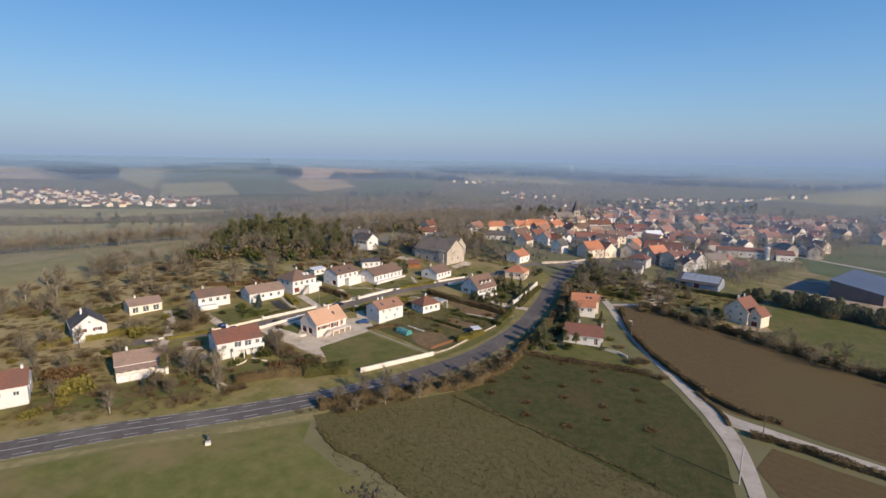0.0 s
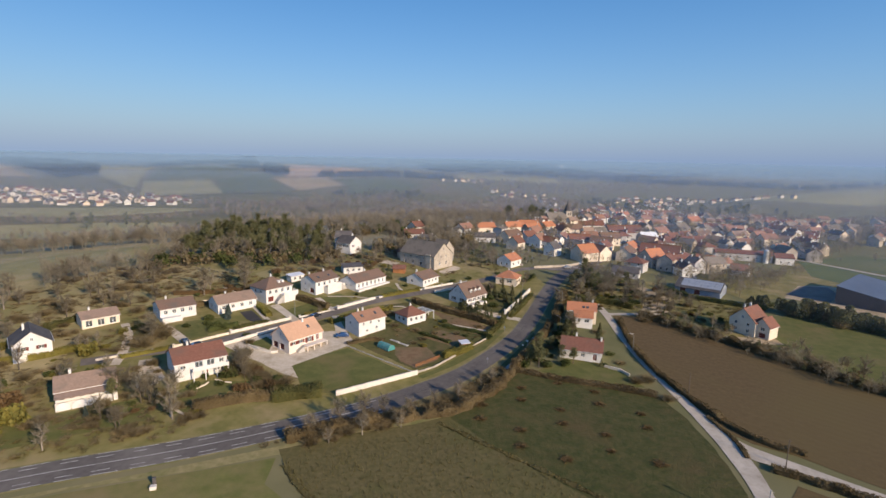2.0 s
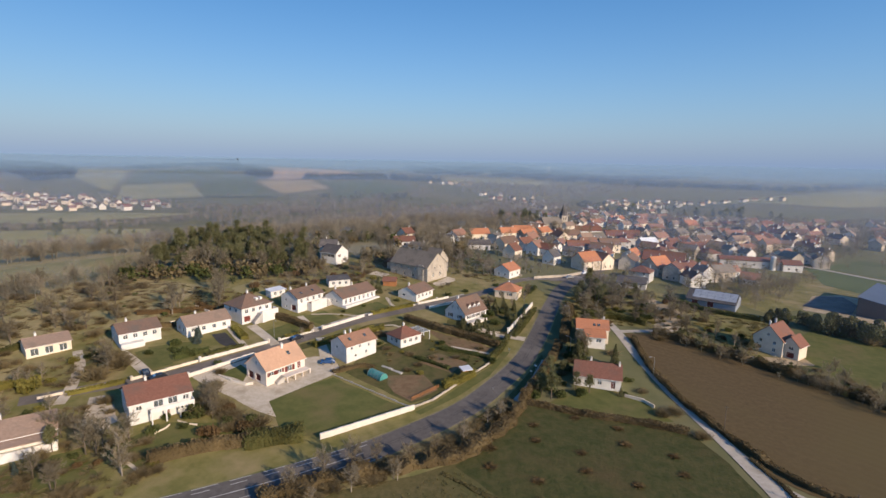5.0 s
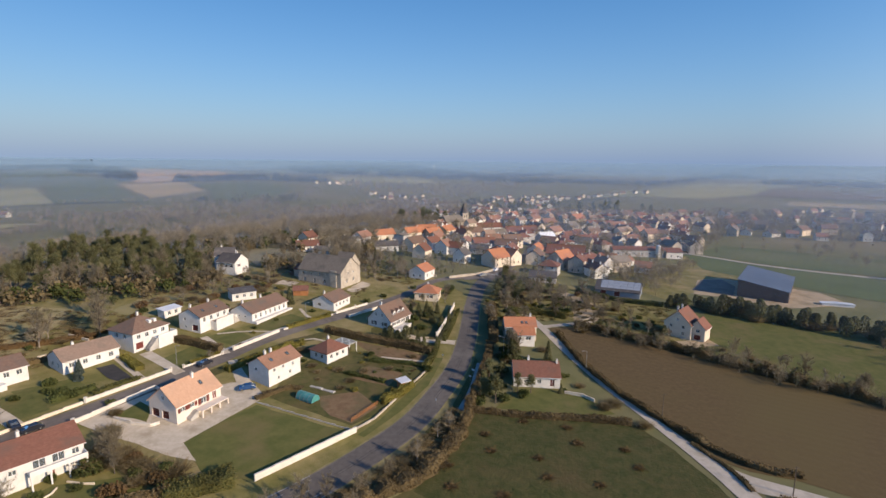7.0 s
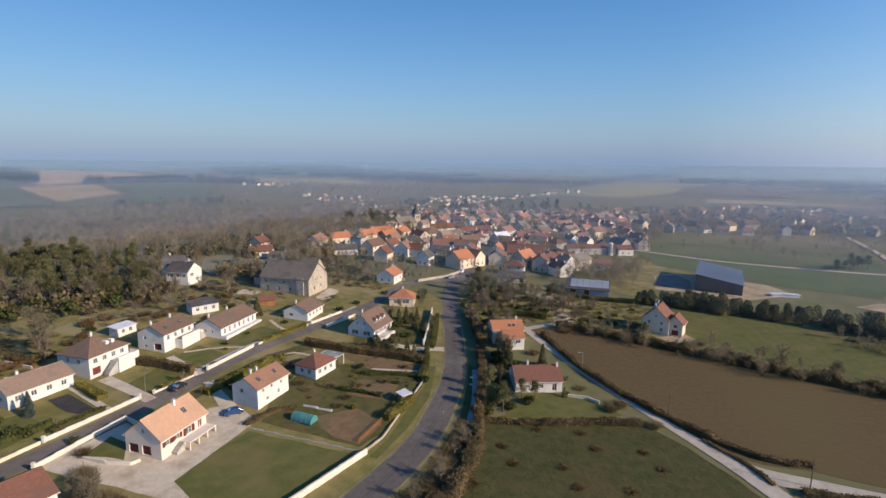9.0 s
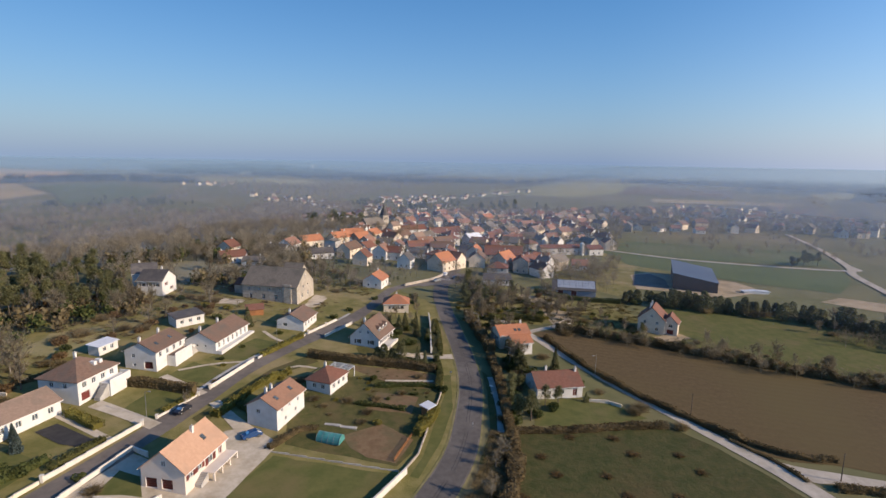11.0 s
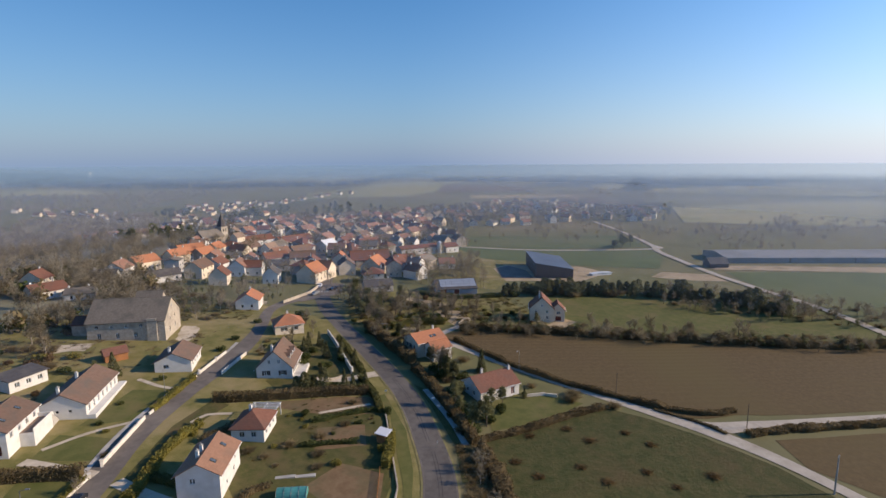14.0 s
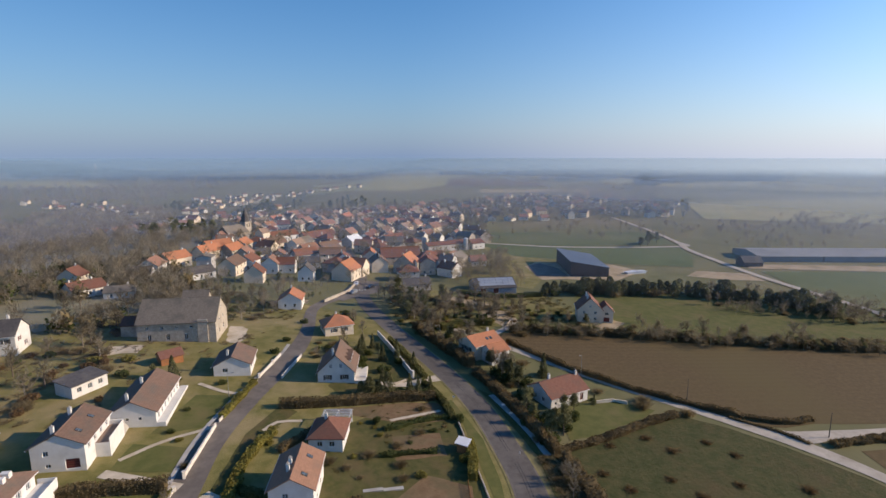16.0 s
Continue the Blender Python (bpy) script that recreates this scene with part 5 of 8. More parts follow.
# farm buildings
house(96.8, 90.5, -27, 19, 14, 2.7, 3.0, wall="barnwall", roof="slate", chimneys=(), shut=None, F=[(-6, 0.1, 2.6, 2.3, "garage"), (0, 0.1, 2.6, 2.3, "garage")], name="barn", category="barn", label="grey metal barn with solar panels on its roof", gutter=False)
solar_barn = bpy.context.scene.objects["barn.001"]
slope = math.atan2(3.0, 7.0)
for i in range(6):
    bm = bmesh.new()
    for j in range(3):
        soft_box(bm, -1.35, -0.95 + j * 2.0 - 2.0, 0, 1.35, 0.95 + j * 2.0 - 2.0, 0.06, 0.01)
    o = part("solar_panel", bm, M["solar"], solar_barn)
    o.matrix_local = pose(-6.0 + i * 2.8, -3.1, 2.7 + 3.0 * (3.9 / 7) + 0.26, math.degrees(slope))
house(172.3, 100.3, 52, 40, 20, 4.8, 3.4, "shed", wall="cladding", roof="metalblue", chimneys=(), shut=None, name="barn", category="barn", label="large brown clad barn with a sloping blue metal roof", gutter=False)
patch("concrete_yard", [(136, 100), (150, 90), (162, 108), (164, 124), (152, 122)], M["lane"], "dark paved yard beside a barn", 0.2, 5)

# ---- plants ----
rng = np.random.default_rng(7)


def tubes(segs, k=5):
    """Tapered tubes for (p, q, r0, r1) rows."""
    V, F = [], []
    for p, q, r0, r1 in segs:
        d = q - p
        d = d / (np.linalg.norm(d) + 1e-9)
        a = np.cross(d, (0.31, 0.87, 0.39))
        a /= np.linalg.norm(a)
        b = np.cross(d, a)
        n = len(V)
        for c, r in ((p, r0), (q, r1)):
            for i in range(k):
                t = 2 * math.pi * i / k
                V.append(c + (a * math.cos(t) + b * math.sin(t)) * r)
        for i in range(k):
            F.append((n + i, n + (i + 1) % k, n + k + (i + 1) % k, n + k + i))
    return np.array(V), np.array(F)


def slivers(P, D, w):
    """Thin three-cornered twigs from P along D."""
    n = len(P)
    side = np.cross(D, rng.normal(size=(n, 3)))
    side *= (w / (np.linalg.norm(side, axis=1) + 1e-9))[:, None]
    V = np.stack([P - side, P + side, P + D], 1).reshape(-1, 3)
    return V, np.arange(3 * n).reshape(-1, 3)


def leaves(P, size):
    """Small four-cornered leaf clumps at P, turned at random."""
    n = len(P)
    a, b = rng.normal(size=(n, 3)), rng.normal(size=(n, 3))
    a /= np.linalg.norm(a, axis=1)[:, None]
    b -= a * (a * b).sum(1)[:, None]
    b /= np.linalg.norm(b, axis=1)[:, None]
    s = (size * rng.uniform(0.6, 1.3, n))[:, None]
    V = np.stack([P - a * s, P + b * s * 0.7, P + a * s, P - b * s * 0.7], 1).reshape(-1, 3)
    return V, np.arange(4 * n).reshape(-1, 4)


def tris(F):
    return F if F.shape[1] == 3 else np.concatenate([F[:, :3], F[:, [0, 2, 3]]])


def join_np(*parts_):
    V, F, n = [], [], 0
    for v, f in parts_:
        V.append(v), F.append(tris(np.asarray(f)) + n)
        n += len(v)
    return np.concatenate(V), np.concatenate(F)


def bare_parts(h, spread, twigs=5, seed=0, limbs=9, width=0.06):
    """A leafless tree: trunk and limbs, and the thin twigs of its crown."""
    r = np.random.default_rng(seed)
    big, fine, P, D = [], [], [], []
    pts = [np.array([0, 0, -0.4])]
    for i in range(5):
        pts.append(np.array([r.normal(0, 0.12) * i * 0.4, r.normal(0, 0.12) * i * 0.4, h * 0.62 * (i + 1) / 5]))
    rad = [h * 0.021 * (1 - 0.13 * i) for i in range(6)]
    for i in range(5):
        big.append((pts[i], pts[i + 1], rad[i], rad[i + 1]))
    for j in range(limbs):
        t = 0.3 + 0.7 * (j + r.uniform(0, 0.6)) / limbs
        k = min(4, int(t * 5))
        base = pts[k] + (pts[k + 1] - pts[k]) * (t * 5 - k if t < 1 else 1)
        az = j * 2.4 + r.uniform(-0.5, 0.5)
        up = 0.35 + 0.75 * t + r.uniform(-0.15, 0.15)
        d = np.array([math.cos(az), math.sin(az), up])
        d /= np.linalg.norm(d)
        ln = spread * (1.05 - 0.45 * t) * r.uniform(0.8, 1.2)
        q1 = base + d * ln * 0.5 + r.normal(0, 0.15, 3)
        q2 = q1 + (d + np.array([0, 0, 0.3])) * ln * 0.45 + r.normal(0, 0.2, 3)
        big.append((base, q1, h * 0.008, h * 0.0055))
        big.append((q1, q2, h * 0.0055, h * 0.002))
        for a, b in ((base, q1), (q1, q2)):
            for _ in range(5):
                s = a + (b - a) * r.uniform(0.2, 1.0)
                e = r.normal(size=3) * 0.75 + d + np.array([0, 0, 0.5])
                e *= spread * 0.32 * r.uniform(0.6, 1.2) / np.linalg.norm(e)
                fine.append((s, s + e, h * 0.0022, h * 0.0008))
                for _ in range(twigs):
                    P.append(s + e * r.uniform(0.25, 1.0))
                    f = r.normal(size=3) * 0.8 + e / np.linalg.norm(e) + np.array([0, 0, 0.35])
                    D.append(f * spread * 0.17 * r.uniform(0.5, 1.2))
    return tubes(big, 6), join_np(tubes(fine, 3), slivers(np.array(P), np.array(D), width))


def pine_parts(h, spread, seed=0, clumps=46, per=34, size=0.29):
    """A Scots pine: bare lower trunk and flat-topped layers of needle clumps."""
    r = np.random.default_rng(seed)
    segs, P = [], []
    top = np.array([r.normal(0, 0.3), r.normal(0, 0.3), h * 0.93])
    segs.append((np.array([0, 0, -0.4]), top * 0.5, h * 0.02, h * 0.015))
    segs.append((top * 0.5, top, h * 0.015, h * 0.005))
    for i in range(clumps):
        t = r.uniform(0.42, 1.0) ** 0.8
        az = r.uniform(0, 6.28)
        rad = spread * (1.15 - t) ** 0.6 * r.uniform(0.35, 1.0)
        base = top * (t - 0.06)
        c = base + np.array([math.cos(az) * rad, math.sin(az) * rad, r.uniform(-0.2, 0.6)])
        segs.append((base, c, h * 0.004, h * 0.0015))
        n = int(per * r.uniform(0.7, 1.3))
        P.append(c + r.normal(size=(n, 3)) * np.array([0.62, 0.62, 0.42]) * spread * 0.29)
    return tubes(segs, 5 if clumps > 30 else 3), leaves(np.concatenate(P), size)


def shrub_np(w, h, n, size, seed=0, lumps=6):
    """A rounded uneven shrub of leaf clumps."""
    r = np.random.default_rng(seed)
    P = []
    for i in range(lumps):
        c = np.array([r.normal(0, w * 0.22), r.normal(0, w * 0.22), h * r.uniform(0.3, 0.68)])
        d = r.normal(size=(n // lumps, 3))
        d /= np.linalg.norm(d, axis=1)[:, None]
        P.append(c + d * r.uniform(0.75, 1.05, (n // lumps, 1)) * np.array([w * 0.34, w * 0.34, h * 0.36]))
    P = np.concatenate(P)
    P[:, 2] = np.abs(P[:, 2])
    return leaves(P, size)


def twig_bush(w, h, n, seed=0, wd=0.03):
    r = np.random.default_rng(seed)
    P = r.normal(size=(n, 3)) * np.array([w * 0.2, w * 0.2, 0])
    P[:, 2] = r.uniform(0, h * 0.45, n)
    D = np.stack([P[:, 0] * 1.2 + r.normal(0, w * 0.12, n), P[:, 1] * 1.2 + r.normal(0, w * 0.12, n), r.uniform(0.25, 0.6, n) * h], 1)
    return slivers(P, D, wd)


def plant(name, trunk, crown, tm, cm, label, category, group=""):
    ob = tagged(new(name), label, category, group)
    if trunk is not None:
        put("trunk", mesh_np("trunk", *trunk), tm, ob)
    put("crown", mesh_np("crown", *crown), cm, ob)
    return ob


PROTO = {}
for key, n in (("bare", 5), ("bush", 3), ("pine", 4), ("shrub", 3), ("fir", 2), ("rust", 2), ("yellow", 2), ("round", 3)):
    for i in range(n):
        if key == "bare":
            t, c = bare_parts((11, 9.5, 13, 9, 11)[i], (3.5, 2.7, 4.0, 2.9, 2.3)[i], 10, 20 + i, 12, 0.045)
            ob = plant("bare_tree", t, c, M["palebark" if i in (1, 4) else "bark"], M["twigpale" if i in (1, 4) else "twig"], ("leafless grey-brown tree with a wide twiggy crown", "leafless pale-barked tree with fine twigs")[i in (1, 4)], "tree", "leafless trees")
        elif key == "pine":
            t, c = pine_parts((15, 13, 11, 9)[i], (3.6, 3.2, 3.0, 2.6)[i], 40 + i)
            ob = plant("pine_tree", t, c, M["bark"], M["needle"], "dark green pine with a bare lower trunk", "tree", "pines")
        elif key == "fir":
            r = np.random.default_rng(60 + i)
            n_, h_ = 1500, (9.0, 6.5)[i]
            z = h_ * (0.05 + 0.93 * r.uniform(0, 1, n_) ** 1.4)
            rad = (h_ - z) * 0.26 * r.uniform(0.55, 1.08, n_) + 0.1
            az = r.uniform(0, 6.28, n_)
            c = leaves(np.stack([np.cos(az) * rad, np.sin(az) * rad, z - rad * 0.25], 1), 0.26)
            ob = plant("fir_tree", tubes([(np.array([0, 0, -0.4]), np.array([0, 0, h_ * 0.9]), 0.16, 0.03)]), c, M["bark"], M["bluefir" if i else "needle"], "dense conical conifer in a garden", "tree", "garden conifers")
        elif key == "round":
            r = np.random.default_rng(160 + i)
            h_, n_ = (7.5, 6.0, 8.5)[i], 900
            z = r.uniform(0.04, 1, n_) ** 0.85
            rad = h_ * 0.27 * np.sqrt(np.clip(1 - ((z - 0.32) / 0.7) ** 2, 0, 1)) * r.uniform(0.6, 1.08, n_) + 0.1
            az = r.uniform(0, 6.28, n_)
            rad *= 1 + 0.22 * np.sin(az * 3 + z * 9 + i)
            c = leaves(np.stack([np.cos(az) * rad, np.sin(az) * rad, z * h_], 1), 0.33)
            ob = plant("conifer", tubes([(np.array([0, 0, -0.4]), np.array([0, 0, h_ * 0.8]), 0.14, 0.04)]), c, M["bark"], M["needle"], "small rounded conifer in a planted belt", "tree", "belt conifers")
        elif key == "bush":
            c = join_np(twig_bush(3.2, 2.4, 700, 70 + i, 0.06), leaves(rng.normal(size=(120, 3)) * np.array([0.8, 0.8, 0.35]) + np.array([0, 0, 1.0]), 0.13))
            ob = plant("bare_shrub", None, c, None, M["scrub"], "brown leafless shrub with tangled twigs", "shrub", "leafless shrubs")
        else:
            c = shrub_np(2.6, 1.9, 520, 0.23, 80 + i + len(key))
            ob = plant({"shrub": "evergreen_shrub", "rust": "rusty_shrub", "yellow": "yellow_shrub"}[key], None, c, None, M[{"shrub": "leaf", "rust": "rust", "yellow": "yellow"}[key]], {"shrub": "rounded dark evergreen garden shrub", "rust": "shrub with rusty dead leaves", "yellow": "yellow-green leafy shrub in a garden"}[key], "shrub", "garden shrubs")
        PROTO.setdefault(key, []).append(ob)
FIRST = {ob: True for some in PROTO.values() for ob in some}


def grow(key, x, y, s=1.0, i=None):
    """One more plant of a kind, standing on the ground."""
    some = PROTO[key]
    ob = some[int(rng.integers(len(some))) if i is None else i]
    spin, tall = rng.uniform(0, 360), rng.uniform(0.88, 1.14)
    m = pose(x, y, ground_z(x, y) + lift_at(x, y) - 0.05, 0, 0, spin)
    if FIRST.pop(ob, None):
        ob.matrix_world = m
        ob.scale = (s, s, s * tall)
        return ob
    o = copy_thing(ob, m)
    o.scale = (s, s, s * tall)
    return o


def hedge(pts, w, h, material, label, name="hedge", density=44, size=0.19, uneven=0.32):
    """A hedge along a line: a dense core with leaves or twigs standing out of it."""
    line = spline(pts, 0.8)
    P, core = [], bmesh.new()
    prev = None
    for i, p in enumerate(line):
        d = (line[min(i + 1, len(line) - 1)] - line[max(i - 1, 0)])[:2]
        d /= np.linalg.norm(d) + 1e-9
        nrm = np.array([-d[1], d[0]])
        hh = h * (1 + uneven * noise.noise((p[0] * 0.35, p[1] * 0.35, 3.0)))
        ww = w * (1 + uneven * noise.noise((p[0] * 0.3, p[1] * 0.3, 9.0)))
        z = gz(p[0], p[1])
        ring = []
        for a, b in ((-0.46, -0.1), (-0.44, 0.8), (-0.2, 0.92), (0.2, 0.92), (0.44, 0.8), (0.46, -0.1)):
            q = p[:2] + nrm * a * ww
            ring.append(core.verts.new((q[0], q[1], z + b * hh)))
        if prev:
            for k in range(5):
                core.faces.new((prev[k], ring[k], ring[k + 1], prev[k + 1]))
        else:
            core.faces.new(ring)
        prev = ring
        n = int(density * (0.8 * (2 * h + w)) * 0.5)
        s, t = rng.uniform(-0.5, 0.5, n), rng.uniform(0, 1, n)
        per = t * (2 * hh + ww)
        off = np.where(per < hh, -ww / 2, np.where(per < hh + ww, per - hh - ww / 2, ww / 2))
        up = np.where(per < hh, per, np.where(per < hh + ww, hh, 2 * hh + ww - per))
        q = np.stack([p[0] + d[0] * s + nrm[0] * off, p[1] + d[1] * s + nrm[1] * off, z + up], 1)
        P.append(q + rng.normal(0, 0.07, (n, 3)))
    core.faces.new(prev[::-1])
    ob = tagged(link_mesh(name, core, material), label, "hedge")
    put("foliage", mesh_np("foliage", *leaves(np.concatenate(P), size)), material, ob)
    return ob


def low_wall(pts, w, h, material, label, pillars=(), coping=True, name="garden_wall"):
    """A wall along straight stretches, stepping with the ground, with a coping and pillars."""
    ob = tagged(new(name), label, "wall")
    ob.matrix_world = pose(pts[0][0], pts[0][1], gz(*pts[0]))
    inv = ob.matrix_world.inverted()
    for (x0, y0), (x1, y1) in zip(pts, pts[1:]):
        ln = math.hypot(x1 - x0, y1 - y0)
        n = max(1, round(ln / 4.0))
        rot = math.degrees(math.atan2(y1 - y0, x1 - x0))
        for i in range(n):
            a, b = i / n, (i + 1) / n
            xa, ya, xb, yb = x0 + (x1 - x0) * a, y0 + (y1 - y0) * a, x0 + (x1 - x0) * b, y0 + (y1 - y0) * b
            z = (gz(xa, ya) + gz(xb, yb)) / 2
            bm = bmesh.new()
            soft_box(bm, 0, -w / 2, -0.6, ln / n - 0.01, w / 2, h, 0.02)
            o = part("wall_section", bm, material, ob)
            o.matrix_local = inv @ pose(xa, ya, z, 0, 0, rot)
            if coping:
                bm = bmesh.new()
                soft_box(bm, 0.004, -w / 2 - 0.05, h, ln / n - 0.014, w / 2 + 0.05, h + 0.07, 0.02)
                c = part("coping", bm, material, o)
    for x, y in pillars:
        bm = bmesh.new()
        soft_box(bm, -0.28, -0.28, -0.6, 0.28, 0.28, h + 0.45, 0.04)
        soft_box(bm, -0.34, -0.34, h + 0.45, 0.34, 0.34, h + 0.55, 0.02)
        o = part("pillar", bm, material, ob)
        o.matrix_local = inv @ pose(x, y, gz(x, y))
    return ob


# plants of the large garden beside the main road
GARDEN = (("bare", -58, -65.3, 1.15, 4), ("bare", -66.8, -61.7, 0.8, 3), ("bare", -76.3, -57.3, 0.8, 3), ("pine", -75.6, -63.4, 0.62, 3), ("bare", -91, -32, 0.9, 0), ("bare", -94.5, -28, 0.75, 2), ("bush", -90.3, -28.6, 1.4, 0), ("bush", -91, -36, 1.4, 1), ("bush", -95, -26, 1.4, 2), ("yellow", -101, -46, 1.6, 0), ("yellow", -104, -43, 1.6, 1), ("fir", -82.5, -5.2, 0.62, 1), ("shrub", -84.8, -12.4, 1.1, 0), ("shrub", -79.8, -17, 1.2, 1), ("shrub", -77.3, -17.2, 1.0, 2), ("round", -3, 25.6, 0.62, 0), ("round", -0.6, 25.2, 0.55, 1), ("round", 2, 24.6, 0.6, 2), ("round", -4.8, 26.6, 0.5, 0), ("shrub", 9, 3.6, 0.9, 0), ("bare", -54.8, -39.2, 0.7, 3), ("bush", -55.6, -42.1, 1.4, 1), ("shrub", -55.8, -44.4, 1.5, 2), ("bush", -48.9, -42.6, 1.0, 2), ("rust", -42.1, -46.9, 1.3, 0), ("bush", -40.7, -44, 1.3, 0), ("bare", -70, -60, 0.75, 0), ("bare", -78, -59, 0.7, 3), ("yellow", -89, -77, 2.2, 0), ("yellow", -92, -80, 1.8, 1), ("rust", -97, -73, 2.2, 0), ("rust", -100, -76, 2.0, 1), ("rust", -95, -78, 1.6, 0), ("fir", -76, -71, 0.42, 1), ("bush", -83, -75, 0.8, 0), ("bush", -73, -72, 0.7, 1), ("rust", -67, -66, 0.6, 0), ("rust", -64, -64, 0.6, 1), ("shrub", -62, -47, 0.8, 0), ("shrub", -58, -45, 0.7, 1), ("bare", -54, -42, 0.75, 2), ("bare", -57, -39, 0.7, 0), ("bush", -52, -41, 1.2, 0), ("rust", -50, -40, 1.2, 1), ("shrub", -47, -45, 1.0, 2), ("bush", -46, -47, 0.9, 1), ("rust", -48, -50, 1.2, 0), ("shrub", -42, -44, 1.3, 0), ("shrub", -61, -52, 0.9, 1))
# walls along the gardens
low_wall([(-25, -45), (-7.5, -27.5)], 0.3, 1.35, M["wallwhite"], "tall whitewashed garden wall beside the main road")
low_wall([(-69.5, -28.5), (-60, -11.5)], 0.25, 1.0, M["wallwhite"], "white lane wall before a peach house", ((-69.5, -28.5),))
low_wall([(-60, -11.5), (-56.5, -14.5)], 0.25, 1.0, M["wallwhite"], "short white return wall of a drive")
low_wall([(-62.5, -25.6), (-57.5, -27.6), (-53, -28.2), (-51.5, -27.0)], 0.2, 0.7, M["wallwhite"], "curved low white wall beside a gravel yard")
low_wall([(-72.3, -19.5), (-60.3, -2.5)], 0.25, 0.9, M["wallwhite"], "white balustraded wall along the lane", ((-72.3, -19.5), (-60.3, -2.5)))
low_wall([(-82, -34), (-72.6, -20)], 0.25, 0.7, M["cream"], "low cream street wall", ((-82, -34),))
low_wall([(-96, -48), (-86, -37.5)], 0.25, 0.6, M["cream"], "low cream wall at the lane's bend")
low_wall([(-58, 0), (-51, 9.5)], 0.25, 0.5, M["wallwhite"], "low white street wall below a hedge", ((-58, 0), (-51, 9.5)))
low_wall([(-48.8, 12.5), (-39.5, 28)], 0.25, 1.0, M["wallwhite"], "white street wall before a lawn", ((-48.8, 12.5),))
low_wall([(-38.5, 29.5), (-25, 46)], 0.25, 0.6, M["wallwhite"], "low white street wall with shrubs")
low_wall([(-24, 47.5), (-14, 59.5)], 0.25, 0.8, M["wallwhite"], "white wall with a gate before a bungalow", ((-24, 47.5), (-18, 54.5)))
low_wall([(-19, 44.5), (-9, 56)], 0.2, 0.9, M["wallwhite"], "white wall on the lane's garden side")
low_wall([(12.2, 28.5), (17.5, 50), (20, 62)], 0.3, 1.6, M["wallwhite"], "tall white wall along the main road", ((12.2, 28.5),))
low_wall([(9.5, 27.8), (3, 27)], 0.2, 0.5, M["stone"], "low stone garden wall")
low_wall([(-8, -27), (-3.8, -22), (0.8, -12.5), (9, 4.5)], 0.2, 0.5, M["stone"], "low stone wall with a fence along the verge")
low_wall([(45.8, -7.5), (50.5, -9.5), (52.5, -12.2)], 0.25, 0.8, M["cream"], "low cream wall beside a house")
low_wall([(-33.5, -16.2), (-9, -26.8)], 0.12, 0.35, M["concrete"], "thin concrete garden border", coping=False)
low_wall([(-22.2, -7), (-15.3, -10.2)], 0.9, 0.2, M["concrete"], "short concrete cold frame in a garden", coping=False)
low_wall([(20, 105), (36, 116), (46, 128)], 0.3, 1.2, M["stone"], "stone wall at the village square")
low_wall([(14, 107), (4, 112), (0, 110)], 0.3, 1.0, M["stone"], "old stone wall of a village garden")
low_wall([(66, 48), (72, 52)], 0.3, 0.8, M["stone"], "low stone wall by a track")

low_wall([(-60.5, -52.6), (-59.6, -50.1), (-59.7, -48.7)], 0.2, 0.4, M["cream"], "curved low cream garden wall", coping=False)
low_wall([(-59.1, -46.9), (-56.5, -47.4), (-53.8, -47.3)], 0.2, 0.4, M["cream"], "curved low cream bed wall below a balcony", coping=False)

# hedges
hedge([(-54.5, -61.5), (-47.5, -55.6), (-39, -50.6)], 1.6, 2.6, M["brownhedge"], "tall brown clipped hedge beside the main road")
hedge([(-39.6, -51.2), (-35, -48.4), (-29.2, -45)], 4.2, 2.4, M["hedge"], "thick clipped green-brown hedge at a lawn's edge")
hedge([(-72.5, -16), (-66, -7.5)], 1.6, 1.1, M["hedge"], "clipped green hedge behind a lane wall")
hedge([(-76, 3.8), (-68.5, -2.6)], 2.0, 1.4, M["yellow"], "yellow-green hedge beside a drive", uneven=0.4)
hedge([(-72, 18), (-62, 15), (-52, 10.5)], 1.9, 2.2, M["brownhedge"], "dark clipped hedge between two gardens")
hedge([(-57, 2.5), (-52, 9)], 1.2, 1.0, M["yellow"], "yellow-green clipped hedge along the lane")
hedge([(-37.5, 31), (-26, 45)], 1.5, 1.2, M["yellow"], "yellow-green shrubs along a street wall", uneven=0.7)
hedge([(-24.5, 29.8), (-17.5, 26.6), (-8, 22.9), (2, 19.2), (10, 15.6)], 1.9, 2.1, M["brownhedge"], "dark clipped hedge at the end of vegetable beds")
hedge([(-41, 3), (-37, -1.5), (-34, -5)], 1.5, 1.2, M["hedge"], "uneven shrub hedge beside a drive", uneven=0.7)
hedge([(-46, -1), (-43.2, 3.4), (-38.3, 11.6), (-32.5, 17.4), (-29.8, 19.6)], 1.8, 1.4, M["yellow"], "yellow-green shrubs along the lane", uneven=0.8)
hedge([(-2.4, -15), (1, -11), (4.6, -5.5)], 1.8, 1.9, M["yellow"], "tall yellowish hedge along a garden")
hedge([(8, 5), (11, 14), (12.5, 24)], 1.4, 1.6, M["hedge"], "green hedge along the road verge")
hedge([(20, -17.5), (33, -19.6), (47, -20.8), (58, -22.5)], 1.8, 1.2, M["brownhedge"], "rough brown hedge between lawn and meadow", uneven=0.5)
hedge([(18.8, -18), (22.8, -5), (26.6, 9), (29.2, 22)], 2.0, 2.3, M["brownhedge"], "tall dark hedge along a ditch", uneven=0.4)
hedge([(31, 26), (33, 45), (35, 62)], 2.6, 3.0, M["brownhedge"], "tall brown hedge along the main road", uneven=0.7)
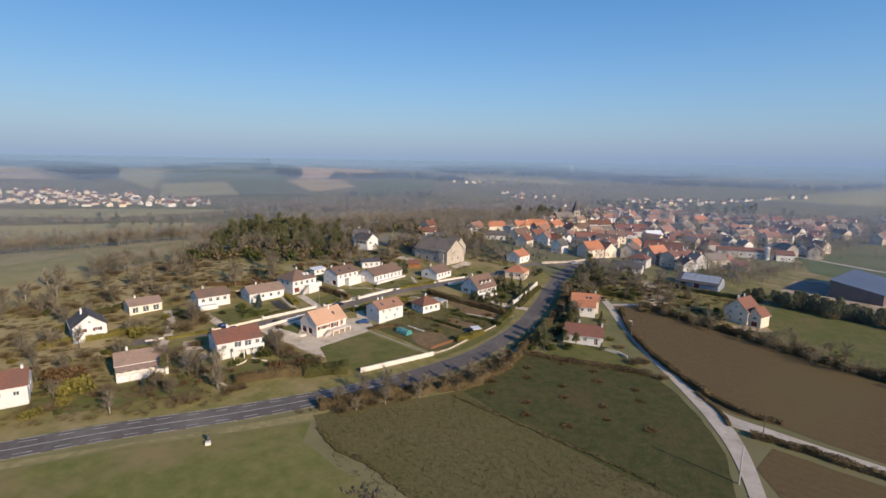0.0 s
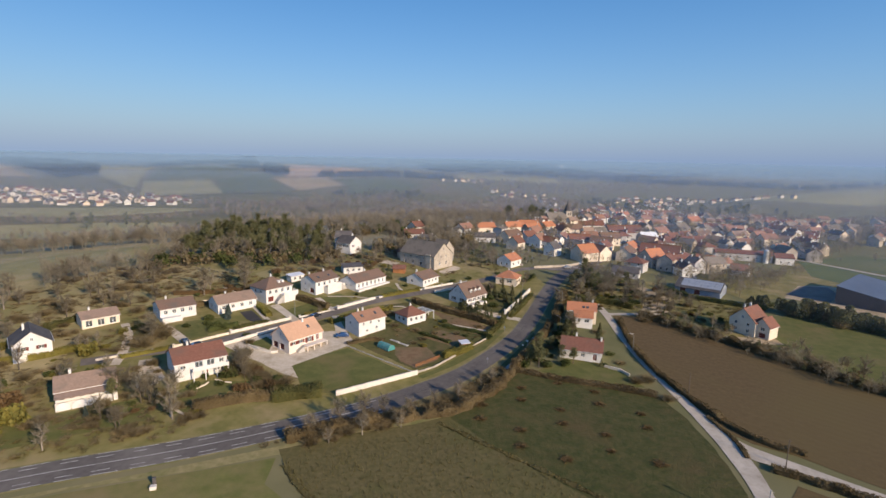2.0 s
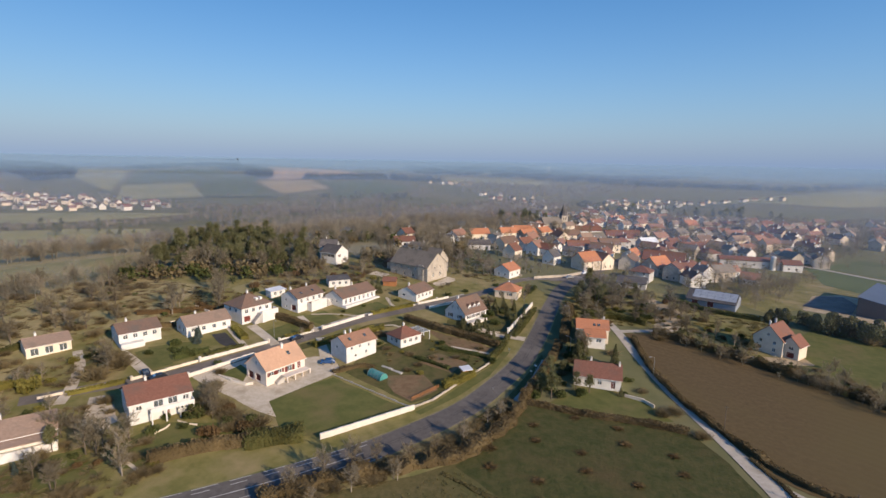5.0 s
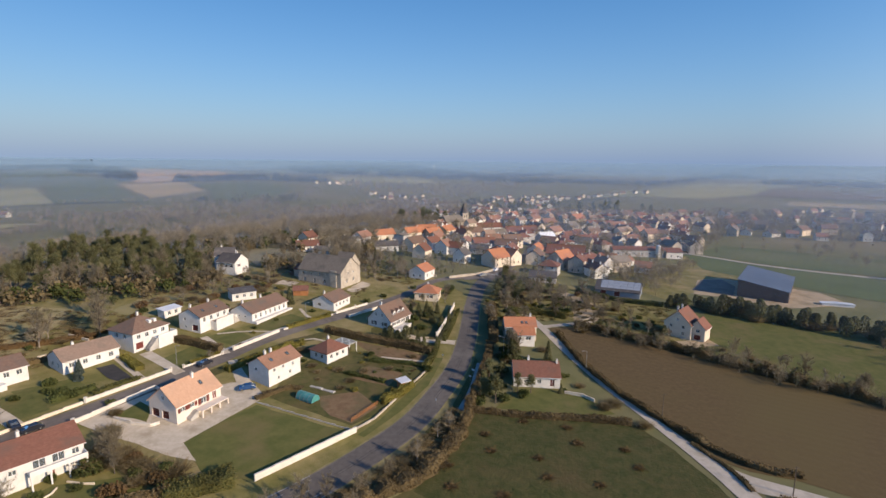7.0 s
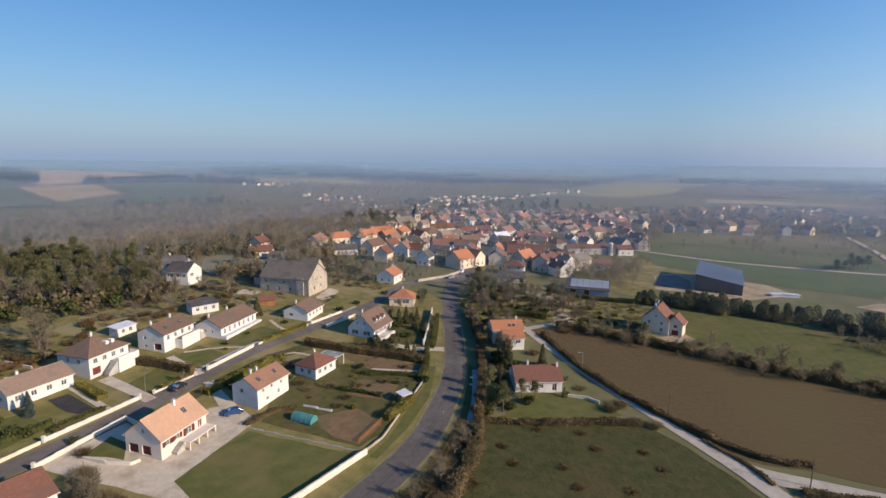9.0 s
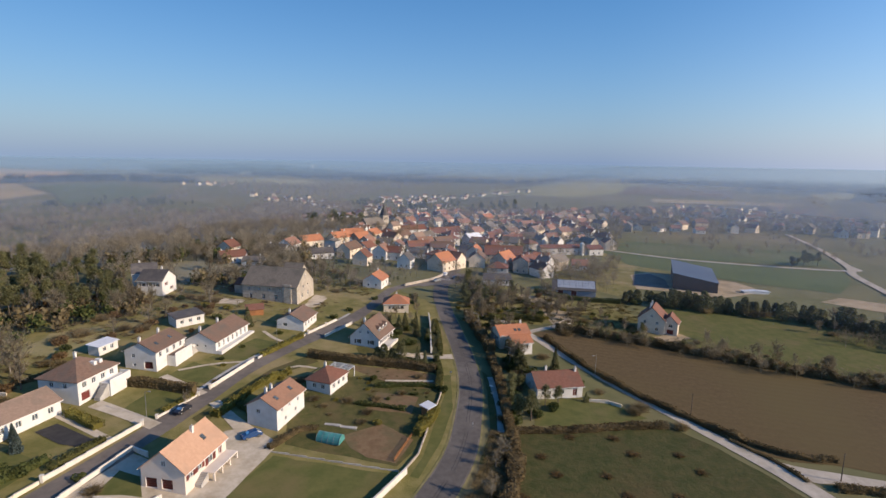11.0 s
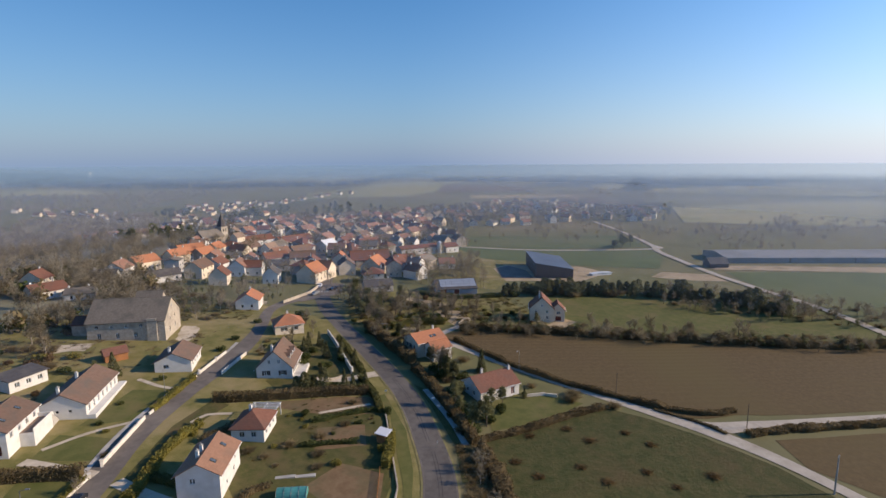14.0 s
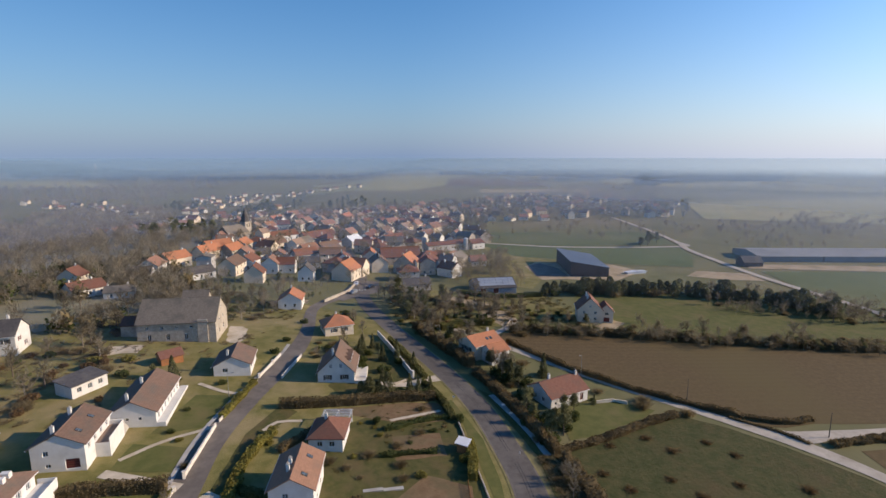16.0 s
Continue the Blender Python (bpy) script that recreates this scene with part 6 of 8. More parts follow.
hedge([(55, 36), (56, 14), (60, -5), (66, -20), (72, -32)], 1.5, 1.3, M["brownhedge"], "dark scrubby hedge between track and field", uneven=0.6)
hedge([(72, -32), (78, -39.5), (86, -43)], 1.5, 1.0, M["brownhedge"], "low scrub along a ploughed field", uneven=0.6)
hedge([(77, -50.5), (86, -54.5), (100, -62), (140, -85)], 2.0, 1.3, M["brownhedge"], "low dark scrub along a farm track", uneven=0.6)
hedge([(69, -31), (72.5, -41), (73, -47)], 0.9, 0.5, M["brownhedge"], "dry bank growth beside a track", uneven=0.8)
hedge([(63, 43), (78, 33), (94, 19), (110, 4), (122, -7), (140, -23), (160, -41), (220, -80)], 2.6, 2.2, M["brownhedge"], "dark overgrown hedgerow along a ploughed field", uneven=0.8)
hedge([(78, 92), (90, 78), (108, 70)], 1.6, 1.8, M["leaf"], "dark clipped hedge before a metal barn")
hedge([(42, 56), (52, 56), (62, 52)], 2.2, 2.2, M["hedge"], "green garden hedge behind a house", uneven=0.5)
hedge([(-118, -48), (-126, -38), (-124, -24), (-122, -20)], 1.6, 1.6, M["hedge"], "green hedge beside a bungalow", uneven=0.4)
hedge([(-113, 5), (-100, 12), (-92, 18)], 1.4, 1.4, M["rust"], "rusty beech hedge behind a bungalow", uneven=0.3)
hedge([(-91, -44.5), (-86.4, -39.4), (-83, -35.4)], 1.3, 1.0, M["yellow"], "olive clipped hedge along the lane", uneven=0.3)
hedge([(-104, -92), (-96, -81), (-88, -83)], 0.8, 0.8, M["leaf"], "low hedge beside a white house")
hedge([(-112, -77), (-98, -88)], 2.0, 1.0, M["rust"], "bank of rusty scrub", uneven=0.7)
hedge([(-100.5, 20), (-92, 15.6)], 1.6, 1.2, M["rust"], "low rusty hedge behind a garden wall")
low_wall([(-98, 1.6), (-93.6, 7)], 0.25, 0.6, M["cream"], "low cream wall behind a bungalow", ((-93.6, 7),))
low_wall([(-100, 17.8), (-91.6, 13.8)], 0.25, 0.7, M["cream"], "low cream terrace wall above a villa")
hedge([(-28, -66), (-14, -55), (-2, -49), (8, -42), (15, -30), (19, -20)], 3.2, 2.0, M["brownhedge"], "thicket of brown scrub beside the road", uneven=0.9, density=30)
hedge([(-24, -74), (-16, -80.5), (-8.6, -83), (3, -90)], 1.3, 0.3, M["weed"], "line of dry weeds between meadows", uneven=0.9, density=26)
hedge([(4, -50), (24, -59.5), (41, -68), (52, -75)], 1.1, 0.22, M["weed"], "low line of dead weeds in a meadow", uneven=0.9)

for key, x, y, s, i in GARDEN:
    grow(key, x, y, s, i)
# dark clipped hedges between the gardens
hedge([(-120, -60), (-112, -52), (-106, -44)], 1.6, 1.8, M["yellow"], "tall olive hedge between two gardens", uneven=0.4)
hedge([(-128, -34), (-119, -42), (-110, -50)], 1.8, 1.6, M["hedge"], "green hedge along a garden slope", uneven=0.4)
hedge([(-92, 20), (-82, 26), (-74, 24)], 1.2, 1.2, M["brownhedge"], "dark hedge behind a villa", uneven=0.3)
hedge([(-100, -4), (-92, 3), (-86, 8)], 1.4, 1.3, M["brownhedge"], "dark winter hedge behind a bungalow", uneven=0.4)
hedge([(-80, -20), (-74, -13)], 1.6, 1.2, M["leaf"], "dark low hedge beside a drive")
hedge([(-31, 12), (-22, 16), (-15, 15.5)], 1.3, 1.0, M["brownhedge"], "brown shrub row beside a vegetable bed", uneven=0.7)
hedge([(-14, 0.8), (-8, -1.6), (-3, -3.8)], 1.3, 0.8, M["leaf"], "low green border between garden plots", uneven=0.8)
hedge([(-8, 9), (2, 8), (8, 6)], 1.2, 0.9, M["leaf"], "dark low row of garden plants", uneven=0.8)
hedge([(14.5, 26), (18, 40), (21, 56)], 1.3, 1.4, M["hedge"], "green hedge behind a tall road wall", uneven=0.4)
hedge([(-34, -15), (-28, -9.5), (-24, -9)], 1.2, 0.9, M["brownhedge"], "brown shrub border of a vegetable garden", uneven=0.7)

for x, y, sz in ((-92.9, 21.7, 1.25), (-102.2, 8.5, 1.0), (-128.5, 52.1, 1.0), (-96, 26, 0.9)):
    grow("bare", x, y, sz, 2 if sz > 1 else 1)
for k, (x, y) in enumerate(((4, 21.6), (6, 20.6), (8, 19.6), (10, 18.6), (12, 20), (16, 34), (14, 38), (11, 43), (17, 45), (9, 48), (13, 53), (3, 50))):
    grow("fir" if k % 3 else "shrub", x, y, 0.5 + 0.1 * (k % 2) if k % 3 else 1.0, 0)
# single trees and shrubs near the camera's way
for x, y, s in ((-57, -66, 0.8), (-101, 34, 1.05), (-106, 14, 0.95), (-130, -25, 0.9), (-72, -71, 0.6), (-77, -81, 0.5), (-56, -36, 0.55), (-52, -44, 0.5), (-61, -28, 0.0), (-103, -44, 0.7), (-53, 5.5, 0.4), (-100, -72, 0.8), (-112, -71, 0.7), (-125, -80, 0.9), (-132, -70, 0.8), (-88, -52, 0.6), (-80, -60, 0.6), (-92, -60, 0.6), (-118, -60, 0.7), (-140, -40, 0.8)):
    if s:
        grow("bare", x, y, s)
for x, y, s in ((-24, -62, 0.62), (-19, -57, 0.7), (-14, -53, 0.72), (-10, -51, 0.55), (-5, -47, 0.5), (1, -43, 0.55), (6, -37, 0.5), (11, -29, 0.5), (14, -24, 0.45), (38, 42, 0.6), (36, 36, 0.7), (37, 25, 0.55), (32, 50, 0.7), (44, 60, 0.7), (40, 70, 0.7), (52, 70, 0.7), (60, 62, 0.7), (66, 64, 0.6), (72, 60, 0.7), (76, 72, 0.75), (84, 44, 0.6), (88, 38, 0.6), (93, 33, 0.5), (70, 44, 0.5), (79, 40, 0.5), (112, 24, 0.55), (118, 8, 0.5), (130, -6, 0.5), (142, -20, 0.5), (156, -34, 0.5)):
    grow("bare", x, y, s)
for x, y, s in ((-63, -24, 0.7), (-60, -31, 0.9), (-58, -38, 0.9), (-53, -39, 1.0), (-48, -42, 1.0), (-45, -44, 1.0), (-41, -46, 0.9), (-66, -58, 0.7), (-60, -56, 0.7), (-80, -45, 0.8), (-76, -66, 0.8), (-84, -78, 0.8), (-92, -76, 0.9), (-88, -86, 0.8), (-96, -66, 0.8), (-104, -62, 0.9), (-12, -4, 0.6), (-14, -8, 0.5), (-9, 2, 0.5), (-16, 2, 0.6), (-24, 4, 0.6), (-2, 4, 0.5), (10, -40, 0.8), (4, -45, 0.9), (-8, -52, 0.9), (-16, -60, 0.9), (-22, -66, 0.8), (64, 38, 0.9), (57, -14, 0.9), (61, -24, 0.8), (54, -15.5, 0.8), (51, -4, 0.6), (46, 20, 0.8), (112, 8, 0.9), (126, -6, 1.1), (-48, 16, 0.4), (-36, 34, 0.5), (-60, 32, 0.5), (-122, -12, 1.0), (-130, -5, 1.1), (-112, -14, 1.0), (-136, 4, 1.1), (-124, 6, 1.0), (-142, -18, 1.1), (-116, 2, 0.9)):
    grow("bush", x, y, s)
for x, y, s in ((-66, -20, 0.8), (-56, -49, 0.7), (-30, 2, 0.7), (-27, 7, 0.6), (-41, 4, 0.7), (-22, 14, 0.6), (-18, 12, 0.7), (-8, 13, 0.8), (-48, 30, 0.5), (-43, 38, 0.5), (-33, 48, 0.7), (-15, 62, 0.8), (-8, 70, 0.8), (3, 40, 1.0), (7, 36, 1.1), (5, 44, 1.2), (-70, 28, 0.6), (-84, -16, 0.7), (-88, -20, 0.8), (34, -10, 1.1), (29, -12, 1.2), (25, -8, 1.3), (27, -3, 1.2), (30, 4, 1.2), (48, 2, 0.8), (46, -6, 0.5), (34, 14, 1.3), (33, 18, 1.2), (46, 12, 1.0), (62, 58, 1.2), (66, 76, 1.2), (22, -14, 1.0), (92, 28, 0.8), (88, 34, 0.9), (-100, -58, 0.9), (-95, -80, 1.0), (-106, -66, 0.9), (-70, -64, 0.6), (18, 78, 0.9), (20, 86, 1.0), (3, 84, 0.8)):
    grow("shrub", x, y, s)
for x, y, s in ((-50, -50, 1.0), (-108, -75, 1.2), (-104, -80, 1.2), (-88, 34, 1.3), (-80, 46, 1.3), (-92, 44, 1.4), (-72, 58, 1.2), (-68, 70, 1.3), (-84, 66, 1.4), (-24, 12, 0.5), (-60, 72, 1.2), (-52, 96, 1.3), (76, 84, 1.2)):
    grow("rust", x, y, s)
for x, y, s in ((-90, -90, 1.3), (-87, -84, 1.2), (-96, -24, 0.9), (-94, -27, 0.9), (-10, -9, 0.7), (0, -9, 0.7), (-32, 16, 0.6), (-126, -50, 1.2), (-104, -30, 0.9), (-100, -40, 0.8), (-47, 26, 0.5), (-58, 76, 1.1), (-51, 74, 1.0)):
    grow("yellow", x, y, s)
for x, y, s, i in ((34.5, 13, 0.8, 0), (45.5, 11, 0.75, 0), (-43, 56, 0.85, 0), (44.8, -7.5, 0.35, 0), (6, 48, 0.7, 0), (9, 52, 0.65, 0), (-80.5, -9, 0.75, 1), (4, 31, 0.5, 0), (37, 19, 0.8, 0)):
    grow("fir", x, y, s, i)
for x, y, s in ((36.5, -7.8, 0.5), (33, -7.5, 0.42), (24, -6, 0.45), (28, -9, 0.4), (38, 72, 0.75), (40, 80, 0.7), (44, 88, 0.75), (41, 63, 0.6), (47, 74, 0.6), (50, 84, 0.6), (54, 76, 0.55), (-47, 60, 0.4), (14, 40, 0.45), (10, 44, 0.45), (91, 32, 0.4), (57, 90, 0.6), (63, 84, 0.6)):
    grow("pine", x, y, s)
# the pine wood above the gardens
WOOD = [(-143, 46), (-133, 57), (-119, 68), (-96, 68), (-84, 78), (-92, 100), (-112, 133), (-165, 150), (-176, 110)]
count = 0
while count < 150:
    x, y = rng.uniform(-180, -80), rng.uniform(42, 152)
    if inside(WOOD, x, y):
        grow("pine", x, y, rng.uniform(0.6, 0.88), int(rng.integers(0, 4)))
        count += 1
count = 0
while count < 95:
    x, y = rng.uniform(-150, -80), rng.uniform(40, 96)
    if inside([(-148, 38), (-128, 50), (-95, 60), (-78, 74), (-84, 92), (-125, 84), (-150, 60)], x, y):
        grow(("rust", "bare", "bush", "rust", "bare", "shrub")[count % 6], x, y, rng.uniform(0.7, 1.2))
        count += 1
# the belt of pines before the large barn
belt = spline([(112, 74), (128, 64), (144, 54), (167, 38), (180, 20), (190, 2), (188, -18)], 1.5)
for k, shift in enumerate((-3.6, 0.0, 3.4)):
    for p, q in list(zip(belt, belt[1:]))[k::2]:
        d = (q - p)[:2] / np.linalg.norm((q - p)[:2])
        x, y = p[0] - d[1] * shift + rng.normal(0, 0.8), p[1] + d[0] * shift + rng.normal(0, 0.8)
        if rng.uniform() < 0.74:
            grow("round", x, y, rng.uniform(0.6, 1.0))
for i in range(30):
    p = belt[int(rng.integers(len(belt)))]
    grow(("shrub", "bush")[i % 2], p[0] + rng.normal(0, 3.0), p[1] + rng.normal(0, 3.0), rng.uniform(0.9, 1.4))
for i in range(26):
    p = belt[int(rng.integers(len(belt) // 2, len(belt)))]
    grow("bare", p[0] + rng.normal(2, 7.0), p[1] + rng.normal(-6, 7.0), rng.uniform(0.5, 0.75))
for i in range(9):
    grow("pine", 285 + rng.uniform(-22, 16), 128 + rng.uniform(-5, 5), rng.uniform(0.6, 0.8))

# undergrowth strewn through gardens and slopes, off roads, lawns and houses
KEEP_OFF = [(o.matrix_world.translation.x, o.matrix_world.translation.y) for o in scene.objects if o.parent is None and o.get("category") in ("house", "barn", "shed")]
WAYS = [p for line in (ROAD, LANE) for p in line[::2]]
LAWNS = [[(-33, -17.5), (-9.5, -27.5), (-24.5, -43.5), (-33, -46), (-44, -34.5)], [(26, -15.5), (46, -19.5), (56, -18), (51, -8), (33, -5)], [(-68, -30), (-60, -11), (-42, -7), (-33, -16), (-44, -38)], [(-66, 5), (-61.5, 14), (-51, 8.5), (-59, -1)], [(-60, 21), (-55, 29), (-43, 26), (-48, 14)], [(-26, -11), (-3, -14), (-9, -25), (-20, -20)]]


def thicket(poly, n, kinds, low, high, gap=8.5):
    xs, ys = [p[0] for p in poly], [p[1] for p in poly]
    k = tries = 0
    while k < n and tries < 4000:
        tries += 1
        x, y = rng.uniform(min(xs), max(xs)), rng.uniform(min(ys), max(ys))
        if not inside(poly, x, y) or any(inside(q, x, y) for q in LAWNS):
            continue
        if any((x - a) ** 2 + (y - b) ** 2 < gap * gap for a, b in KEEP_OFF) or any((x - p[0]) ** 2 + (y - p[1]) ** 2 < (p[2] + 1.6) ** 2 for p in WAYS):
            continue
        grow(kinds[k % len(kinds)], x, y, rng.uniform(low, high))
        k += 1


thicket([(-150, -75), (-100, -100), (-62, -78), (-50, -64), (-62, -55), (-84, -44), (-104, -52), (-128, -30), (-160, -30)], 105, ("bush", "bare", "bush", "shrub", "bare", "yellow", "bush"), 0.45, 0.85)
thicket([(-128, -30), (-104, -50), (-88, -36), (-96, -8), (-88, 12), (-74, 30), (-100, 34), (-150, 30)], 70, ("bush", "bare", "bush", "shrub", "bush"), 0.45, 0.85)
thicket([(-178, -30), (-160, -60), (-130, -30), (-120, 20), (-140, 44), (-158, 30), (-168, 4)], 62, ("bush", "bush", "bare"), 0.6, 1.1)
thicket([(-90, 36), (-70, 34), (-52, 60), (-56, 78), (-60, 110), (-84, 80), (-100, 62)], 48, ("rust", "shrub", "bush", "bare", "bush"), 0.6, 1.1, 7)
thicket([(-45, 100), (-15, 96), (5, 90), (2, 112), (-20, 150), (-60, 140), (-70, 110)], 60, ("bush", "bare", "shrub", "bare"), 0.5, 0.9)
thicket([(31, 66), (34, 30), (50, 46), (64, 50), (78, 44), (96, 30), (92, 60), (84, 72), (60, 100), (46, 100)], 130, ("bare", "bush", "shrub", "bare", "rust", "bush", "yellow"), 0.5, 0.85, 7)
thicket([(18, -14), (30, -14), (31, -2), (34, 12), (34, 22), (26, 8)], 22, ("shrub", "shrub", "bush", "pine"), 0.45, 0.75, 5)
thicket([(-14, 36), (-2, 44), (14, 58), (22, 84), (4, 92), (-4, 60)], 26, ("shrub", "bush", "bare"), 0.4, 0.7)
thicket([(-30, -8), (-10, 2), (6, 0), (9, 16), (-12, 16), (-30, 12)], 14, ("shrub", "yellow", "bush"), 0.25, 0.5, 7.5)
thicket([(-24, -64), (-4, -48), (12, -30), (16, -20), (12, -36), (-2, -52), (-20, -66)], 24, ("bush", "bare", "bush"), 0.5, 0.8, 5)
thicket([(96, 22), (130, -10), (170, -45), (176, -40), (134, -6), (104, 26)], 40, ("bush", "bare", "bush"), 0.4, 0.65)
thicket([(160, 20), (190, -40), (230, -60), (220, 0), (196, 20)], 60, ("bare", "bush", "bush"), 0.4, 0.65)

for i in range(34):
    t = rng.uniform(0, 1)
    x, y = 29.5 + 11 * t + rng.normal(0, 0.9), 8 + 94 * t
    x += 5.5 + (2.0 if t > 0.75 else 0)
    if not any((x - a) ** 2 + (y - b) ** 2 < 36 for a, b in KEEP_OFF) and not any((x - p[0]) ** 2 + (y - p[1]) ** 2 < (p[2] + 1.6) ** 2 for p in WAYS):
        grow(("bare", "pine", "bare", "shrub")[i % 4], x, y, (0.75, 0.65, 0.85, 1.3)[i % 4] * rng.uniform(0.85, 1.1))

# brush heaps in the meadow
for i in range(20):
    cx, cy = 12 + 10 * (i % 5) + (i // 5) * 0.6, -25 - 10.3 * (i // 5) + 1.5 * (i % 5) - 4 * (i % 2)
    if not inside([(18, -20), (13, -31), (7, -46), (19, -57), (33, -65), (45, -73), (66, -80), (68, -60), (66, -45), (60, -25)], cx, cy):
        continue
    ob = tagged(new("brush_heap"), "small heap of reddish-brown cut brush in a meadow", "brush heap", "brush heaps in the meadow")
    ob.matrix_world = pose(cx, cy, gz(cx, cy, 0.05), 0, 0, rng.uniform(0, 360))
    s = rng.uniform(0.55, 0.85)
    v1, f1 = twig_bush(2.6 * s, 0.9 * s, 260, 300 + i, 0.04)
    put("twig_tangle", mesh_np("twig_tangle", v1, f1), M["rust"], ob)
    put("stem_tangle", mesh_np("stem_tangle", *twig_bush(2.0 * s, 1.1 * s, 160, 400 + i, 0.035)), M["brownhedge"], ob)

# ---- the village ----
ROOFS, WALLS = ("oldred", "oldred", "redbrown", "orange", "brown", "greytile", "tan"), ("cream", "render", "cream", "greywall", "stone")
n_v = 0


def cottage(x, y, rot, L, W, h, rise, roof=None, wall=None, kind="gable", label=None):
    """A village house with a plain row of windows on its sides."""
    global n_v
    n_v += 1
    roof, wall = roof or ROOFS[n_v * 5 % 7], wall or WALLS[n_v * 3 % 5]
    nw = max(2, int(L / 4))
    F = row(nw, L, 0.9, 0.9, 1.3) + (row(nw, L, 3.5, 0.9, 1.2) if h > 4.8 else [])
    side = row(2, W * 0.8, 0.9, 0.8, 1.2) if n_v % 2 else row(2, W * 0.8, h - 1.8, 0.8, 1.1)
    words = {"oldred": "weathered red", "redbrown": "red-brown", "orange": "orange", "brown": "brown", "greytile": "grey", "tan": "tan", "slate": "dark slate", "whitemetal": "pale metal"}[roof]
    wl = {"cream": "cream rendered", "render": "white rendered", "greywall": "grey rendered", "stone": "limestone"}[wall]
    return house(x, y, rot, L, W, h, rise, kind, wall, roof, F=F, R=side, Lf=side if n_v % 2 else (), shut=None, chimneys=((0.8, 0.1),) if n_v % 3 else ((-0.8, 0.1), (0.5, 0.2)), label=label or f"{wl} village house with a {words} tiled roof", group="village houses", gutter=False, plain=True)


for v in (
    (7, 106, 62, 10, 8.5, 3.6, 2.6, "orange", "render"), (47, 140, 40, 12, 10, 5.2, 4.0, "orange", "cream"), (55, 147, -50, 12, 9, 5.0, 3.6, "oldred", "cream"),
    (7, 151, 62, 8, 8, 4.6, 3.4, "redbrown", "cream"), (20, 168, 60, 9, 8, 5, 3.2, "oldred", "render"), (27, 166, -30, 9, 7, 4.6, 2.8, "redbrown", "render"),
    (29, 145, 60, 8, 7, 4.6, 3.2, "slate", "render"), (-6, 186, 62, 7, 7, 6.4, 0.8, "greytile", "greywall"), (1, 213, 30, 14, 8, 5, 3, "orange", "cream"),
    (10, 230, 20, 16, 8, 5, 3, "orange", "cream"), (14, 215, 40, 12, 8, 5, 3, "orange", "stone"), (24, 230, 55, 12, 8, 5.5, 3, "orange", "cream"),
    (16, 199, 58, 10, 8, 5, 3.2, "oldred", "stone"), (57, 314, 62, 10, 9, 6, 2.5, "tan", "cream"), (68, 316, 30, 9, 8, 6, 3, "oldred", "render"),
    (82, 256, 14, 26, 9, 5, 3.4, "redbrown", "stone"), (94, 376, 30, 14, 9, 5, 3, "orange", "cream"), (124, 416, 20, 14, 9, 5, 3.4, "oldred", "render"),
    (112, 352, 40, 11, 9, 5.5, 3, "oldred", "cream"), (119, 324, 20, 13, 9, 5.5, 3, "oldred", "stone"), (95, 229, 30, 13, 8, 5, 3, "whitemetal", "greywall"),
    (157, 365, 40, 16, 10, 6, 4, "orange", "stone"), (130, 289, 50, 14, 10, 6, 4, "greytile", "stone"), (152, 299, 60, 12, 9, 5.5, 3.6, "greytile", "cream"),
    (179, 318, 10, 14, 9, 5.5, 3.2, "oldred", "cream"), (123, 223, 10, 16, 10, 5, 3.4, "redbrown", "stone"), (144, 238, -40, 14, 9, 5, 3.2, "tan", "cream"),
    (75, 167, 60, 10, 8, 6, 3, "orange", "cream"), (92, 164, -20, 22, 10, 5, 4.4, "redbrown", "stone"), (84, 144, 40, 12, 11, 5, 4.6, "orange", "stone"),
    (90, 134, 62, 8, 8, 6.4, 2.6, "redbrown", "stone"), (66, 109, -16, 13, 8, 2.8, 2.2, "slate", "greywall"), (46, 190, 10, 14, 7, 4.6, 2.8, "redbrown", "greywall"),
    (60, 184, -20, 14, 8, 5, 3, "brown", "cream"), (110, 265, 40, 13, 9, 5, 3.4, "oldred", "cream"), (-57, 152, 20, 12, 9, 3.2, 2.4, "redbrown", "render"),
    (-60, 168, 60, 8, 8, 5, 3, "redbrown", "cream"), (-30, 182, 62, 11, 9, 4.8, 3, "oldred", "render"), (-36, 172, -20, 10, 8, 3.4, 2.4, "slate", "render"),
    (-18, 198, 30, 13, 9, 4.6, 2.8, "orange", "cream"), (-14, 167, 12, 13, 9, 3.0, 2.2, "slate", "render"), (-46, 144, -14, 10, 8, 2.8, 1.6, "greytile", "render"),
    (125, 158, 30, 9, 7, 3, 2.4, "oldred", "render"), (118, 166, -30, 10, 7, 3, 2.2, "orange", "cream"), (100, 178, 20, 12, 8, 4.6, 2.8, "greytile", "cream"),
    (185, 262, 20, 12, 9, 6.5, 3.4, "oldred", "cream"), (172, 285, 30, 14, 9, 5, 3, "tan", "cream"),
):
    cottage(*v)
cottage(57, 256, 14, 20, 9, 6.4, 2.8, "redbrown", "render", label="long white two-storey village house with many windows")
red_hall = house(146, 192, -6, 32, 9, 4.4, 1.6, roof="redbrown", wall="greywall", chimneys=(), shut=None, F=row(6, 30, 1.6, 1.6, 1.0), name="workshop", category="workshop", label="long low workshop with a red metal roof", gutter=False)
ob = tagged(new("silo"), "short white cylindrical silo beside a workshop", "silo")
ob.matrix_world = pose(157.4, 185.4, gz(157.4, 185.4))
bm = bmesh.new()
cyl(bm, (0, 0, -1), (0, 0, 7.6), 1.5, 1.5, 20)
part("tank", bm, M["render"], ob)
bm = bmesh.new()
cyl(bm, (0, 0, 7.6), (0, 0, 8.5), 1.55, 0.25, 20)
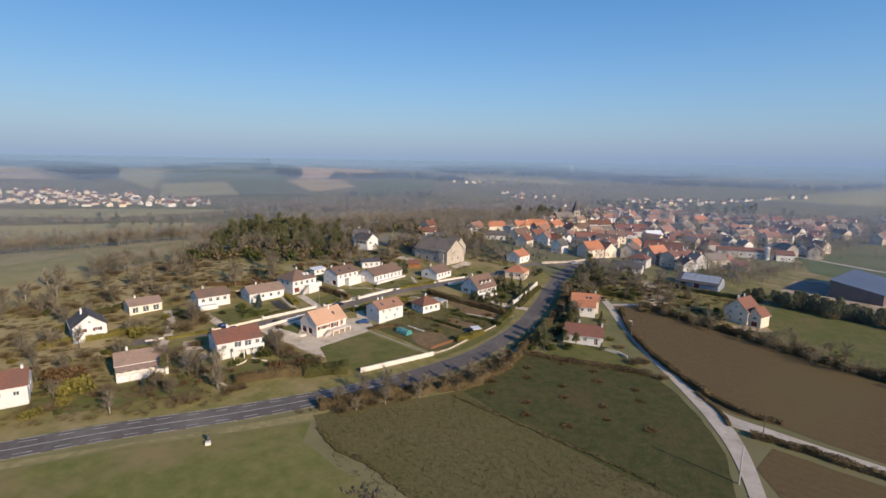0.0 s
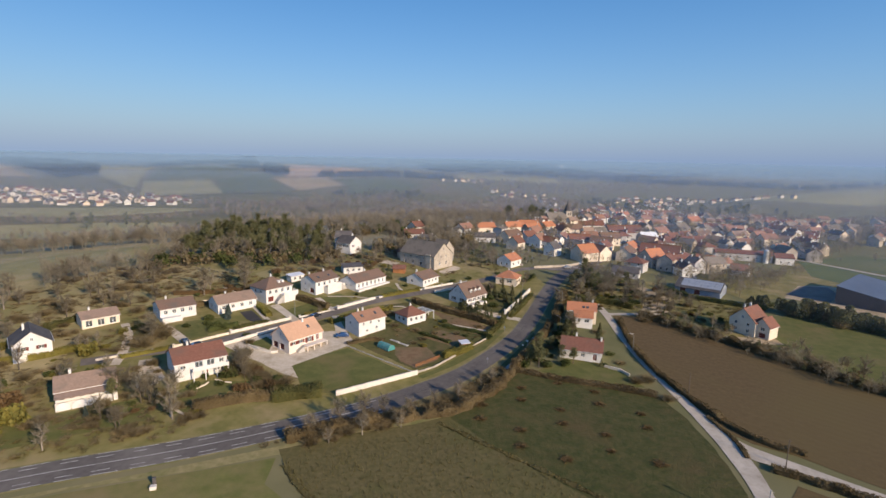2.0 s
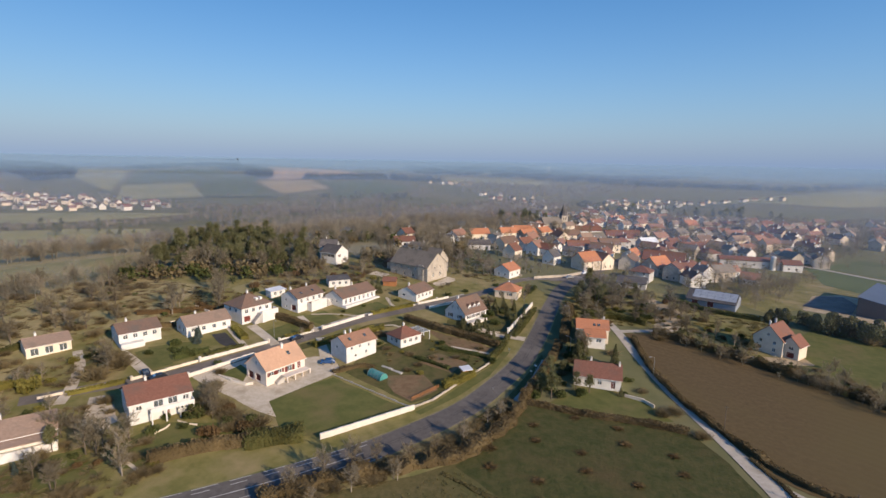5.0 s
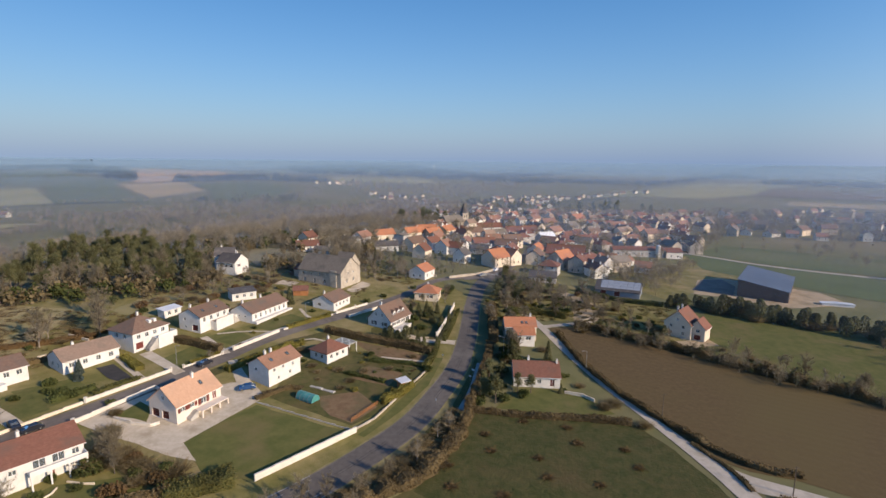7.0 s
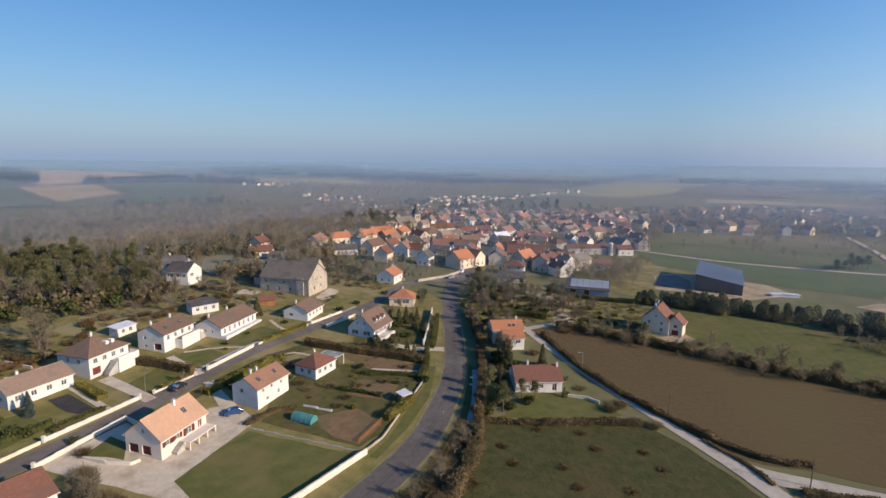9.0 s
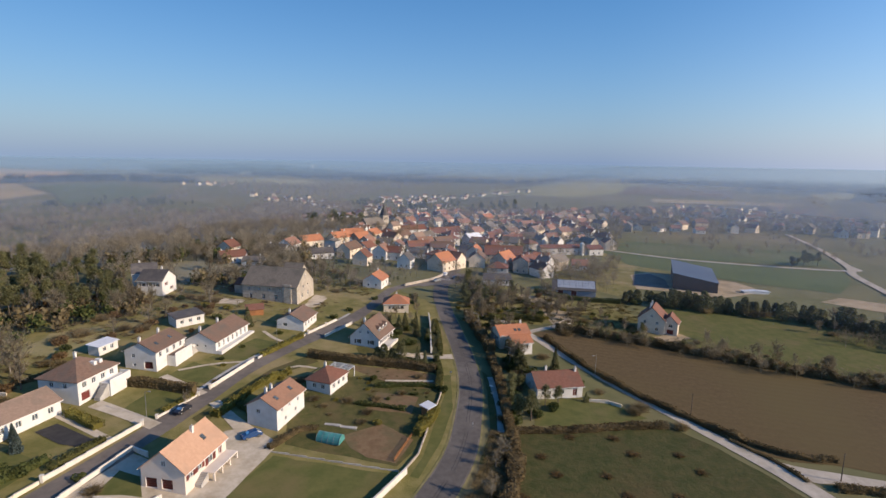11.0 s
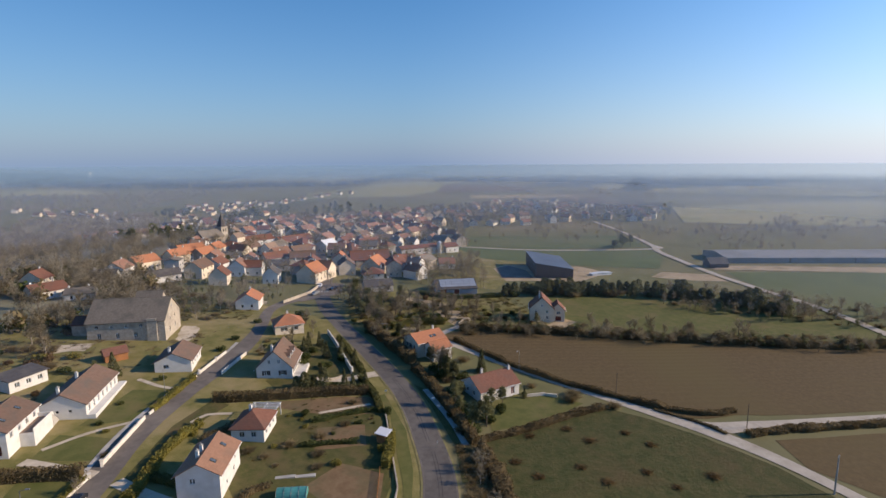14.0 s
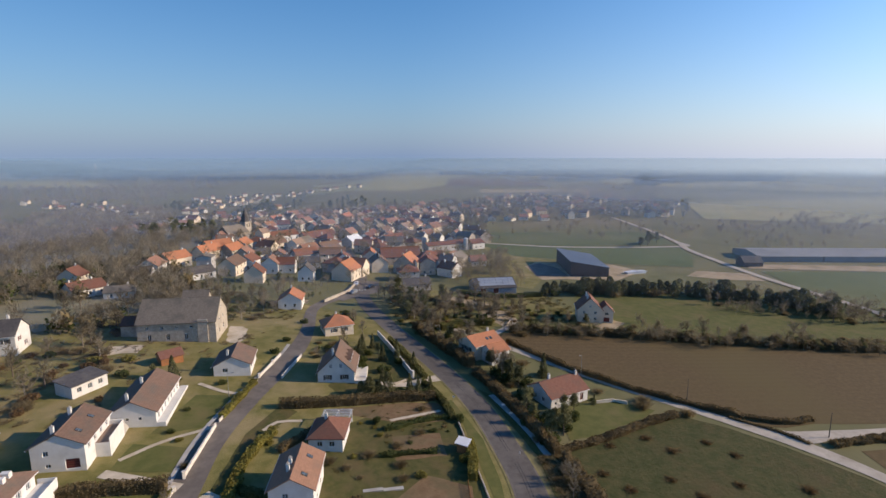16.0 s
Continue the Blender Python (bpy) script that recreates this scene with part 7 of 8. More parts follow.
part("lid", bm, M["whitemetal"], ob)

house(168, 189, -6, 10, 11, 4.2, 2.0, roof="redbrown", wall="render", chimneys=(), shut=None, F=row(2, 8, 1.0), name="workshop", category="workshop", label="short white wing of a workshop with a red roof", gutter=False)

# the church
church = tagged(new("church"), "limestone church with a dark pointed spire", "church")
church.matrix_world = pose(36, 277, gz(36, 277), 0, 0, 25)
bm = bmesh.new()
facade(bm, Vector((-14, -5, 0)), Vector((1, 0, 0)), 16, -2, 7, [(3, 2.5, 4.2, 5.5), (7.5, 2.5, 8.7, 5.5), (12, 2.5, 13.2, 5.5)])
facade(bm, Vector((2, 5, 0)), Vector((-1, 0, 0)), 16, -2, 7, [])
facade(bm, Vector((2, -5, 0)), Vector((0, 1, 0)), 10, -2, 7, [])
facade(bm, Vector((-14, 5, 0)), Vector((0, -1, 0)), 10, -2, 7, [])
for xx in (-14, 2):
    bm.faces.new([bm.verts.new(p) for p in ((xx, -5, 7), (xx, 5, 7), (xx, 0, 11.5))])
part("nave", bm, M["stone"], church)
o = part("nave_roof", roof_mesh("gable", 16, 10, 7, 4.5), M["greytile"], church)
o.location = (-6, 0, 0)
bm = bmesh.new()
soft_box(bm, 2.05, -2.6, -2, 7.2, 2.6, 13, 0.06)
soft_box(bm, 1.9, -2.75, 12.4, 7.35, 2.75, 12.8, 0.05)
part("tower", bm, M["stone"], church)
# solid black panels painted as the shaded inside of the belfry openings
for s in (-1, 1):
    for dx in (-1, 1):
        bm = bmesh.new()
        box(bm, 4.6 + dx * 0.9 - 0.4, s * 2.62 - 0.04, 9.4, 4.6 + dx * 0.9 + 0.4, s * 2.62 + 0.04, 11.6)
        part("belfry_opening", bm, M["dark"], church)
bm = bmesh.new()
cyl(bm, (4.62, 0, 13), (4.62, 0, 22), 3.4, 0.08, 8)
part("spire", bm, M["slate"], church)
bm = bmesh.new()
cyl(bm, (4.62, 0, 21.8), (4.62, 0, 23.4), 0.06, 0.04, 6)
cyl(bm, (4.2, 0, 22.9), (5.04, 0, 22.9), 0.05, 0.05, 6)
part("cross", bm, M["steel"], church)
cottage(43, 252, 30, 7, 6, 9, 2.4, "tan", "cream", label="narrow tall cream house beside the church")

# further village houses, filled in street by street
taken = [(o.matrix_world.translation.x, o.matrix_world.translation.y) for o in scene.objects if o.get("category") in ("house", "church", "workshop", "barn")]
protos = []
for i, (L, W, h, rise, roof, wall, kind) in enumerate(((11, 8, 5, 3, "oldred", "cream", "gable"), (10, 8, 4.6, 2.8, "redbrown", "render", "gable"), (13, 8.5, 5.2, 3.2, "brown", "cream", "gable"), (9, 8, 3.2, 2.6, "oldred", "render", "gable"), (10, 9, 5, 2.4, "redbrown", "greywall", "hip"), (12, 8, 5.4, 3, "greytile", "stone", "gable"), (8, 7, 6, 2.6, "tan", "render", "gable"), (11, 8.5, 3.0, 2.4, "slate", "render", "gable"))):
    protos.append((L, W, h, rise, roof, wall, kind))
made = {}
taken += [(130, 172), (142, 170), (154, 170), (166, 168), (122, 182), (136, 182), (150, 180), (164, 178), (176, 182), (148, 158), (136, 160), (178, 196), (124, 196)]


def fill(poly, n, gap, group):
    """Village houses strewn over an area, no two nearer than gap."""
    xs, ys = [p[0] for p in poly], [p[1] for p in poly]
    tries = done = 0
    while done < n and tries < 6000:
        tries += 1
        x, y = rng.uniform(min(xs), max(xs)), rng.uniform(min(ys), max(ys))
        if not inside(poly, x, y) or any((x - a) ** 2 + (y - b) ** 2 < gap * gap for a, b in taken):
            continue
        if min((x - p[0]) ** 2 + (y - p[1]) ** 2 for p in ROAD[::3]) < 64:
            continue
        taken.append((x, y))
        i, rot = int(rng.integers(len(protos))), (25, 115, 62, -28)[int(rng.integers(4))] + rng.uniform(-12, 12)
        done += 1
        m = pose(x, y, gz(x, y), 0, 0, rot)
        if i in made:
            o = copy_thing(made[i], m)
            o["group"] = group
        else:
            L, W, h, rise, roof, wall, kind = protos[i]
            made[i] = cottage(x, y, rot, L, W, h, rise, roof, wall, kind)
            made[i]["group"] = group


fill([(-10, 195), (0, 150), (60, 120), (110, 120), (150, 160), (175, 180), (210, 230), (200, 300), (140, 300), (60, 300), (20, 270)], 66, 11, "village houses")
fill([(60, 300), (200, 250), (275, 340), (300, 430), (190, 470), (90, 430), (50, 380)], 100, 12, "village houses")
fill([(215, 300), (360, 275), (480, 216), (650, 315), (620, 420), (500, 500), (300, 480), (270, 380)], 84, 16, "outlying village houses")

def far_houses(poly, n, gap, label):
    """A distant settlement, its small houses joined in one mesh."""
    mats = [M[k] for k in ("render", "cream", "oldred", "brown", "redbrown", "slate")]
    bm = bmesh.new()
    xs, ys = [p[0] for p in poly], [p[1] for p in poly]
    tries = done = 0
    own = []
    while done < n and tries < 6000:
        tries += 1
        x, y = rng.uniform(min(xs), max(xs)), rng.uniform(min(ys), max(ys))
        if not inside(poly, x, y) or any((x - a) ** 2 + (y - b) ** 2 < gap * gap for a, b in own):
            continue
        own.append((x, y))
        taken.append((x, y))
        done += 1
        L, W, h, rise = rng.uniform(8, 12), rng.uniform(6.5, 8), rng.uniform(2.6, 4.8), rng.uniform(2.2, 3.4)
        m = pose(x, y, gz(x, y), 0, 0, rng.uniform(0, 180))
        w0, r0 = int(rng.integers(0, 2)), int(rng.integers(2, 6))
        v = [m @ Vector(p) for p in ((-L / 2, -W / 2, -3), (L / 2, -W / 2, -3), (L / 2, W / 2, -3), (-L / 2, W / 2, -3), (-L / 2, -W / 2, h), (L / 2, -W / 2, h), (L / 2, W / 2, h), (-L / 2, W / 2, h), (-L / 2, 0, h + rise), (L / 2, 0, h + rise))]
        for f in ((0, 1, 5, 4), (1, 2, 6, 9, 5), (2, 3, 7, 6), (3, 0, 4, 8, 7)):
            bm.faces.new([bm.verts.new(v[i]) for i in f]).material_index = w0
        sl = rise / (W / 2)
        for sgn in (-1, 1):
            ps = [(-L / 2 - 0.3, sgn * (W / 2 + 0.5), h - 0.5 * sl + 0.1), (L / 2 + 0.3, sgn * (W / 2 + 0.5), h - 0.5 * sl + 0.1), (L / 2 + 0.3, 0, h + rise + 0.1), (-L / 2 - 0.3, 0, h + rise + 0.1)]
            bm.faces.new([bm.verts.new(m @ Vector(p)) for p in ps]).material_index = r0
    me = bpy.data.meshes.new("far_houses")
    bm.to_mesh(me)
    bm.free()
    for k in mats:
        me.materials.append(k)
    tagged(new("far_houses", me), label, "houses", kind="stuff")


far_houses([(-30, 420), (40, 430), (150, 480), (230, 600), (60, 640), (-60, 560)], 26, 20, "small far houses behind the village")
far_houses([(80, 700), (160, 900), (340, 1000), (480, 900), (420, 1200), (330, 1250), (160, 1140)], 60, 22, "pale houses of a distant hamlet")
far_houses([(-730, 380), (-690, 420), (-570, 415), (-480, 480), (-520, 560), (-670, 580), (-900, 610), (-1000, 560), (-820, 420)], 90, 18, "white houses of a village across the valley")
far_houses([(-130, 1062), (-85, 929), (36, 753), (67, 852), (28, 1000)], 16, 22, "pale houses scattered in the wooded valley")
far_houses([(-34, 345), (20, 385), (57, 485), (30, 520), (-40, 480)], 13, 17, "small houses and sheds behind the church")
far_houses([(-300, 1320), (-200, 1300), (-180, 1420), (-290, 1430)], 7, 24, "pale far farm buildings")
far_houses([(600, 330), (700, 330), (660, 480), (520, 560), (500, 500)], 30, 20, "small houses at the end of the village")

# long glasshouses out on the plain
for i in range(1, 10):
    t = i * 40.0 - 8
    gx, gy = 268 + t * 0.80, 62 - t * 0.60
    house(gx + 10, gy + 9, -37, 39, 30, 3.2, 2.0, "gable", "glasshouse", "glasshouse", chimneys=(), shut=None, name="glasshouse", category="glasshouse", label="long low glasshouse with a blue-grey roof", group="glasshouses on the plain", gutter=False, base=3.5)
house(263, 50, -37, 11, 9, 2.6, 3.0, "gable", "cladding", "slate", chimneys=(), shut=None, name="barn", category="barn", label="dark gabled shed beside a sandy road", gutter=False)
house(188, 76, 72, 3, 12, 1.0, 0.3, "gable", "whitemetal", "whitemetal", chimneys=(), shut=None, name="trough", category="trough", label="low white covered trough in a farmyard", gutter=False)

# ---- small things ----
def car(x, y, rot, paint, label):
    ob = tagged(new("car"), label, "car")
    ob.matrix_world = pose(x, y, gz(x, y, 0.1), 0, 0, rot)
    prof = [(-2.1, 0.3), (-2.12, 0.75), (-1.95, 0.95), (-1.2, 1.02), (-0.6, 1.42), (1.0, 1.46), (1.85, 1.0), (2.08, 0.85), (2.1, 0.3)]
    bm = bmesh.new()
    rings = []
    for yy, k in ((-0.85, 0.94), (-0.8, 1.0), (0.8, 1.0), (0.85, 0.94)):
        rings.append([bm.verts.new((a * k, yy, 0.3 + (b - 0.3) * (k if b > 0.9 else 1))) for a, b in prof])
    for r0, r1 in zip(rings, rings[1:]):
        for i in range(len(prof)):
            j = (i + 1) % len(prof)
            bm.faces.new((r0[i], r0[j], r1[j], r1[i]))
    bm.faces.new(rings[0][::-1]), bm.faces.new(rings[-1])
    part("body", bm, paint, ob)
    for nm, a, b in (("windscreen", (-1.17, 1.06), (-0.63, 1.40)), ("rear_window", (1.05, 1.45), (1.8, 1.05))):
        bm = bmesh.new()
        d = Vector((-(b[1] - a[1]), 0, b[0] - a[0])).normalized() * 0.02
        quad(bm, (a[0] + d.x, -0.66, a[1] + d.z), (a[0] + d.x, 0.66, a[1] + d.z), (b[0] + d.x, 0.6, b[1] + d.z), (b[0] + d.x, -0.6, b[1] + d.z))
        part(nm, bm, M["glass"], ob)
    for s in (-1, 1):
        bm = bmesh.new()
        quad(bm, (-0.95, s * 0.84, 1.04), (1.3, s * 0.84, 1.04), (0.95, s * 0.81, 1.38), (-0.5, s * 0.81, 1.38))
        part("side_window", bm, M["glass"], ob)
        for wx in (-1.3, 1.3):
            bm = bmesh.new()
            cyl(bm, (wx, s * 0.68, 0.31), (wx, s * 0.88, 0.31), 0.31, 0.31, 14)
            wheel = part("wheel", bm, M["dark"], ob)
            bm = bmesh.new()
            cyl(bm, (wx, s * 0.88, 0.31), (wx, s * 0.895, 0.31), 0.19, 0.17, 10)
            part("rim", bm, M["steel"], wheel)


car(-37.6, -10.2, 20, M["carblue"], "dark blue car parked on a drive beside a white house")
car(-53.2, 2.2, 58, M["cardark"], "dark car parked at the edge of the lane")
car(-80.6, -30.6, 140, M["cardark"], "dark car at the foot of a driveway")
car(-76.2, -31.5, 52, M["cardark"], "dark car parked in the lane")
car(37, 113, 30, M["cargrey"], "grey car parked in the village square")
car(45, 126, 60, M["carwhite"], "white car parked in the village square")
car(48, 118, 20, M["cardark"], "dark car parked in the village square")


def mast(x, y, h, r, material, name, label, arm=0.0, rot=0.0):
    ob = tagged(new(name), label, "pole")
    ob.matrix_world = pose(x, y, gz(x, y), 0, 0, rot)
    bm = bmesh.new()
    cyl(bm, (0, 0, -0.5), (0, 0, h), r, r * 0.65, 8)
    part("pole", bm, material, ob)
    bm = bmesh.new()
    if arm:
        cyl(bm, (0, 0, h - 0.05), (arm, 0, h + 0.25), 0.05, 0.04, 6)
        soft_box(bm, arm - 0.1, -0.14, h + 0.17, arm + 0.6, 0.14, h + 0.33, 0.03)
        part("lamp_head", bm, M["steel"], ob)
    else:
        soft_box(bm, -0.5, -0.05, h - 0.45, 0.5, 0.05, h - 0.35, 0.01)
        part("crossarm", bm, material, ob)


mast(68.6, -70.4, 8.5, 0.19, M["concrete"], "utility_pole", "pale concrete utility pole beside a track")
mast(80.1, -48.6, 6.5, 0.12, M["bark"], "utility_pole", "wooden pole at a track junction")
mast(66.6, -20.6, 7.0, 0.12, M["bark"], "utility_pole", "wooden pole beside a gravel track")
mast(55.6, 5.5, 6.5, 0.08, M["steel"], "street_lamp", "grey street lamp beside a gravel track", 1.2, 200)
mast(-33.5, 40.5, 6.0, 0.08, M["steel"], "street_lamp", "grey street lamp on the lane's footway", 1.0, -30)
mast(-60.2, 0.8, 6.0, 0.08, M["steel"], "street_lamp", "grey street lamp beside the lane", 1.0, -30)
mast(32.5, 14.5, 6.5, 0.08, M["steel"], "street_lamp", "grey street lamp beside the main road", 1.2, 150)
mast(33.5, 45, 6.5, 0.08, M["steel"], "street_lamp", "grey street lamp on the main road", 1.2, 170)

for x, y, w, h, lab in ((22, 2.5, 0.9, 0.45, "small white road sign on a post"), (20.8, -1.5, 0.7, 0.4, "low white road sign beside the ditch"), (11, -14.5, 0.2, 0.5, "short white marker post beside the road"), (13.6, 12, 0.5, 0.4, "small white road sign")):
    ob = tagged(new("road_sign"), lab, "sign")
    ob.matrix_world = pose(x, y, gz(x, y), 0, 0, -35)
    bm = bmesh.new()
    cyl(bm, (0, 0, -0.3), (0, 0, 1.7), 0.035, 0.035, 6)
    part("post", bm, M["steel"], ob)
    bm = bmesh.new()
    soft_box(bm, -w / 2, -0.06, 1.7 - h, w / 2, -0.036, 1.72, 0.008)
    part("panel", bm, M["frame"], ob)

tunnel = tagged(new("polytunnel"), "small teal plastic polytunnel in a vegetable garden", "polytunnel")
tunnel.matrix_world = pose(-21.4, -13.9, gz(-21.4, -13.9), 0, 0, -32)
bm = bmesh.new()
arc = [(-math.cos(t) * 1.45, math.sin(t) * 1.7 + 0.1) for t in np.linspace(0, math.pi, 11)]
ends = [[bm.verts.new((xx, a, b)) for a, b in arc] for xx in (-2.7, 2.7)]
for i in range(10):
    bm.faces.new((ends[0][i], ends[1][i], ends[1][i + 1], ends[0][i + 1]))
bm.faces.new(ends[0]), bm.faces.new(ends[1][::-1])
part("cover", bm, M["teal"], tunnel)
for xx in (-2.7, -1.35, 0, 1.35, 2.7):
    bm = bmesh.new()
    for (a, b), (c, d) in zip(arc, arc[1:]):
        cyl(bm, (xx, a * 1.02, b * 1.02), (xx, c * 1.02, d * 1.02), 0.03, 0.03, 5, False)
    part("hoop", bm, M["steel"], tunnel)
house(2.4, -6.0, 35, 2.6, 2.0, 1.9, 0.3, "shed", "wood", "whitemetal", chimneys=(), shut=None, name="garden_shed", category="shed", label="tiny garden shed with a white metal roof", gutter=False, base=0.5)

fence = tagged(new("garden_fence"), "orange wooden picket fence at a garden corner", "fence")
fence.matrix_world = pose(-8, -25, gz(-8, -25))
for a, b in (((-9.2, -23.4), (-3.6, -15)),):
    n = 34
    for i in range(n):
        x, y = a[0] + (b[0] - a[0]) * i / n, a[1] + (b[1] - a[1]) * i / n
        bm = bmesh.new()
        soft_box(bm, -0.07, -0.02, -0.2, 0.07, 0.02, 1.0, 0.01)
        o = part("picket", bm, M["wood"], fence)
        o.matrix_local = fence.matrix_world.inverted() @ pose(x, y, gz(x, y), 0, 0, 60)

# a pale rock, built as a plain block, and a dark post
rock = tagged(new("well_house"), "small pale rock beside a dark post in a pasture", "shelter")
rock.matrix_world = pose(-44.5, -87, gz(-44.5, -87), 0, 0, 30)
rock.scale = (0.65, 0.65, 0.65)
bm = bmesh.new()
soft_box(bm, -0.9, -0.8, -0.3, 0.9, 0.8, 1.1, 0.1)
part("block", bm, M["wallwhite"], rock)
bm = bmesh.new()
soft_box(bm, -0.5, 1.6, -0.3, 0.5, 2.4, 2.6, 0.08)
part("post", bm, M["slate"], rock)

ob = tagged(new("log_pile"), "heap of dark cut branches in a meadow", "log pile")
ob.matrix_world = pose(-5, -92.5, gz(-5, -92.5))
for i in range(40):
    bm = bmesh.new()
    p = Vector((rng.normal(0, 1.6), rng.normal(0, 1.0), rng.uniform(0.1, 0.9)))
    d = Vector((rng.normal(), rng.normal(), rng.normal() * 0.25)).normalized() * rng.uniform(0.8, 1.8)
    cyl(bm, p, p + d, 0.11, 0.07, 6)
    part("branch", bm, M["bark"], ob)

tower = tagged(new("water_tower"), "far white tower on the horizon", "tower")
tower.matrix_world = pose(50, 1930, gz(50, 1930))
bm = bmesh.new()
cyl(bm, (0, 0, -3), (0, 0, 22), 3.5, 3.5, 16)
part("shaft", bm, M["render"], tower)
bm = bmesh.new()
cyl(bm, (0, 0, 22), (0, 0, 28), 5.5, 5.5, 16)
part("tank", bm, M["render"], tower)

# ---- woods ----
def template(kind, seed, fine=400):
    if kind == "bare":
        r = np.random.default_rng(seed)
        segs = [(np.array([0, 0, -0.4]), np.array([0.1, 0.1, 5.0]), 0.2, 0.13), (np.array([0.1, 0.1, 5.0]), np.array([0.2, -0.1, 9.5]), 0.13, 0.04)]
        for j in range(7):
            base, az = np.array([0.1, 0.1, 3.4 + 0.7 * j]), j * 2.4 + r.uniform(-0.4, 0.4)
            segs.append((base, base + np.array([math.cos(az), math.sin(az), 1.1]) * r.uniform(1.6, 2.6), 0.07, 0.03))
        k, Ps = fine, []
        for j in range(9):
            c = np.array([r.normal(0, 1.5), r.normal(0, 1.5), 7.0 + r.normal(0, 1.7)])
            d = r.normal(size=(k // 9, 3))
            d /= np.linalg.norm(d, axis=1)[:, None]
            Ps.append(c + d * r.uniform(0.2, 1, (k // 9, 1)) ** 0.5 * np.array([1.9, 1.9, 2.2]))
        P = np.concatenate(Ps)
        D = (P - np.array([0, 0, 5.5])) * np.array([0.22, 0.22, 0.16]) + np.array([0, 0, 0.5]) + r.normal(0, 0.5, P.shape)
        return join_np(tubes(segs, 4), slivers(P, D, 0.085 * (400 / fine) ** 0.5))
    if kind == "far":
        r = np.random.default_rng(seed)
        return leaves(r.normal(size=(70, 3)) * np.array([2.3, 2.3, 2.6]) + np.array([0, 0, 6.5]), 1.5)
    t, c = pine_parts(12, 3.2, seed, 14, 18, 0.48)
    return join_np(t, c)


def woods(name, label, places, kind, material, low=0.75, high=1.2, fine=400):
    """One mass of trees on the given places."""
    temps = [template(kind, 900 + i, fine) for i in range(4)]
    Vs, Fs, n = [], [], 0
    for i, (x, y) in enumerate(places):
        v, f = temps[i % 4]
        a, s = rng.uniform(0, 6.28), rng.uniform(low, high)
        c, sn = math.cos(a) * s, math.sin(a) * s
        Vs.append(np.stack([v[:, 0] * c - v[:, 1] * sn + x, v[:, 0] * sn + v[:, 1] * c + y, v[:, 2] * s * rng.uniform(0.85, 1.15) + ground_z(x, y) - 0.3], 1))
        Fs.append(f + n)
        n += len(v)
    return tagged(put(name, mesh_np(name, np.concatenate(Vs), np.concatenate(Fs)), material), label, "woods", kind="stuff")


def strew(poly, n, holes=()):
    xs, ys = [p[0] for p in poly], [p[1] for p in poly]
    out = []
    while len(out) < n:
        x, y = rng.uniform(min(xs), max(xs)), rng.uniform(min(ys), max(ys))
        if inside(poly, x, y) and not any(inside(h, x, y) for h in holes) and noise.noise((x * 0.02, y * 0.02, 5.0)) > -0.32:
            out.append((x, y))
    return out


def along(pts, n, spread):
    line = spline(pts, 4.0)
    out = []
    for _ in range(n):
        p = line[int(rng.integers(len(line)))]
        out.append((p[0] + rng.normal(0, spread), p[1] + rng.normal(0, spread)))
    return out


near = strew([(-176, 150), (-110, 140), (-70, 110), (-40, 120), (-20, 205), (0, 250), (20, 300), (0, 420), (-120, 420), (-215, 280), (-190, 190)], 820)
rows = along([(-166, -6), (-158, 12), (-153, 28), (-141, 43)], 34, 2.5) + along([(-330, -20), (-255, 41), (-230, 51), (-211, 69), (-192, 85), (-172, 97)], 200, 4.5)
woods("tree_rows", "rows of bare trees along a sloping pasture", rows, "bare", M["twigwood"], 0.5, 0.85)
near += along([(-330, 40), (-270, 100), (-235, 150), (-205, 200)], 80, 7)
near += strew([(-100, 104), (-62, 104), (-34, 112), (-18, 150), (-24, 200), (-60, 200), (-100, 140)], 170)
near += strew([(-200, 150), (-176, 130), (-170, 150), (-190, 200), (-230, 300), (-270, 250)], 130)
near = [p for p in near if min((p[0] - a) ** 2 + (p[1] - b) ** 2 for a, b in taken) > 64]
woods("woodland", "leafless grey-brown winter woodland in the valley", near, "bare", M["twigwood"], 0.5, 0.85)
mid = strew([(-220, 290), (-120, 420), (0, 420), (60, 650), (80, 900), (-60, 900), (-94, 698), (-167, 620), (-196, 509), (-228, 430)], 1000)
mid += strew([(-403, 424), (-370, 520), (-330, 640), (-261, 745), (-167, 621), (-200, 400), (-230, 340), (-300, 340)], 420)
mid += along([(-454, 512), (-377, 498), (-299, 500), (-220, 470)], 60, 6) + along([(-277, 794), (-220, 900), (-260, 1100)], 70, 14)
rows = along([(-700, 160), (-532, 254), (-448, 274), (-384, 346), (-371, 401)], 210, 7) + along([(-560, 110), (-428, 170), (-350, 206), (-300, 240), (-280, 290)], 150, 6) + along([(-547, 673), (-436, 727), (-343, 759)], 60, 8)
rows += along([(-720, 365), (-600, 440), (-480, 500), (-400, 480)], 90, 10) + strew([(-1000, 600), (-720, 400), (-480, 480), (-520, 580), (-900, 700)], 200)
woods("tree_rows", "rows of bare trees between valley meadows", rows, "bare", M["twigwood"], 0.45, 0.8, 240)
woods("woodland", "leafless woodland along the valley floor", mid, "bare", M["twigwood"], 0.6, 1.0, 240)
far = strew([(-420, 1730), (60, 1740), (330, 1800), (260, 2060), (-300, 2060), (-520, 1950)], 900) + strew([(-1394, 996), (-1369, 1101), (-1175, 1051), (-1065, 929), (-1067, 822), (-1193, 907)], 420)
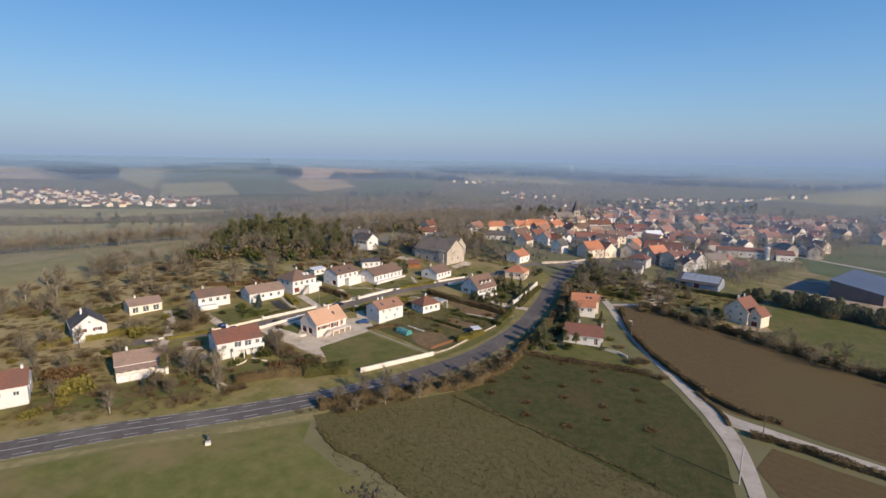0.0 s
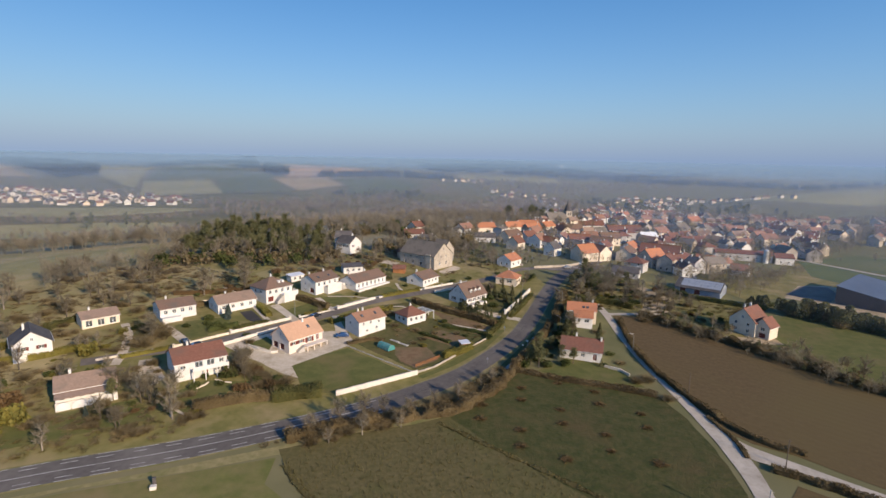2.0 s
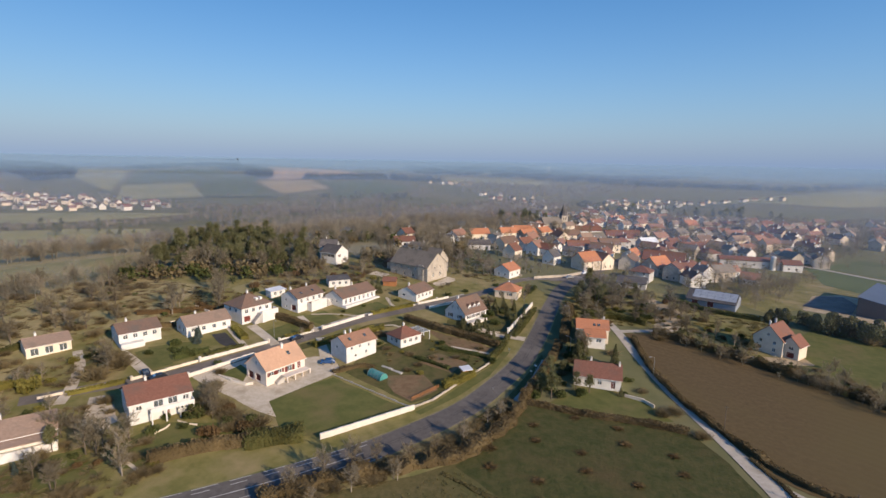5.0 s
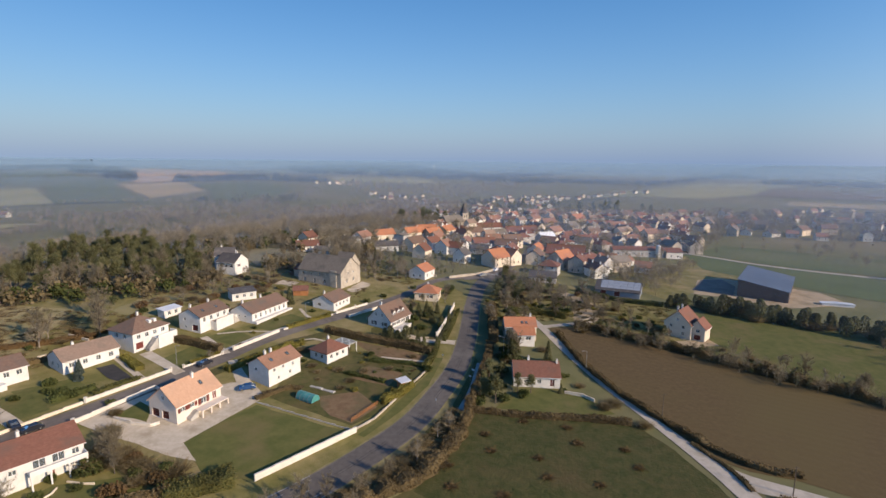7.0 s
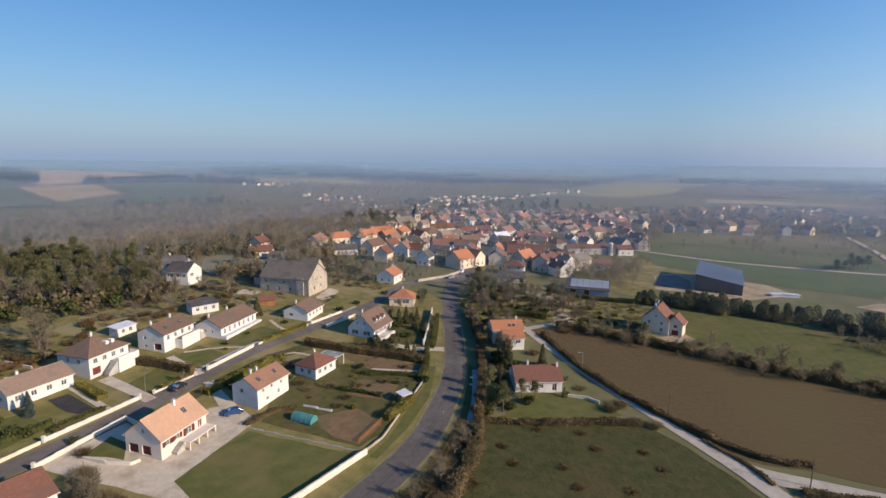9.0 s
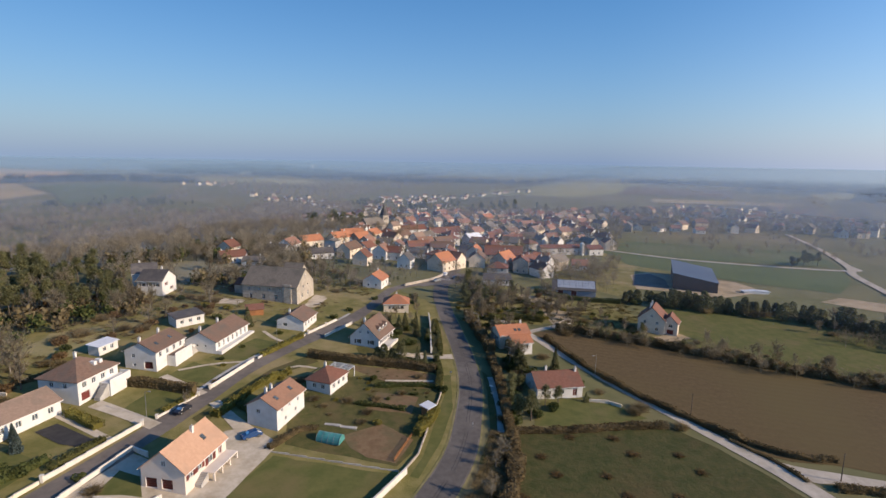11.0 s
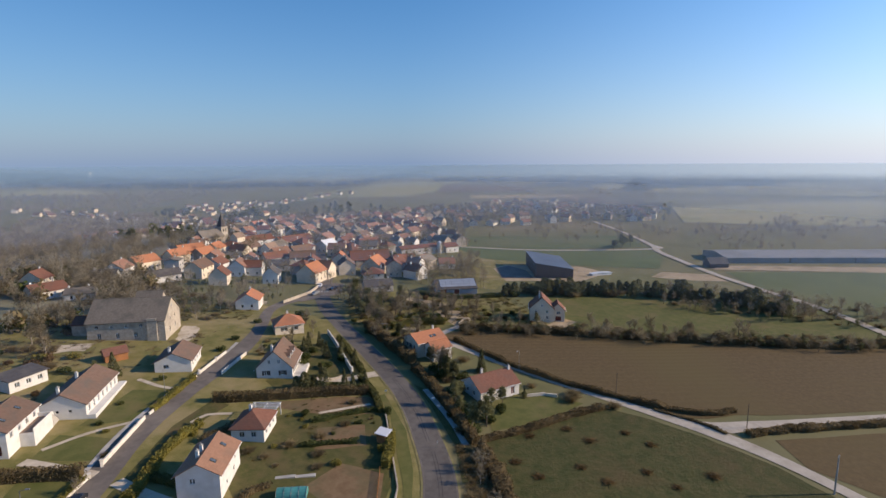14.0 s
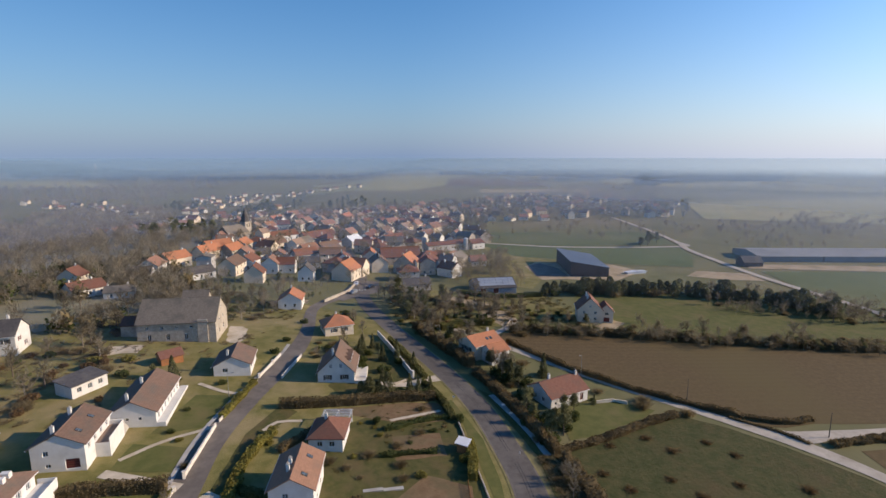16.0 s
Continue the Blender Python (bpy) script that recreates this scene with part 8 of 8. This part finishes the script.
far += along([(-979, 1442), (-875, 1280), (-818, 1300), (-700, 1145)], 190, 13) + along([(-587, 1167), (-450, 1344), (-300, 1400)], 110, 9)
far += along([(370, 2520), (540, 2640), (720, 2780)], 260, 45) + along([(330, 1800), (700, 1900), (1200, 1750)], 260, 25) + along([(1000, 1350), (1700, 1000)], 190, 14) + along([(960, 565), (1130, 640), (1500, 500)], 130, 12) + along([(1000, 900), (1500, 700), (2200, 300)], 190, 14)
far += along([(-2200, 1500), (-1700, 1900), (-1200, 2300), (-500, 2700)], 420, 50) + along([(-600, 2900), (300, 3300), (1500, 3000)], 420, 60) + along([(-1700, 1000), (-1500, 1150)], 150, 50)
woods("far_woodland", "distant blue-brown woods on the hills", far, "far", M["farwood"], 1.0, 1.6)
crest = along([(-1125, 1195), (-1090, 1280), (-1025, 1362), (-949, 1407)], 330, 15)
woods("far_woodland", "long dark wood along the brow of a hill", crest, "far", M["farwood"], 0.6, 1.0)
fringe = strew([(80, 900), (150, 1250), (480, 1700), (300, 1750), (60, 1560), (-200, 1420), (-180, 1000)], 420) + along([(700, 520), (900, 420), (1300, 200)], 90, 10) + along([(620, 420), (760, 420), (820, 520), (700, 600)], 120, 18)
woods("far_woodland", "leafless far woods beyond the village", fringe, "bare", M["twigwood"], 0.9, 1.5, 200)
dark = along([(-350, 700), (-335, 706)], 8, 4) + along([(-310, 690), (-290, 705)], 8, 5) + along([(-300, 760), (-240, 800), (-200, 740)], 36, 14) + along([(190, 470), (260, 500)], 20, 18) + strew([(70, 800), (140, 880), (180, 1000), (100, 990)], 46) + strew([(90, 470), (170, 500), (200, 560), (110, 560)], 30) + strew([(-20, 300), (30, 310), (20, 360), (-30, 360)], 14)
dark += along([(-470, 258), (-440, 268), (-230, 250)], 24, 8) + along([(440, 230), (640, 300)], 22, 22) + strew([(250, 560), (275, 575), (265, 600)], 5)
woods("conifer_stand", "dark conifer stands between fields and houses", dark, "pine", M["needle"], 0.7, 1.3)
village_trees = strew([(-10, 200), (40, 135), (60, 115), (120, 110), (180, 180), (300, 340), (480, 220), (650, 320), (500, 500), (200, 480), (40, 420)], 1500, ())
village_trees = [p for p in village_trees if min((p[0] - a) ** 2 + (p[1] - b) ** 2 for a, b in taken) > 42]
woods("village_trees", "bare garden trees between village houses", village_trees, "bare", M["twig"], 0.5, 0.95, 240)
greens = [p for p in strew([(-10, 200), (50, 120), (120, 110), (180, 180), (300, 340), (480, 230), (640, 320), (500, 480), (200, 460), (40, 400)], 330) if min((p[0] - a) ** 2 + (p[1] - b) ** 2 for a, b in taken) > 40]
woods("village_evergreens", "dark evergreens in village gardens", greens, "pine", M["needle"], 0.25, 0.6)
lower = [p for p in strew([(-28, 96), (5, 100), (25, 112), (36, 135), (20, 150), (-10, 190), (-44, 186), (-64, 150), (-58, 104)], 230) if min((p[0] - a) ** 2 + (p[1] - b) ** 2 for a, b in taken) > 70 and min((p[0] - q[0]) ** 2 + (p[1] - q[1]) ** 2 for q in WAYS) > 36]
woods("garden_trees", "bare fruit trees in sloping village gardens", lower[::2], "bare", M["twigwood"], 0.3, 0.6, 240)
woods("garden_evergreens", "dark bushes in sloping village gardens", lower[1::2], "pine", M["needle"], 0.18, 0.42)
scrub = strew([(190, 215), (330, 335), (470, 215), (320, 130)], 70) + along([(330, 60), (420, 90), (560, 60), (700, 20)], 120, 14) + along([(360, 150), (480, 110), (620, 120)], 90, 16)
scrub = [p for p in scrub if min((p[0] - q[0]) ** 2 + (p[1] - q[1]) ** 2 for q in spline([(170, 205), (224, 156), (292, 110), (310, 121)], 6)) > 60]
woods("scrub", "low leafless scrub and orchard trees on the plain", scrub, "bare", M["twig"], 0.3, 0.7)

row_line = [(64, 42), (80, 31), (95, 18), (111, 3), (123, -8), (141, -24), (161, -42), (222, -82)]
woods("hedgerow_scrub", "leafless scrub in an overgrown hedgerow", along(row_line, 260, 2.4) + strew([(150, 14), (168, -2), (196, -44), (230, -70), (226, -10), (196, 16), (176, 22)], 170), "bare", M["twig"], 0.22, 0.5, 160)
woods("hedgerow_evergreens", "dark young conifers in an overgrown hedgerow", along(row_line, 70, 2.6) + strew([(160, 8), (190, -40), (220, -30), (190, 16)], 30), "pine", M["needle"], 0.2, 0.42)
woods("village_edge_scrub", "bare scrub and saplings at the village edge", [p for p in strew([(36, 100), (60, 92), (84, 104), (112, 84), (150, 128), (168, 160), (150, 176), (110, 150), (70, 128)], 190) if min((p[0] - a) ** 2 + (p[1] - b) ** 2 for a, b in taken) > 90], "bare", M["twig"], 0.3, 0.65, 200)

# evergreen and dead-leaved thickets at the foot of the woods
bushy = [p for p in strew([(-104, 104), (-62, 104), (-34, 112), (-18, 150), (-24, 200), (-60, 210), (-110, 150)], 170) + along([(-150, 40), (-128, 50), (-100, 58), (-84, 72)], 70, 4) if min((p[0] - a) ** 2 + (p[1] - b) ** 2 for a, b in taken) > 64]
woods("thicket", "olive-brown thicket below the woods", bushy[::2], "far", M["scrub"], 0.3, 0.55)
woods("thicket", "dull green thicket below the woods", bushy[1::2], "far", M["leaf"], 0.3, 0.55)

# brambles and rough growth on slopes and unkempt garden ground
def rough(poly, n, material, label, low, high, kinds=3):
    temps = [twig_bush(2.4, 1.3, 80, 500 + i, 0.07) for i in range(kinds)]
    Vs, Fs, k = [], [], 0
    for i, (x, y) in enumerate(strew(poly, n)):
        if any((x - a) ** 2 + (y - b) ** 2 < 81 for a, b in KEEP_OFF) or any(inside(q, x, y) for q in LAWNS) or any((x - p[0]) ** 2 + (y - p[1]) ** 2 < (p[2] + 1.4) ** 2 for p in WAYS):
            continue
        v, f = temps[i % kinds]
        a, s = rng.uniform(0, 6.28), rng.uniform(low, high)
        c, sn = math.cos(a) * s, math.sin(a) * s
        Vs.append(np.stack([v[:, 0] * c - v[:, 1] * sn + x, v[:, 0] * sn + v[:, 1] * c + y, v[:, 2] * s * rng.uniform(0.5, 1.1) + gz(x, y) - 0.05], 1))
        Fs.append(f + k)
        k += len(v)
    tagged(put("rough_growth", mesh_np("rough_growth", np.concatenate(Vs), np.concatenate(Fs)), material), label, "undergrowth", kind="stuff")


SLOPE = [(-150, -75), (-100, -102), (-62, -80), (-48, -66), (-62, -55), (-84, -44), (-96, -8), (-88, 12), (-74, 34), (-100, 36), (-146, 42), (-168, 0), (-170, -60)]
rough(SLOPE, 1100, M["scrub"], "tan brambles and dead stalks on a slope", 0.4, 1.0)
rough(SLOPE, 700, M["weed"], "olive tussocks of rough grass", 0.3, 0.7)
rough([(-90, 36), (-66, 36), (-50, 56), (-20, 66), (-8, 86), (-30, 74), (-60, 108), (-100, 62)], 420, M["scrub"], "rough winter growth behind the gardens", 0.3, 0.8)
rough([(31, 66), (34, 28), (50, 46), (64, 50), (78, 42), (98, 26), (112, 68), (84, 100), (46, 100)], 480, M["weed"], "olive weeds between garden trees", 0.4, 0.9)
rough([(-32, -70), (-14, -56), (12, -38), (20, -18), (15, -16), (2, -38), (-18, -54), (-34, -66)], 480, M["scrub"], "dry scrub on the road bank", 0.35, 0.85)
rough([(-45, 100), (-15, 96), (5, 88), (6, 112), (-20, 160), (-70, 150), (-70, 110)], 420, M["weed"], "weeds and rough grass behind a barn", 0.4, 0.9)
rough([(-32, -6), (-8, 4), (10, 2), (11, 24), (-14, 16), (-30, 14)], 160, M["weed"], "low plants in garden beds", 0.15, 0.4)

# dry tufts in the weedy meadow
T = strew([(6, -47), (-2, -57), (-17, -64), (-26, -72), (-14, -86), (2, -96), (12, -125), (40, -140), (68, -120), (69, -82), (45, -73), (19, -57)], 5200)
P = np.array([(x, y, gz(x, y, 0.05)) for x, y in T])
D = np.stack([rng.normal(0, 0.12, len(P)), rng.normal(0, 0.12, len(P)), rng.uniform(0.25, 0.7, len(P))], 1)
tufts = [slivers(P + rng.normal(0, 0.12, P.shape) * np.array([1, 1, 0]), D + rng.normal(0, 0.1, D.shape), 0.05) for _ in range(3)]
tagged(put("dry_tufts", mesh_np("dry_tufts", *join_np(*tufts)), M["weed"]), "tall dry weed tufts in a meadow", "weeds", kind="stuff")
